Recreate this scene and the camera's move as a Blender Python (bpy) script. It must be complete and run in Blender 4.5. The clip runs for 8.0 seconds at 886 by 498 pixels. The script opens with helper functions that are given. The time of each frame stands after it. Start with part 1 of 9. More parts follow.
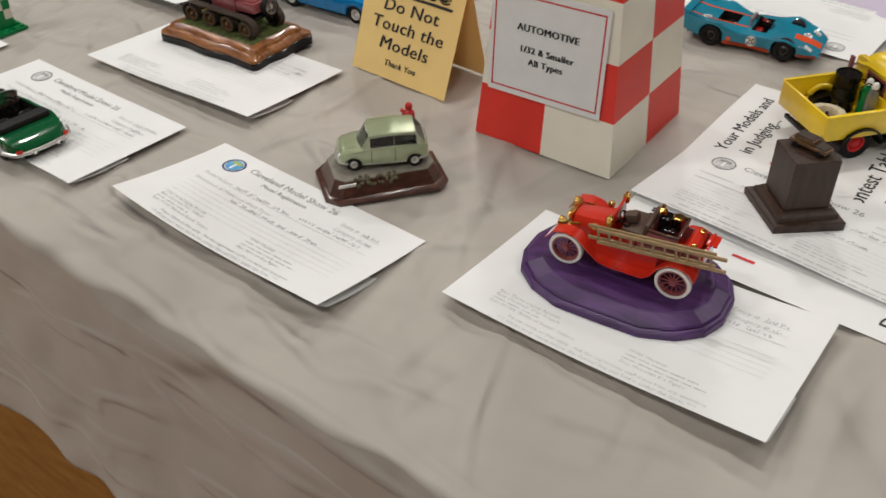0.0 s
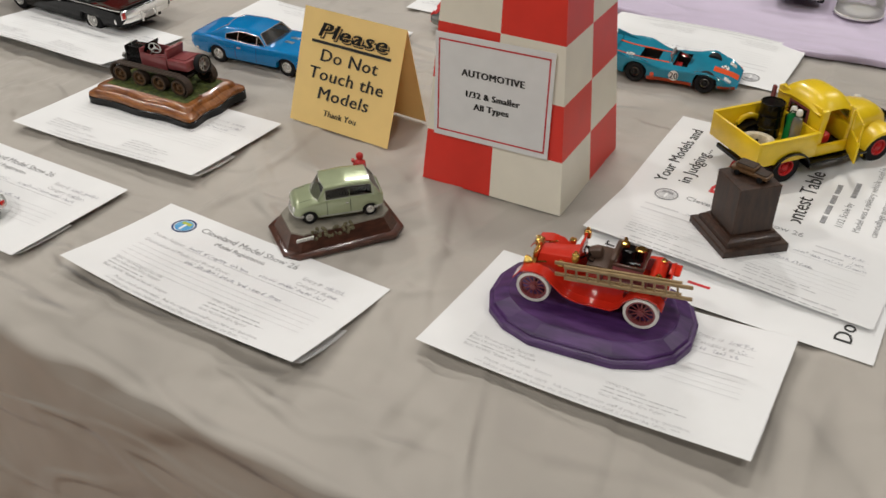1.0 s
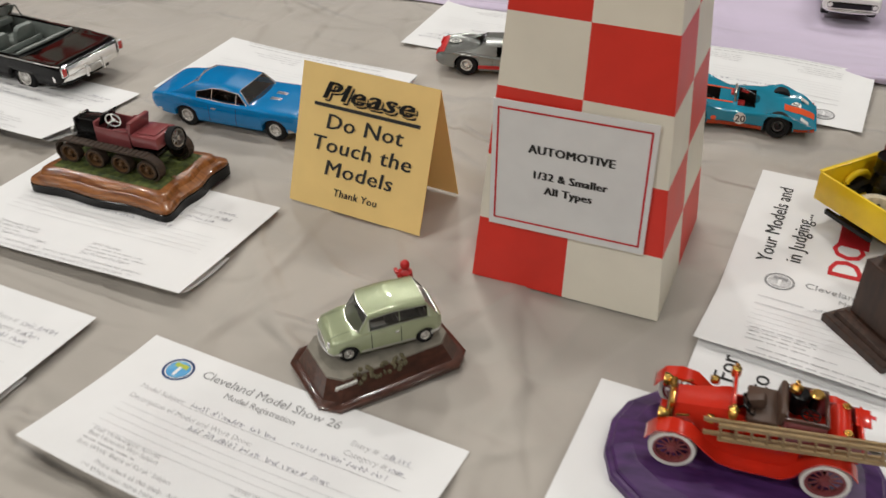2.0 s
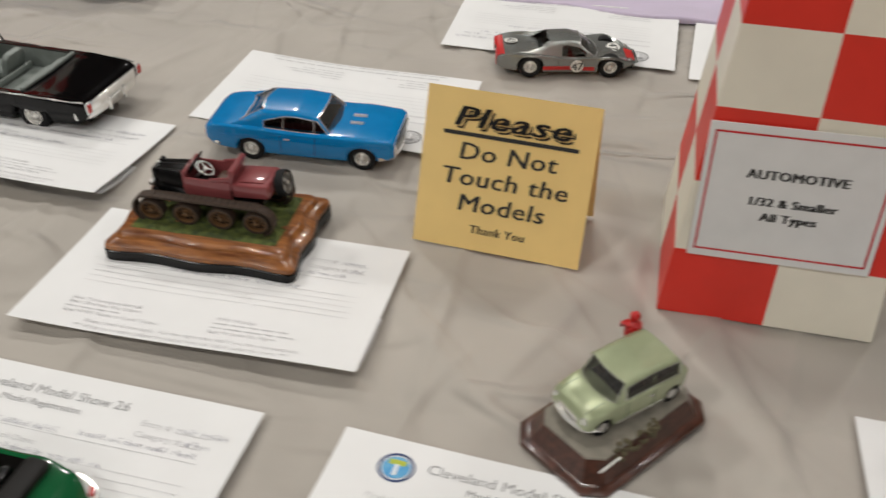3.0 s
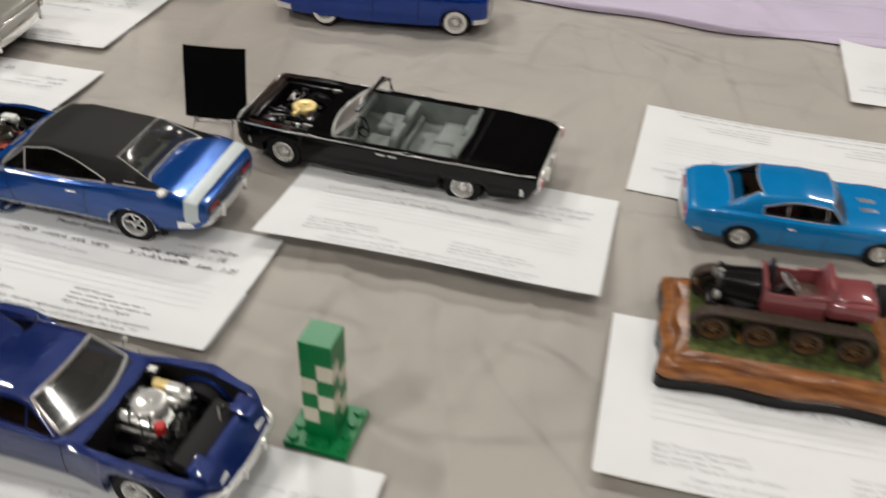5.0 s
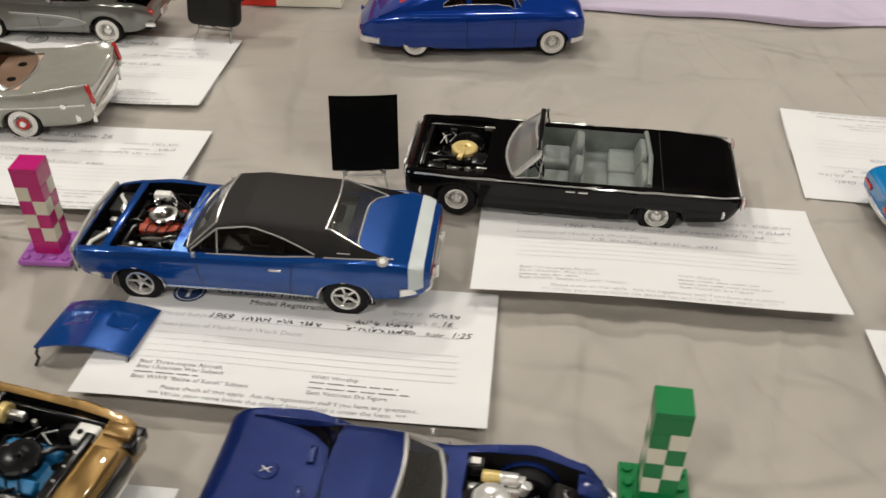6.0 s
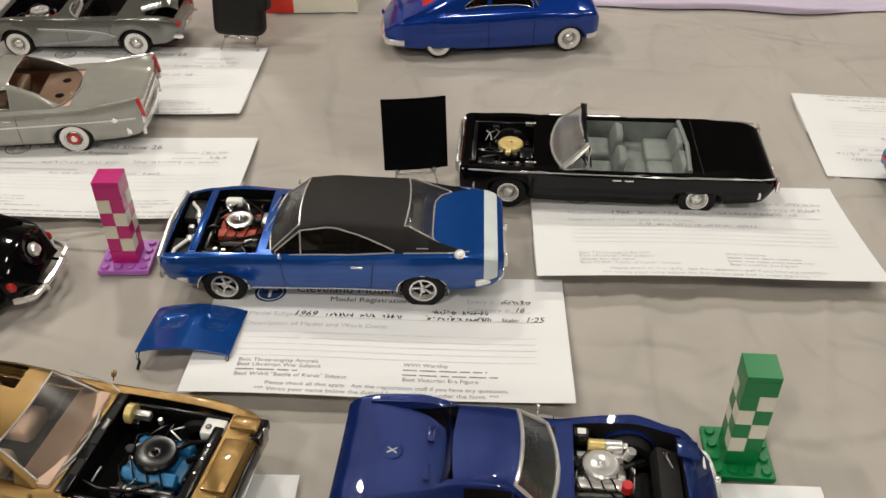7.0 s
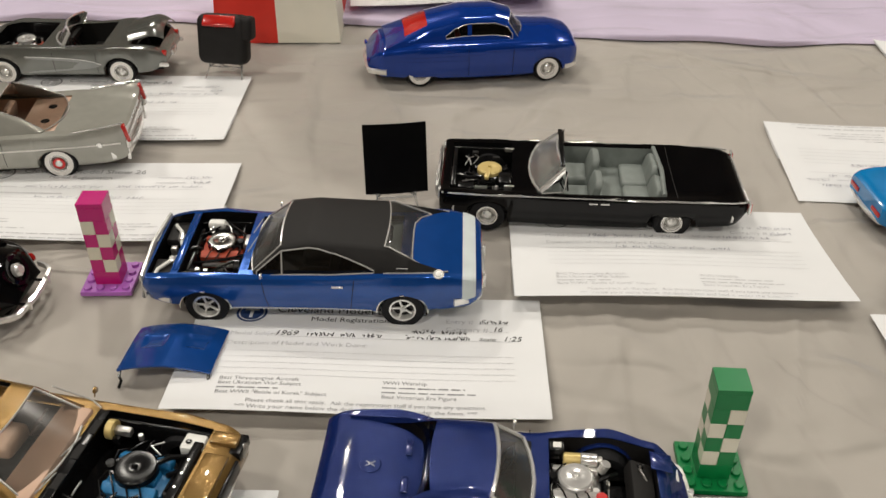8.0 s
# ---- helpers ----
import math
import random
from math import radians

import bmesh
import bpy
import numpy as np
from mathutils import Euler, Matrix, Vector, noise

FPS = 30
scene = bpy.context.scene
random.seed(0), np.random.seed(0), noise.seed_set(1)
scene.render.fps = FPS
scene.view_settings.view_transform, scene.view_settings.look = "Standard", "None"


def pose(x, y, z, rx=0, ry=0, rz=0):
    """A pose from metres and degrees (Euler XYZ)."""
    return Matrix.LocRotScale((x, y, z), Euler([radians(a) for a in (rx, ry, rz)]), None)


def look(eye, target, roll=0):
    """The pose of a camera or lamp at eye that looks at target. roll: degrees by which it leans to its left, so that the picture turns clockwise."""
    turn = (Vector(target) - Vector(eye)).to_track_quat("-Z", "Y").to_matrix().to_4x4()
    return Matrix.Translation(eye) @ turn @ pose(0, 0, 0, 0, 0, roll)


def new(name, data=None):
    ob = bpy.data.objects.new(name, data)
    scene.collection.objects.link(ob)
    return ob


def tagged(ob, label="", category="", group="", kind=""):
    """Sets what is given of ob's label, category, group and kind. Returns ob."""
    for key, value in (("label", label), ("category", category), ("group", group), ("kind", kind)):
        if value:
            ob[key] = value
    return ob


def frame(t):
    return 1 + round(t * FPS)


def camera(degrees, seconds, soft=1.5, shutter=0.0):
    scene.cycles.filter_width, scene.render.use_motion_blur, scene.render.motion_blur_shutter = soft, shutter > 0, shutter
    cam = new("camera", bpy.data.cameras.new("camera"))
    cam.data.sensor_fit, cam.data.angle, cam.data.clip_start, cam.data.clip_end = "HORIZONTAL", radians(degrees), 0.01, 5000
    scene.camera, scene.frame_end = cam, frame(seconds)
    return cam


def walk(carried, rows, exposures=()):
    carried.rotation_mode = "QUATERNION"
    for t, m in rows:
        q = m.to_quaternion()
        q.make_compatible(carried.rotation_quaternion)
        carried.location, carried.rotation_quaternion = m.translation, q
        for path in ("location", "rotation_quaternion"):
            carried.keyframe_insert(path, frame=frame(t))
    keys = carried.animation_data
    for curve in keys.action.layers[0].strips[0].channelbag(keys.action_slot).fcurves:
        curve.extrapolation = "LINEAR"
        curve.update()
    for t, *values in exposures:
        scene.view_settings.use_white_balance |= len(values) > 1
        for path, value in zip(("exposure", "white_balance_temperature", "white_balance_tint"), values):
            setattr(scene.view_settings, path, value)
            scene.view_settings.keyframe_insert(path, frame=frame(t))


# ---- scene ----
cam = camera(51.7, 8.0, soft=1.5, shutter=0.35)
PATH = [
    (0, (1.169, -0.152, 1.137), (0.213, 1.102, -0.093), -0.5),
    (0.5, (1.156, -0.179, 1.147), (0.301, 1.184, -0.04), -0.1),
    (1, (1.136, -0.175, 1.142), (0.323, 1.238, -0.017), -0.0),
    (1.5, (1.067, -0.137, 1.128), (0.291, 1.298, -0.028), -0.6),
    (1.7, (1.032, -0.095, 1.124), (0.278, 1.349, -0.035), -1.0),
    (2.8, (0.818, -0.039, 1.106), (0.403, 1.506, -0.096), 1.7),
    (3, (0.765, -0.051, 1.114), (0.399, 1.49, -0.107), 1.0),
    (3.5, (0.674, -0.068, 1.12), (0.367, 1.483, -0.105), 0.2),
    (4, (0.611, -0.08, 1.113), (0.332, 1.477, -0.111), 1.4),
    (4.5, (0.525, -0.083, 1.108), (0.225, 1.472, -0.114), 3.2),
    (5, (0.422, -0.01, 1.095), (0.052, 1.527, -0.13), 2.4),
    (5.2, (0.385, 0.016, 1.092), (-0.01, 1.547, -0.132), 1.7),
    (6.3, (0.192, -0.016, 1.101), (0.108, 1.566, -0.121), -0.3),
    (6.5, (0.177, -0.022, 1.109), (0.105, 1.554, -0.121), -0.5),
    (7, (0.167, -0.036, 1.115), (0.102, 1.538, -0.116), -0.3),
    (7.5, (0.18, -0.044, 1.113), (0.125, 1.551, -0.093), -0.1),
    (8, (0.171, -0.049, 1.114), (0.137, 1.573, -0.056), 0.4),
]
walk(cam, [(t, look(eye, target, roll)) for t, eye, target, roll in PATH],
     exposures=[(0, 0.05, 6500, 10), (2.2, 0.05, 6500, 10), (3.5, -0.02, 6500, 10), (5.0, -0.02, 6500, 10), (6.3, 0.04, 6850, 10), (8, 0.04, 6850, 10)])

Z = 0.75          # table top

# ---- light: a large hall with round high-bay lamps, front row added ----
world = bpy.data.worlds.new("hall_air")
world.use_nodes = True
world.node_tree.nodes["Background"].inputs[0].default_value = (0.85, 0.83, 0.8, 1)
world.node_tree.nodes["Background"].inputs[1].default_value = 0.03
scene.world = world
HALL_H = 4.6
# The row at y -4.4 is added fill, out of view, for upright faces.
LAMPS = [(-2.8, -4.4, 1.45), (0.4, -4.4, 1.15), (3.6, -4.4, 0.85), (-1.5, -1.9, 1.35), (2.1, -1.9, 0.88), (-2.6, 1.0, 1.35), (0.45, 1.25, 0.80), (3.5, 1.0, 0.6), (-1.2, 3.7, 1.95), (2.2, 3.7, 1.2)]     # x, y, share of the output
LAMP_WATTS = 38.0
for lx, ly, share in LAMPS:
    ld = bpy.data.lights.new("high_bay_and_fill_lamp", "AREA")
    ld.shape, ld.size, ld.energy, ld.color = "DISK", 0.36, LAMP_WATTS * share, (1.0, 0.972, 0.915)
    lo = new("high_bay_and_fill_lamp", ld)
    lo.location = (lx, ly, HALL_H - 0.36)


# ---- materials ----
def mat(name, col, rough=0.5, metal=0.0, var=0.08, vscale=60.0, bump=0.0, bscale=400.0, coat=0.0, spec=0.5, flake=0.0, col2=None, stretch=(1, 1, 1), sheen=0.0):
    m = bpy.data.materials.new(name)
    m.use_nodes = True
    nt = m.node_tree
    N, L = nt.nodes, nt.links
    b = N["Principled BSDF"]
    b.inputs["Roughness"].default_value = rough
    b.inputs["Metallic"].default_value = metal
    b.inputs["Specular IOR Level"].default_value = spec
    b.inputs["Coat Weight"].default_value = coat
    b.inputs["Coat Roughness"].default_value = 0.04
    b.inputs["Sheen Weight"].default_value = sheen
    tc = N.new("ShaderNodeTexCoord")
    mp = N.new("ShaderNodeMapping")
    mp.inputs["Scale"].default_value = stretch
    L.new(tc.outputs["Object"], mp.inputs[0])
    n1 = N.new("ShaderNodeTexNoise")
    n1.inputs["Scale"].default_value = vscale
    n1.inputs["Detail"].default_value = 5
    L.new(mp.outputs[0], n1.inputs["Vector"])
    mix = N.new("ShaderNodeMix")
    mix.data_type = "RGBA"
    dark = [max(0, c * (1 - var * 2)) for c in col] if col2 is None else col2
    lite = [min(1, c * (1 + var)) for c in col]
    mix.inputs[6].default_value = (*dark, 1)
    mix.inputs[7].default_value = (*lite, 1)
    rmp = N.new("ShaderNodeMapRange")
    rmp.inputs[1].default_value, rmp.inputs[2].default_value = 0.3, 0.7
    L.new(n1.outputs["Fac"], rmp.inputs[0])
    L.new(rmp.outputs[0], mix.inputs[0])
    L.new(mix.outputs[2], b.inputs["Base Color"])
    rr = N.new("ShaderNodeMapRange")
    rr.inputs[3].default_value, rr.inputs[4].default_value = max(0.02, rough * 0.85), min(1, rough * 1.15)
    L.new(n1.outputs["Fac"], rr.inputs[0])
    L.new(rr.outputs[0], b.inputs["Roughness"])
    if bump or flake:
        n2 = N.new("ShaderNodeTexNoise")
        n2.inputs["Scale"].default_value = bscale
        n2.inputs["Detail"].default_value = 3
        L.new(mp.outputs[0], n2.inputs["Vector"])
        bp = N.new("ShaderNodeBump")
        bp.inputs["Strength"].default_value = bump or flake
        bp.inputs["Distance"].default_value = 0.0006
        L.new(n2.outputs["Fac"], bp.inputs["Height"])
        L.new(bp.outputs[0], b.inputs["Normal"])
    return m


def paint(name, col, rough=0.22, metal=0.0, flake=0.0):
    m = mat(name, col, rough=rough, metal=metal, var=0.04, vscale=90, coat=0.85, flake=flake, bscale=5000, spec=0.2)
    return m


def glass_mat(name, tint=(0.8, 0.82, 0.8), gloss=0.10, rough=0.03, haze=0.0):
    m = bpy.data.materials.new(name)
    m.use_nodes = True
    nt = m.node_tree
    N, L = nt.nodes, nt.links
    N.remove(N["Principled BSDF"])
    tr = N.new("ShaderNodeBsdfTransparent")
    tr.inputs[0].default_value = (*tint, 1)
    gl = N.new("ShaderNodeBsdfGlossy")
    gl.inputs["Roughness"].default_value = rough
    fr = N.new("ShaderNodeFresnel")
    fr.inputs[0].default_value = 1.5
    ad = N.new("ShaderNodeMath")
    ad.inputs[1].default_value = gloss
    L.new(fr.outputs[0], ad.inputs[0])
    mx = N.new("ShaderNodeMixShader")
    L.new(ad.outputs[0], mx.inputs[0])
    L.new(tr.outputs[0], mx.inputs[1])
    L.new(gl.outputs[0], mx.inputs[2])
    top = mx
    # white diffuse share: milky plastic plus bright reflections put into the colour
    if haze:
        df = N.new("ShaderNodeBsdfDiffuse")
        df.inputs[0].default_value = (0.75, 0.75, 0.72, 1)
        top = N.new("ShaderNodeMixShader")
        top.inputs[0].default_value = haze
        L.new(mx.outputs[0], top.inputs[1])
        L.new(df.outputs[0], top.inputs[2])
    L.new(top.outputs[0], N["Material Output"].inputs[0])
    return m


def cloth_mat(name, col, weave=2600.0, wrinkle=0.6):
    m = mat(name, col, rough=0.62, var=0.05, vscale=7, spec=0.25, sheen=0.25)
    nt = m.node_tree
    N, L = nt.nodes, nt.links
    b = N["Principled BSDF"]
    tc = N.new("ShaderNodeTexCoord")
    big = N.new("ShaderNodeTexNoise")
    big.inputs["Scale"].default_value, big.inputs["Detail"].default_value, big.inputs["Distortion"].default_value = 6.5, 1.6, 0.9
    fine = N.new("ShaderNodeTexNoise")
    fine.inputs["Scale"].default_value, fine.inputs["Detail"].default_value = weave, 2
    L.new(tc.outputs["Object"], big.inputs["Vector"])
    L.new(tc.outputs["Object"], fine.inputs["Vector"])
    # long wandering creases: thin ridges where a stretched noise passes its middle value
    last = None
    for turn, sx, sc, deep, wide in ((35, 0.42, 10.0, 0.0042, 0.13), (-50, 0.45, 13.0, 0.0036, 0.13), (80, 0.30, 17.0, 0.0030, 0.09)):
        mp = N.new("ShaderNodeMapping")
        mp.inputs["Rotation"].default_value = (0, 0, radians(turn))
        mp.inputs["Scale"].default_value = (sx, 1, 1)
        L.new(tc.outputs["Object"], mp.inputs[0])
        nz = N.new("ShaderNodeTexNoise")
        nz.inputs["Scale"].default_value, nz.inputs["Detail"].default_value, nz.inputs["Distortion"].default_value = sc, 1.0, 0.35
        L.new(mp.outputs[0], nz.inputs["Vector"])
        df = N.new("ShaderNodeMath")
        df.operation = "SUBTRACT"
        df.inputs[1].default_value = 0.5
        ab = N.new("ShaderNodeMath")
        ab.operation = "ABSOLUTE"
        L.new(nz.outputs["Fac"], df.inputs[0])
        L.new(df.outputs[0], ab.inputs[0])
        rg = N.new("ShaderNodeMapRange")
        rg.interpolation_type = "SMOOTHERSTEP"
        rg.inputs[1].default_value, rg.inputs[2].default_value, rg.inputs[3].default_value, rg.inputs[4].default_value = 0.0, wide, 1.0, 0.0
        L.new(ab.outputs[0], rg.inputs[0])
        mk = N.new("ShaderNodeTexNoise")
        mk.inputs["Scale"].default_value, mk.inputs["Detail"].default_value = 5.0 + sc * 0.1, 1.0
        L.new(mp.outputs[0], mk.inputs["Vector"])
        mr = N.new("ShaderNodeMapRange")
        mr.inputs[1].default_value, mr.inputs[2].default_value = 0.42, 0.62
        L.new(mk.outputs["Fac"], mr.inputs[0])
        mu = N.new("ShaderNodeMath")
        mu.operation = "MULTIPLY"
        L.new(rg.outputs[0], mu.inputs[0])
        L.new(mr.outputs[0], mu.inputs[1])
        cr = N.new("ShaderNodeBump")
        cr.inputs["Strength"].default_value, cr.inputs["Distance"].default_value = min(1.0, wrinkle * 1.5), deep
        L.new(mu.outputs[0], cr.inputs["Height"])
        if last is not None:
            L.new(last.outputs[0], cr.inputs["Normal"])
        last = cr
    b1 = N.new("ShaderNodeBump")
    b1.inputs["Strength"].default_value, b1.inputs["Distance"].default_value = wrinkle, 0.035
    b2 = N.new("ShaderNodeBump")
    b2.inputs["Strength"].default_value, b2.inputs["Distance"].default_value = 0.25, 0.0004
    L.new(big.outputs["Fac"], b1.inputs["Height"])
    L.new(fine.outputs["Fac"], b2.inputs["Height"])
    L.new(last.outputs[0], b1.inputs["Normal"])
    L.new(b1.outputs[0], b2.inputs["Normal"])
    L.new(b2.outputs[0], b.inputs["Normal"])
    return m


def wood_mat(name, c1, c2, rough=0.35, scale=40.0, stretch=(1, 8, 8), coat=0.3):
    return mat(name, c1, rough=rough, col2=c2, vscale=scale, stretch=stretch, bump=0.15, bscale=scale * 4, coat=coat)


M = {
    "cloth": cloth_mat("grey_tablecloth", (0.420, 0.387, 0.347)),
    "purple_cloth": cloth_mat("lilac_tablecloth", (0.60, 0.52, 0.67), wrinkle=0.5),
    "paper": mat("white_paper", (0.795, 0.798, 0.800), rough=0.8, var=0.015, vscale=25, bump=0.05, bscale=900, spec=0.2),
    "ink": mat("grey_toner", (0.32, 0.32, 0.33), rough=0.7, var=0.25, vscale=500),
    "hairline": mat("pale_ruling", (0.66, 0.66, 0.67), rough=0.7, var=0.05),
    "navy_ink": mat("navy_print", (0.02, 0.05, 0.16), rough=0.6, var=0.15, vscale=200),
    "green_ink": mat("green_print", (0.22, 0.42, 0.05), rough=0.6, col2=(0.6, 0.5, 0.05), vscale=150),
    "faint": mat("faint_toner", (0.61, 0.61, 0.62), rough=0.7, var=0.15, vscale=500),
    "pencil": mat("pencil_writing", (0.48, 0.48, 0.53), rough=0.7, var=0.3, vscale=700),
    "black_ink": mat("black_ink", (0.02, 0.02, 0.02), rough=0.6, var=0.1),
    "red_ink": mat("red_ink", (0.62, 0.02, 0.03), rough=0.6, var=0.1),
    "blue_logo": mat("blue_print", (0.03, 0.25, 0.55), rough=0.6, col2=(0.25, 0.55, 0.7), vscale=90),
    "yellow_card": mat("yellow_card", (0.88, 0.63, 0.245), rough=0.75, var=0.02, vscale=40, bump=0.05),
    "red_board": mat("red_board", (0.76, 0.04, 0.025), rough=0.45, var=0.05, vscale=30),
    "white_board": mat("cream_board", (0.86, 0.82, 0.70), rough=0.5, var=0.04, vscale=18, bump=0.05),
    "chrome": mat("chrome", (0.90, 0.89, 0.86), rough=0.2, metal=0.68, var=0.04, vscale=200),
    "bright_metal": mat("polished_metal", (0.62, 0.61, 0.58), rough=0.16, metal=1.0, var=0.1, vscale=200),
    "steel": mat("dull_metal", (0.5, 0.49, 0.47), rough=0.35, metal=0.9, var=0.1, vscale=300),
    "gold_metal": mat("brass", (0.75, 0.45, 0.12), rough=0.22, metal=1.0, var=0.1, vscale=300),
    "rubber": mat("black_rubber", (0.010, 0.010, 0.011), rough=0.65, spec=0.2, var=0.15, vscale=200, bump=0.1),
    "black": mat("satin_black", (0.0045, 0.0045, 0.0048), rough=0.24, spec=0.3, var=0.1, vscale=150),
    "hood_black": mat("dull_black", (0.0035, 0.0035, 0.0038), rough=0.35, spec=0.06, var=0.1, vscale=150),
    "matt_black": mat("matt_black", (0.013, 0.012, 0.0115), rough=0.6, spec=0.25, var=0.12, vscale=120, bump=0.12, bscale=2500),
    "gloss_black": mat("gloss_black", (0.003, 0.003, 0.0034), rough=0.07, var=0.1, spec=0.26, coat=0.0),
    "whitewall": mat("whitewall", (0.78, 0.76, 0.72), rough=0.5, var=0.03),
    "coupe_blue": paint("metallic_blue", (0.006, 0.066, 0.29), rough=0.18, metal=0.35, flake=0.07),
    "navy": paint("navy_metallic", (0.006, 0.020, 0.118), rough=0.2, metal=0.3, flake=0.2),
    "royal_blue": paint("royal_blue", (0.003, 0.042, 0.29), rough=0.14, metal=0.3),
    "sky_blue": paint("sky_blue", (0.0, 0.195, 0.49), rough=0.25),
    "teal": paint("racing_teal", (0.015, 0.22, 0.33), rough=0.2),
    "orange": paint("racing_orange", (0.75, 0.10, 0.03), rough=0.25),
    "silver": paint("silver_grey", (0.26, 0.27, 0.26), rough=0.25, metal=0.55, flake=0.1),
    "dark_silver": paint("dark_grey_metallic", (0.19, 0.195, 0.18), rough=0.13, metal=0.6, flake=0.1),
    "warm_grey": paint("warm_grey", (0.35, 0.345, 0.305), rough=0.2, metal=0.2),
    "gold_paint": paint("gold_paint", (0.25, 0.15, 0.05), rough=0.25, metal=0.55, flake=0.15),
    "pale_green_paint": paint("pale_green", (0.38, 0.43, 0.27), rough=0.25, metal=0.25, flake=0.1),
    "green_paint": paint("racing_green", (0.005, 0.09, 0.03), rough=0.2),
    "truck_yellow": mat("truck_yellow", (0.86, 0.60, 0.012), rough=0.33, var=0.04, vscale=90, coat=0.3),
    "fire_red": paint("fire_red", (0.58, 0.026, 0.011), rough=0.22),
    "maroon": paint("maroon", (0.24, 0.058, 0.062), rough=0.36),
    "white": mat("white_plastic", (0.78, 0.78, 0.74), rough=0.4, var=0.03),
    "stripe": mat("pale_stripe", (0.62, 0.68, 0.68), rough=0.35, var=0.05),
    "red_light": mat("red_lens", (0.5, 0.02, 0.015), rough=0.15, var=0.1, coat=0.5),
    "red": mat("red_plastic", (0.55, 0.02, 0.02), rough=0.35, var=0.08),
    "lens": mat("clear_lens", (0.75, 0.75, 0.72), rough=0.1, var=0.05, coat=0.6),
    "tan": mat("tan_interior", (0.60, 0.40, 0.29), rough=0.5, var=0.08),
    "brown_int": mat("brown_interior", (0.09, 0.052, 0.036), rough=0.5, var=0.1),
    "grey_int": mat("grey_vinyl", (0.20, 0.225, 0.21), rough=0.5, var=0.08, vscale=120),
    "dark_int": mat("dark_interior", (0.012, 0.011, 0.010), rough=0.6, spec=0.2, var=0.2),
    "engine_red": mat("engine_orange", (0.42, 0.055, 0.022), rough=0.45, var=0.15, vscale=300),
    "engine_blue": mat("engine_blue", (0.01, 0.16, 0.36), rough=0.45, var=0.15, vscale=300),
    "cream": mat("pale_gold", (0.72, 0.55, 0.22), rough=0.35, metal=0.3, var=0.08),
    "glass": glass_mat("clear_glass", (0.93, 0.93, 0.92), 0.0),
    # screens: the pale share also stands in for reflections of a brighter hall
    "screen": glass_mat("windscreen_glass", (0.93, 0.93, 0.91), 0.06, 0.14, haze=0.05),
    "milky_glare_screen": glass_mat("milky_glare_screen", (0.93, 0.93, 0.91), 0.10, 0.28, haze=0.14),
    "dry_verge": mat("dry_verge", (0.15, 0.13, 0.075), rough=0.9, col2=(0.08, 0.07, 0.04), vscale=300, bump=0.8, bscale=900),
    # dark tint puts the shade of the cabins into the panes
    "dim_glass": glass_mat("dim_cabin_glass", (0.30, 0.29, 0.27), 0.02),
    "wood": wood_mat("walnut_base", (0.34, 0.13, 0.035), (0.12, 0.035, 0.008), rough=0.3, scale=60, stretch=(1, 5, 3)),
    "dark_wood": wood_mat("dark_walnut", (0.056, 0.028, 0.017), (0.024, 0.012, 0.008), rough=0.5, scale=70, stretch=(4, 4, 1), coat=0.05),
    "mahogany": wood_mat("mahogany", (0.085, 0.030, 0.018), (0.036, 0.014, 0.009), rough=0.3, scale=60, stretch=(2, 6, 6)),
    "purple_wood": mat("purple_paint", (0.085, 0.029, 0.138), rough=0.42, col2=(0.034, 0.010, 0.062), vscale=38, stretch=(1, 4, 4), bump=0.1, bscale=300, coat=0.0),
    "grass": mat("static_grass", (0.11, 0.135, 0.03), rough=0.9, col2=(0.025, 0.038, 0.01), vscale=220, bump=1.0, bscale=900),
    "road": mat("model_road", (0.25, 0.23, 0.19), rough=0.85, var=0.12, vscale=120, bump=0.3, bscale=900),
    "magenta": mat("magenta_plastic", (0.52, 0.01, 0.17), rough=0.22, var=0.03, coat=0.2),
    "lilac_plastic": mat("lilac_plastic", (0.42, 0.13, 0.50), rough=0.25, var=0.03, coat=0.2),
    "toy_green": mat("green_plastic", (0.0, 0.19, 0.05), rough=0.34, var=0.03, coat=0.0, spec=0.3),
    "toy_cream": mat("cream_plastic", (0.72, 0.68, 0.55), rough=0.25, var=0.02, coat=0.2),
    "ladder": wood_mat("ladder_wood", (0.36, 0.25, 0.12), (0.22, 0.14, 0.06), rough=0.5, scale=200),
    "rust": mat("rusty_track", (0.060, 0.036, 0.022), rough=0.7, col2=(0.022, 0.015, 0.011), vscale=400, bump=0.4, bscale=1500),
    "wheel_wood": mat("spoke_wood", (0.14, 0.072, 0.028), rough=0.5, var=0.2, vscale=300),
    "rope": mat("pale_rope", (0.66, 0.58, 0.42), rough=0.8, var=0.12, vscale=400, bump=0.4, bscale=1200),
    "skin": mat("figure_paint", (0.45, 0.22, 0.15), rough=0.6, var=0.1),
    "plastic_clear": glass_mat("clear_acrylic", (0.92, 0.92, 0.92), 0.10, haze=0.22),
    "floor_wood": wood_mat("honey_floor", (0.35, 0.165, 0.042), (0.25, 0.105, 0.026), rough=0.3, scale=14, stretch=(1, 9, 1), coat=0.4),
    "wall": mat("hall_wall", (0.24, 0.22, 0.19), rough=0.85, var=0.04, vscale=3, bump=0.05),
    # unseen ceiling, kept dark grey so gloss and black paint reflect little
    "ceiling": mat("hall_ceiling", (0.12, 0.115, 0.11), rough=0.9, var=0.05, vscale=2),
    "table_top": mat("folding_table_plastic", (0.55, 0.53, 0.5), rough=0.5, var=0.05),
}


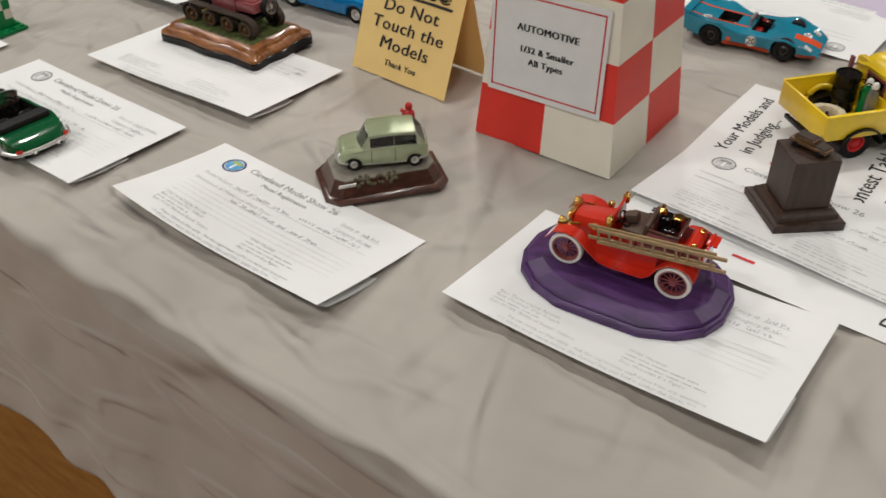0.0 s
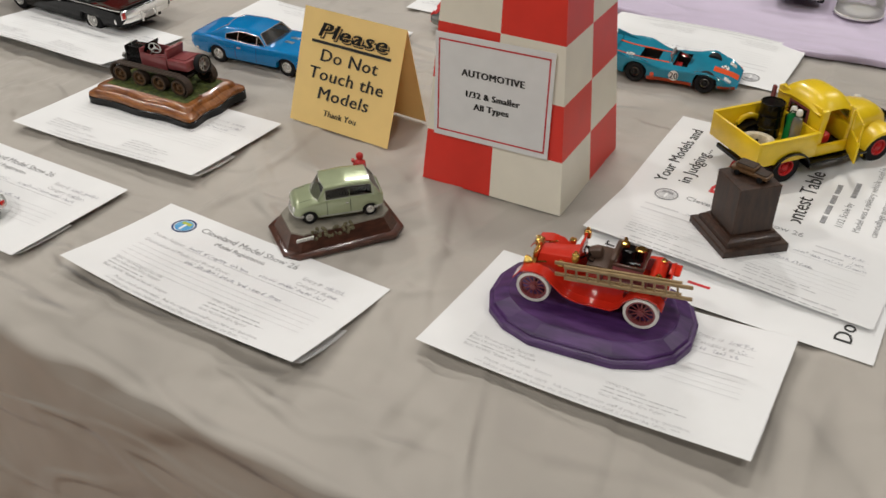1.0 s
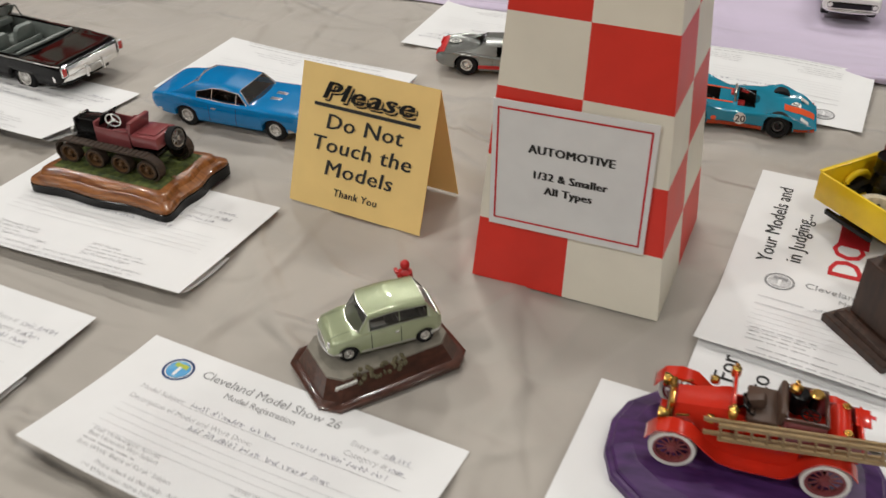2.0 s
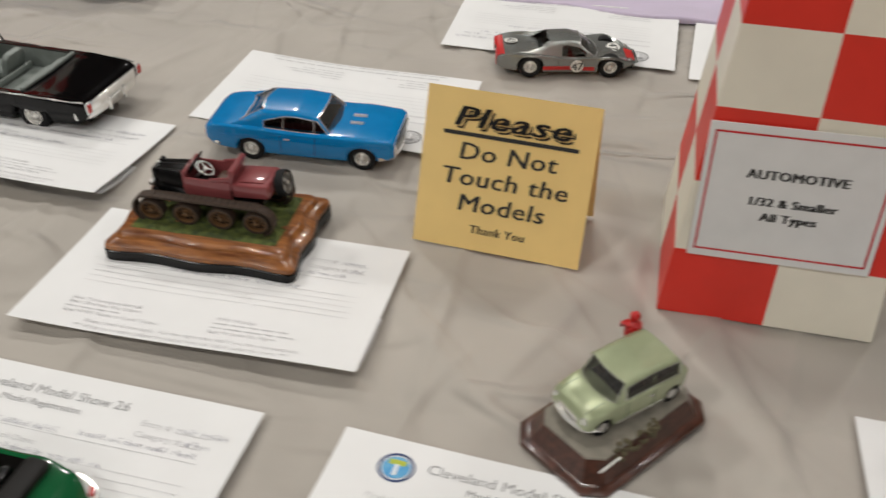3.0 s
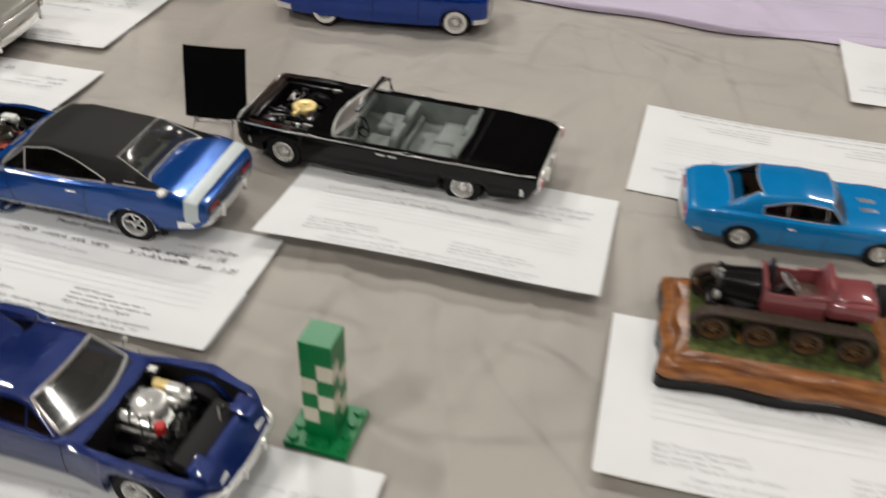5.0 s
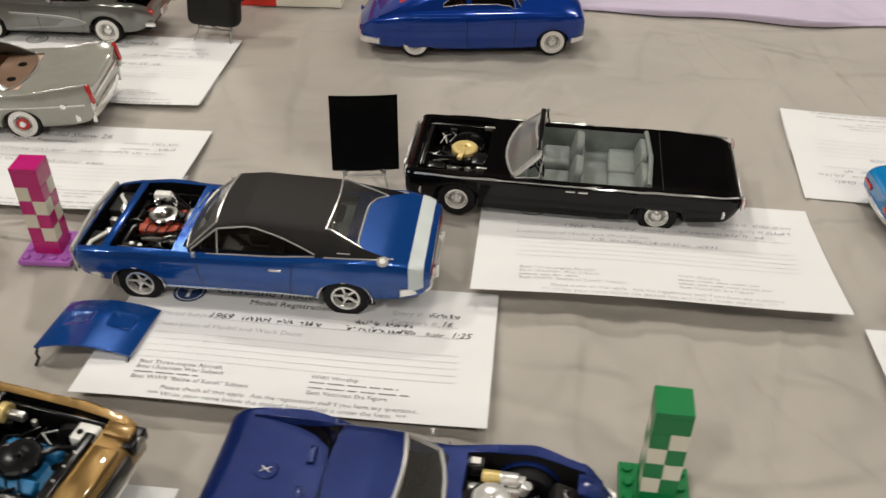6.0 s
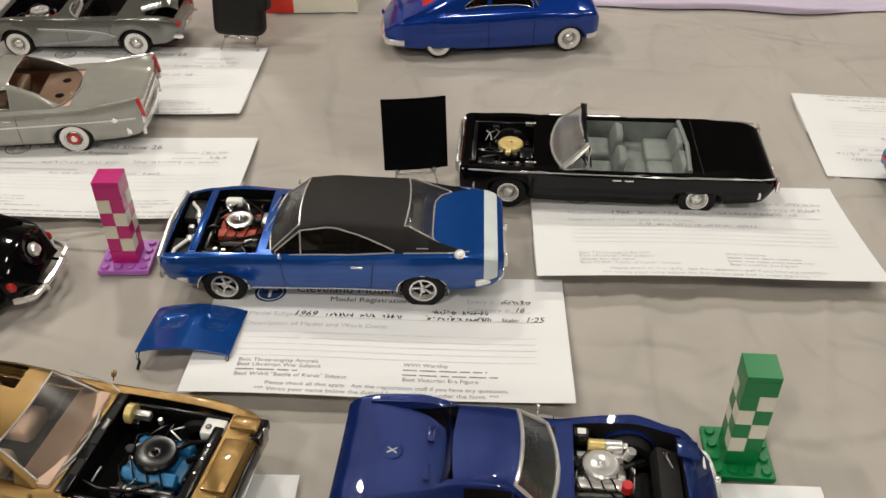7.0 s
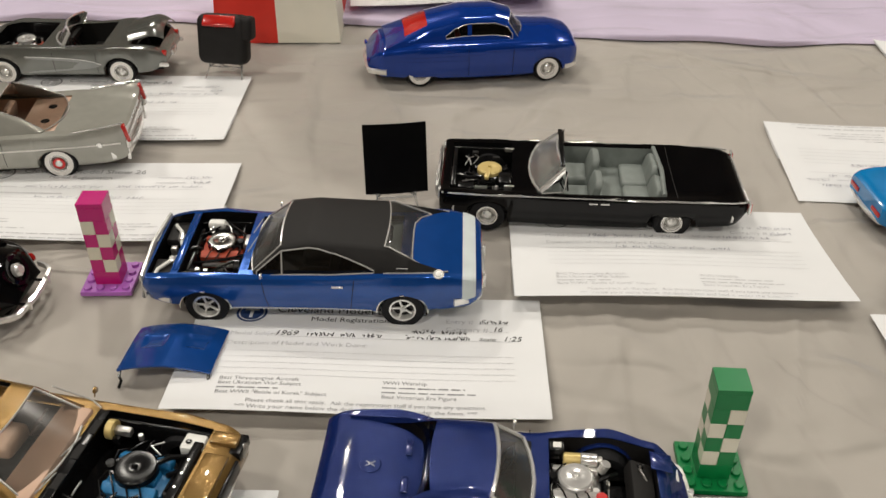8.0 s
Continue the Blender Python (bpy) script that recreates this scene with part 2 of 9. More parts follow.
# ---- mesh helpers (all in metres) ----
def thing(name, label, category, x=0, y=0, z=Z, rz=0, group="", kind=""):
    ob = new(name)
    ob.empty_display_size = 0.02
    ob.matrix_basis = pose(x, y, z, 0, 0, rz)
    return tagged(ob, label, category, group, kind)


def part(name, bm, material, parent=None, label="", smooth=True, kind=""):
    me = bpy.data.meshes.new(name)
    bmesh.ops.recalc_face_normals(bm, faces=bm.faces[:])
    bm.to_mesh(me)
    bm.free()
    if smooth:
        me.shade_smooth()
        me.set_sharp_from_angle(angle=radians(38))
    me.materials.append(material if not isinstance(material, str) else M[material])
    ob = new(name, me)
    ob.parent = parent
    if label or kind:
        tagged(ob, label, kind=kind)
    return ob


def box(bm, cx, cy, cz, sx, sy, sz, bev=0.0, seg=2, m=None):
    r = bmesh.ops.create_cube(bm, size=1.0)
    vs = r["verts"]
    bmesh.ops.scale(bm, vec=(sx, sy, sz), verts=vs)
    if bev > 0:
        es = list({e for v in vs for e in v.link_edges})
        g = bmesh.ops.bevel(bm, geom=es, offset=bev, segments=seg, profile=0.5, affect="EDGES")
        vs = list({v for f in g["faces"] for v in f.verts} | {v for v in vs if v.is_valid})
    mm = Matrix.Translation((cx, cy, cz))
    if m is not None:
        mm = mm @ m
    bmesh.ops.transform(bm, matrix=mm, verts=vs)
    return vs


def lathe(bm, prof, segs=28, m=None, close=False):
    """Turn a profile of (r, z) round z."""
    rings = []
    for r, z in prof:
        if r < 1e-7:
            rings.append([bm.verts.new((0, 0, z))])
        else:
            rings.append([bm.verts.new((r * math.cos(2 * math.pi * i / segs), r * math.sin(2 * math.pi * i / segs), z)) for i in range(segs)])
    pairs = list(zip(rings, rings[1:])) + ([(rings[-1], rings[0])] if close else [])
    for a, b in pairs:
        for i in range(segs):
            j = (i + 1) % segs
            if len(a) == 1 and len(b) == 1:
                continue
            if len(a) == 1:
                bm.faces.new((a[0], b[i], b[j]))
            elif len(b) == 1:
                bm.faces.new((a[i], a[j], b[0]))
            else:
                bm.faces.new((a[i], a[j], b[j], b[i]))
    vs = [v for r in rings for v in r]
    if m is not None:
        bmesh.ops.transform(bm, matrix=m, verts=vs)
    return vs


def cyl(bm, r, h, m=None, segs=20, bev=0.0):
    b = min(bev, r * 0.5, h * 0.4)
    prof = [(0, -h / 2), (r - b, -h / 2), (r, -h / 2 + b), (r, h / 2 - b), (r - b, h / 2), (0, h / 2)] if b else [(0, -h / 2), (r, -h / 2), (r, h / 2), (0, h / 2)]
    return lathe(bm, prof, segs, m)


def tube(bm, pts, r, segs=8, closed=False):
    """A round bar along points."""
    P = [Vector(p) for p in pts]
    n = len(P)
    rings = []
    up = Vector((0, 0, 1))
    for i, p in enumerate(P):
        a = P[i - 1] if (i > 0 or closed) else P[i]
        b = P[(i + 1) % n] if (i < n - 1 or closed) else P[i]
        d = (b - a).normalized()
        s = d.cross(up if abs(d.z) < 0.95 else Vector((1, 0, 0))).normalized()
        u = s.cross(d).normalized()
        rad = r[i] if isinstance(r, (list, tuple)) else r
        rings.append([bm.verts.new(p + rad * (math.cos(2 * math.pi * k / segs) * s + math.sin(2 * math.pi * k / segs) * u)) for k in range(segs)])
    for i in range(n if closed else n - 1):
        a, b = rings[i], rings[(i + 1) % n]
        for k in range(segs):
            bm.faces.new((a[k], a[(k + 1) % segs], b[(k + 1) % segs], b[k]))
    if not closed:
        bm.faces.new(rings[0][::-1])
        bm.faces.new(rings[-1])


def prism(bm, poly, z0, z1, inset=0.0, m=None):
    """A polygon raised from z0 to z1; inset draws the top in."""
    c = Vector((sum(p[0] for p in poly) / len(poly), sum(p[1] for p in poly) / len(poly)))
    def put(z, k):
        out = []
        for p in poly:
            d = Vector(p) - c
            out.append(bm.verts.new((*(c + d * (1 - k / max(d.length, 1e-6))), z)))
        return out
    a, b = put(z0, 0), put(z1, inset)
    n = len(poly)
    bm.faces.new(a[::-1])
    bm.faces.new(b)
    for i in range(n):
        bm.faces.new((a[i], a[(i + 1) % n], b[(i + 1) % n], b[i]))
    if m is not None:
        bmesh.ops.transform(bm, matrix=m, verts=a + b)
    return a + b


def strip(bm, pts, width, thick, normal=(0, 0, 1)):
    """A flat bar along points: width across, thick along the normal."""
    P = [Vector(p) for p in pts]
    nv = Vector(normal).normalized()
    rows = []
    for i, p in enumerate(P):
        d = (P[min(i + 1, len(P) - 1)] - P[max(i - 1, 0)]).normalized()
        s = nv.cross(d).normalized() * width / 2
        rows.append([bm.verts.new(q) for q in (p - s, p + s, p + s + nv * thick, p - s + nv * thick)])
    for a, b in zip(rows, rows[1:]):
        for k in range(4):
            bm.faces.new((a[k], a[(k + 1) % 4], b[(k + 1) % 4], b[k]))
    bm.faces.new(rows[0][::-1])
    bm.faces.new(rows[-1])


def text_mesh(body, size, align="LEFT", shear=0.0, bold=0.0, spacing=1.0):
    """Flat letters of Blender's own font, as a list of vertices and faces."""
    cu = bpy.data.curves.new("letters", "FONT")
    cu.body, cu.size, cu.align_x, cu.shear, cu.offset, cu.space_character = body, size, align, shear, bold, spacing
    cu.resolution_u = 2
    ob = bpy.data.objects.new("letters", cu)
    scene.collection.objects.link(ob)
    dg = bpy.context.evaluated_depsgraph_get()
    me = bpy.data.meshes.new_from_object(ob.evaluated_get(dg))
    V = [v.co.copy() for v in me.vertices]
    F = [tuple(p.vertices) for p in me.polygons]
    bpy.data.objects.remove(ob)
    bpy.data.curves.remove(cu)
    bpy.data.meshes.remove(me)
    return V, F


def put_text(bm, vf, place):
    V, F = vf
    vs = [bm.verts.new(place(v.x, v.y)) for v in V]
    for f in F:
        try:
            bm.faces.new([vs[i] for i in f])
        except ValueError:
            pass


def bar(bm, place, x0, y0, x1, y1, n=6):
    """A flat printed bar laid on a surface."""
    a = [bm.verts.new(place(x0 + (x1 - x0) * i / n, y0)) for i in range(n + 1)]
    b = [bm.verts.new(place(x0 + (x1 - x0) * i / n, y1)) for i in range(n + 1)]
    for i in range(n):
        bm.faces.new((a[i], a[i + 1], b[i + 1], b[i]))


# ---- hall ----
def setting(name, bm, material, label, category):
    ob = part(name, bm, material, None, label)
    return tagged(ob, label, category, kind="structure")


bm = bmesh.new()
box(bm, 0, -0.5, -0.05, 15, 16, 0.1)
floor = setting("floor", bm, M["floor_wood"], "polished honey-coloured wooden hall floor", "floor")
for nm, c, s in (("wall_north", (0, 7.6, 2.3), (15.4, 0.2, 4.6)), ("wall_south", (0, -8.6, 2.3), (15.4, 0.2, 4.6)), ("wall_east", (7.6, -0.5, 2.3), (0.2, 16, 4.6)), ("wall_west", (-7.6, -0.5, 2.3), (0.2, 16, 4.6))):
    bm = bmesh.new()
    box(bm, *c, *s)
    setting(nm, bm, M["wall"], "plain beige painted hall wall", "wall")
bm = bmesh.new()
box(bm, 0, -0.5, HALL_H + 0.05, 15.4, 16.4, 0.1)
setting("ceiling", bm, M["ceiling"], "plain dark grey hall ceiling, out of view", "ceiling")
for lx, ly, share in LAMPS:
    t = thing("unseen_ceiling_lamp", "round high-bay lamp out of view, front row added as fill", "lamp", lx, ly, HALL_H - 0.34, group="hall lamps")
    bm = bmesh.new()
    lathe(bm, [(0.06, 0.16), (0.09, 0.12), (0.23, 0.02), (0.24, 0.0), (0.225, 0.0), (0.08, 0.11), (0, 0.11)], 28)
    part("shade", bm, "steel", t)
    bm = bmesh.new()
    cyl(bm, 0.012, 0.2, pose(0, 0, 0.24), 10)
    part("rod", bm, "steel", t)


# ---- tables and cloths ----
COVERED = [(-0.33, 0.10, 0.10, 0.29), (-0.09, 0.28, 0.23, 0.48), (0.10, 0.12, 0.34, 0.30), (0.09, 0.38, 0.43, 0.57), (-0.34, 0.44, 0.01, 0.80), (0.07, 0.68, 0.29, 0.80), (0.37, 0.11, 0.62, 0.27),
           (0.41, 0.26, 0.65, 0.66), (0.62, 0.12, 0.88, 0.26), (0.72, 0.22, 0.84, 0.34), (0.62, 0.39, 0.93, 0.51), (0.57, 0.63, 1.03, 0.84), (0.88, 0.17, 1.23, 0.64)]


def clearance(X, Y):
    """0 under papers and models, rising to 1 on bare cloth."""
    d = np.full(X.shape, 9.0)
    for a, b, c, e in COVERED:
        d = np.minimum(d, np.hypot(np.maximum(np.maximum(a - X, X - c), 0), np.maximum(np.maximum(b - Y, Y - e), 0)))
    return np.clip(d / 0.03, 0, 1)


def fold(X, Y):
    """Soft folds and creases of the grey cloth."""
    H = 0.0003 * np.sin(X * 31 + 3 * np.sin(Y * 17)) * np.sin(Y * 27 + 2 * np.sin(X * 13))
    for ox, oy, ang, ln, wd, ht in FOLDS:
        ca, sa = math.cos(radians(ang)), math.sin(radians(ang))
        U = (X - ox) * ca + (Y - oy) * sa
        V = -(X - ox) * sa + (Y - oy) * ca + 0.5 * U ** 2 + 0.002 * np.sin(U * 60 + ox * 9)
        flank = np.where(V > 0, wd, wd * 0.24)
        H += ht * np.exp(-(V / flank) ** 2) * np.clip(1 - (U / ln) ** 2, 0, 1)
    free = clearance(X, Y)
    cap = 0.0016 + 0.0060 * free
    C = np.zeros(X.shape)
    for ox, oy, ang, ln, wd, ht in CREASES:
        ca, sa = math.cos(radians(ang)), math.sin(radians(ang))
        U = (X - ox) * ca + (Y - oy) * sa
        V = -(X - ox) * sa + (Y - oy) * ca + 0.8 * U ** 2 + 0.003 * np.sin(U * 34 + oy * 40)
        C += ht * np.exp(-np.abs(V / np.where(V > 0, wd, wd * 0.5)) ** 1.3) * np.clip(1 - (U / ln) ** 2, 0, 1)
    return cap * np.tanh((H - 0.0012) / cap) + C * (0.55 + 0.45 * free)


random.seed(7)
FOLDS = [(random.uniform(-0.3, 1.25), random.uniform(0.12, 0.80), random.choice((62, 75, 85, 95, 105, 120, 255, 265, 275, 285)) + random.uniform(-12, 12), random.uniform(0.05, 0.15), random.uniform(0.012, 0.024), random.uniform(0.0010, 0.0032)) for i in range(210)]
CREASES = [(random.uniform(-0.3, 1.25), random.uniform(0.12, 0.80), random.choice((35, 55, 70, 80, 90, 95, 100, 112, 130, 148)) + random.uniform(-9, 9), random.uniform(0.05, 0.18), random.uniform(0.004, 0.009), random.uniform(0.0010, 0.0031)) for i in range(150)]
FRONT = 0.081
t = thing("display_table", "folding table under a grey tablecloth", "table", 0, 0, 0)
bm = bmesh.new()
box(bm, 0.4, 0.46, Z - 0.03, 3.0, 0.735, 0.04, 0.008)
part("tabletop", bm, "table_top", t)
for lx in (-0.85, 0.15, 0.65, 1.65):
    for ly in (0.46, 0.72):
        bm = bmesh.new()
        cyl(bm, 0.014, Z - 0.05, pose(lx, ly, (Z - 0.05) / 2), 14)
        part("leg", bm, "steel", t)


def sheet_grid(name, xs, fn, nu, material, label, category):
    bm = bmesh.new()
    g = [[bm.verts.new(fn(x, j)) for j in range(nu)] for x in xs]
    for a, b in zip(g, g[1:]):
        for j in range(nu - 1):
            bm.faces.new((a[j], b[j], b[j + 1], a[j + 1]))
    bm.normal_update()
    bmesh.ops.solidify(bm, geom=bm.faces[:], thickness=0.0012)
    return tagged(part(name, bm, material), label, category)


def grey_cloth():
    """The cloth over the table: flat top with folds, a soft front edge and a hanging front."""
    xs = np.concatenate([np.linspace(-1.1, -0.42, 40), np.linspace(-0.415, 1.45, 800), np.linspace(1.46, 1.9, 25)])
    n_top, n_edge, n_drop = 320, 8, 44
    X = np.repeat(xs[:, None], n_top, 1)
    back = np.full(xs.shape, 0.862)[:, None]
    Y = back + (FRONT + 0.004 - back) * (np.arange(n_top) / (n_top - 1))[None]
    T = np.stack([X, Y, Z - 0.0018 + fold(X, Y) * np.clip((Y - FRONT) / 0.03, 0, 1) * np.clip((0.815 - Y) / 0.03, 0, 1)], 2)
    a = (np.arange(n_edge) + 1) / n_edge * math.pi / 2
    r = (0.006 + 0.002 * np.sin(xs * 31) + 0.0012 * np.sin(xs * 83 + 1))[:, None]
    E = np.stack([np.repeat(xs[:, None], n_edge, 1), FRONT + 0.004 - r * np.sin(a), Z - 0.0018 - r * (1 - np.cos(a))], 2)
    d = (np.arange(n_drop) + 1)[None] / n_drop
    X2 = np.repeat(xs[:, None], n_drop, 1)
    wv = 0.003 * d * (np.sin(X2 * 27 + 0.6) + 0.6 * np.sin(X2 * 61 + 2 * d)) * np.minimum(1, d * 2.2)
    wv += 0.0022 * np.sin(X2 * 47 + 9 * d + 2 * np.sin(X2 * 21)) * np.sin(d * 11 + X2 * 5) * np.minimum(1, d * 6)
    D = np.stack([X2, FRONT - 0.005 - 0.006 * d + wv, Z - 0.009 - (0.256 + 0.003 * np.sin(X2 * 6)) * d], 2)
    G = np.concatenate([T, E, D], 1)
    nx, ny = G.shape[:2]
    idx = np.arange(nx * ny).reshape(nx, ny)
    F = np.stack([idx[:-1, :-1], idx[1:, :-1], idx[1:, 1:], idx[:-1, 1:]], 2).reshape(-1, 4)
    me = bpy.data.meshes.new("tablecloth")
    me.from_pydata(G.reshape(-1, 3).tolist(), [], F.tolist())
    me.update()
    me.shade_smooth()
    me.materials.append(M["cloth"])
    ob = new("tablecloth", me)
    md = ob.modifiers.new("thickness", "SOLIDIFY")
    md.thickness, md.offset = 0.0008, -1.0
    return tagged(ob, "grey cotton tablecloth with soft creases on the table", "tablecloth")


grey_cloth()

t = thing("neighbour_table", "folding table under a lilac tablecloth", "table", 0, 0, 0)
bm = bmesh.new()
box(bm, 0.4, 1.24, Z - 0.03, 3.0, 0.72, 0.04, 0.008)
part("tabletop", bm, "table_top", t)
for lx in (-0.85, 1.65):
    for ly in (0.95, 1.5):
        bm = bmesh.new()
        cyl(bm, 0.014, Z - 0.05, pose(lx, ly, (Z - 0.05) / 2), 14)
        part("leg", bm, "steel", t)


def purple_edge(x):
    return 0.813 + 0.031 / (1 + math.exp((x - 0.2) * 22)) + 0.004 * math.sin(x * 23) + 0.003 * math.sin(x * 47 + 1) - 0.012 / (1 + math.exp(-(x - 0.95) * 30))


def lilac_cloth(x, j):
    e = purple_edge(x)
    if j < 10:
        a = j / 9 * math.pi / 2
        r = 0.005 + 0.002 * math.sin(x * 19) + 0.001 * math.sin(x * 43)
        return (x, e + r * (1 - math.sin(a)) - r + 0.001 * j, Z + 0.001 + r * (1 - math.cos(a)) * 0 + r * math.sin(a))
    y = e + 0.002 + (j - 9) / 60 * 0.80
    r = 0.005 + 0.002 * math.sin(x * 19) + 0.001 * math.sin(x * 43)
    k = math.exp(-(y - e) / 0.05)
    return (x, y, Z + 0.003 + k * (r - 0.002) + 0.0022 * noise.noise(Vector((x * 16, y * 11, 0))) + 0.0012 * noise.noise(Vector((x * 45, y * 20, 3))))


sheet_grid("tablecloth", [-1.1 + 3.0 * i / 260 for i in range(261)], lilac_cloth, 70, M["purple_cloth"], "lilac tablecloth with rumpled edge on the neighbouring table", "tablecloth")


# ---- registration sheets ----
PW, PD = 0.2105, 0.118      # width of a sheet and its depth once folded


def form(label, bl, br, depth=PD, flip=False, lift=0.006, curl=(0, 0), base=0.0006, colour=False, clear=False, seed=1, right_curl=0.0, jottings=(), dark=False):
    """A printed form whose lower end is folded under. bl, br: its near corners."""
    d = Vector((br[0] - bl[0], br[1] - bl[1]))
    ang = math.degrees(math.atan2(d.y, d.x))
    w = PW
    rnd = random.Random(seed)
    if flip:
        ox = Vector((br[0], br[1])) + Vector((-d.y, d.x)).normalized() * depth
        t = thing("registration_form", label, "paper form", ox.x, ox.y, Z + base, ang + 180, group="registration forms")
    else:
        t = thing("registration_form", label, "paper form", bl[0], bl[1], Z + base, ang, group="registration forms")
    ph = rnd.uniform(0, 6)

    def surf(u, v, up=0.0):
        """u across 0..w, v up from the fold 0..depth."""
        k = max(0, 1 - v / depth)
        z = lift * k ** 1.3 + 0.0012 * math.sin(u / w * 5 + ph) * (0.3 + k) * (1 if lift > 0 else 0.3)
        z += curl[0] * max(0, 1 - u / (w * 0.45)) ** 2 * k ** 2 + curl[1] * max(0, (u / w - 0.55) / 0.45) ** 2 * k ** 2
        z += right_curl * max(0, (u / w - 0.6) / 0.4) ** 2 * (1 - k)
        return Vector((u, v, max(0.0004, z + 0.0012) + up))

    bm = bmesh.new()
    nu, nv = 24, 14
    top = [[bm.verts.new(surf(w * i / nu, depth * j / nv)) for j in range(nv + 1)] for i in range(nu + 1)]
    low = []
    flap = 0.055
    for i in range(nu + 1):
        u = w * i / nu
        z0 = surf(u, 0).z
        row = []
        for j in range(1, 8):
            v = flap * j / 7
            k = j / 7
            row.append(bm.verts.new((u, v * 1.0 - 0.0006, min(surf(u, v).z - 0.0005, max(0.0002, z0 * (1 - k) ** 2 * 0.75)))))
        low.append(row)
    for i in range(nu):
        for j in range(nv):
            bm.faces.new((top[i][j], top[i + 1][j], top[i + 1][j + 1], top[i][j + 1]))
        for j in range(6):
            bm.faces.new((low[i][j], low[i][j + 1], low[i + 1][j + 1], low[i + 1][j]))
        bm.faces.new((top[i][0], low[i][0], low[i + 1][0], top[i + 1][0]))
    part("sheet", bm, "paper", t)
    place = lambda x, y: surf(min(max(x, 0), w), min(max(y, 0), depth), 0.00025)
    at = lambda ox, oy: (lambda x, y: place(ox + x, oy + y))
    top_v = depth - 0.0148
    # head of the form
    bm = bmesh.new()
    for r0, r1 in ((0.0095, 0.0080), (0.0072, 0.0)):
        n = 28
        a = [bm.verts.new(place(0.033 + r0 * math.cos(2 * math.pi * i / n), top_v - 0.004 + r0 * math.sin(2 * math.pi * i / n))) for i in range(n)]
        if r1:
            b = [bm.verts.new(place(0.033 + r1 * math.cos(2 * math.pi * i / n), top_v - 0.004 + r1 * math.sin(2 * math.pi * i / n))) for i in range(n)]
            for i in range(n):
                bm.faces.new((a[i], a[(i + 1) % n], b[(i + 1) % n], b[i]))
        else:
            bm.faces.new(a)
    emblem = part("emblem", bm, "navy_ink" if (colour or dark) else "ink", t, "round printed emblem", smooth=False)
    n = 26
    bm = bmesh.new()
    bm.faces.new([bm.verts.new(place(0.033 + 0.0071 * math.cos(2 * math.pi * i / n), top_v - 0.004 + 0.0071 * math.sin(2 * math.pi * i / n)) + Vector((0, 0, 0.00006))) for i in range(n)])
    part("emblem_field", bm, "blue_logo" if colour else "navy_ink" if dark else "faint", emblem, smooth=False)
    for x0, x1, y0, y1, mt in ((-0.0045, 0.0045, 0.0016, 0.0050, "green_ink"), (-0.0010, 0.0010, -0.0052, 0.0022, "paper")):
        bm = bmesh.new()
        bar(bm, lambda a, b: place(0.033 + a, top_v - 0.004 + b) + Vector((0, 0, 0.00012 if mt == "paper" else 0.00009)), x0, y0, x1, y1, 3)
        part("emblem_shape", bm, mt if colour or mt == "paper" else "ink", emblem, smooth=False)
    bm = bmesh.new()
    put_text(bm, text_mesh("Cleveland Model Show 26", 0.0088), at(0.048, top_v - 0.003))
    put_text(bm, text_mesh("Model Registration", 0.0062), at(0.070, top_v - 0.0112))
    part("heading", bm, "black_ink" if dark else "ink", t, "printed heading", smooth=False)
    bm = bmesh.new()
    if clear:
        put_text(bm, text_mesh("Entry #", 0.0056), at(0.152, top_v - 0.010))
        put_text(bm, text_mesh("Category #", 0.0056), at(0.152, top_v - 0.0175))
        put_text(bm, text_mesh("Model Subject:", 0.0052), at(0.024, top_v - 0.026))
        put_text(bm, text_mesh("Description of Model and Work Done:", 0.0052), at(0.024, top_v - 0.035))
    else:
        bar(bm, place, 0.152, top_v - 0.009, 0.170, top_v - 0.0075)
        bar(bm, place, 0.152, top_v - 0.017, 0.174, top_v - 0.0155)
        bar(bm, place, 0.024, top_v - 0.026, 0.052, top_v - 0.0243)
        bar(bm, place, 0.024, top_v - 0.035, 0.088, top_v - 0.0333)
    for k in range(5):
        v = top_v - 0.041 - 0.0052 * k
        rule = bmesh.new()
        bar(rule, place, 0.024, v, 0.192, v + 0.00035, 12)
        part("ruled_line", rule, "hairline", t, smooth=False)
    bar(bm, place, 0.172, top_v - 0.0105, 0.190, top_v - 0.0101)
    bar(bm, place, 0.178, top_v - 0.018, 0.190, top_v - 0.0176)
    bar(bm, place, 0.054, top_v - 0.0268, 0.192, top_v - 0.0264, 12)
    part("ruled_block", bm, "faint" if clear else "hairline", t, smooth=False)
    bm = bmesh.new()
    yb = 0.0252
    left = ("Best Three-engine Aircraft", "Best Ukrainian War Subject", 0.034, 'Best WWII "Battle of Kursk" Subject')
    right = ("WWI Warship", 0.046, 0.052, "Best Victorian Era Figure")
    for col, x0 in ((left, 0.027), (right, 0.118)):
        for k, ln in enumerate(col):
            y = yb - 0.0039 * k
            if clear and isinstance(ln, str):
                put_text(bm, text_mesh(ln, 0.0041), at(x0, y))
            else:
                L0 = ln if not isinstance(ln, str) else 0.0015 * len(ln)
                xx = x0
                while xx < x0 + L0:
                    wl = rnd.uniform(0.005, 0.011)
                    bar(bm, place, xx, y + 0.0006, min(xx + wl, x0 + L0), y + 0.0015, 2)
                    xx += wl + 0.0016
    if clear:
        put_text(bm, text_mesh("Please check all that apply.  Ask the registration staff if you have any questions.", 0.0041), at(0.045, 0.0068))
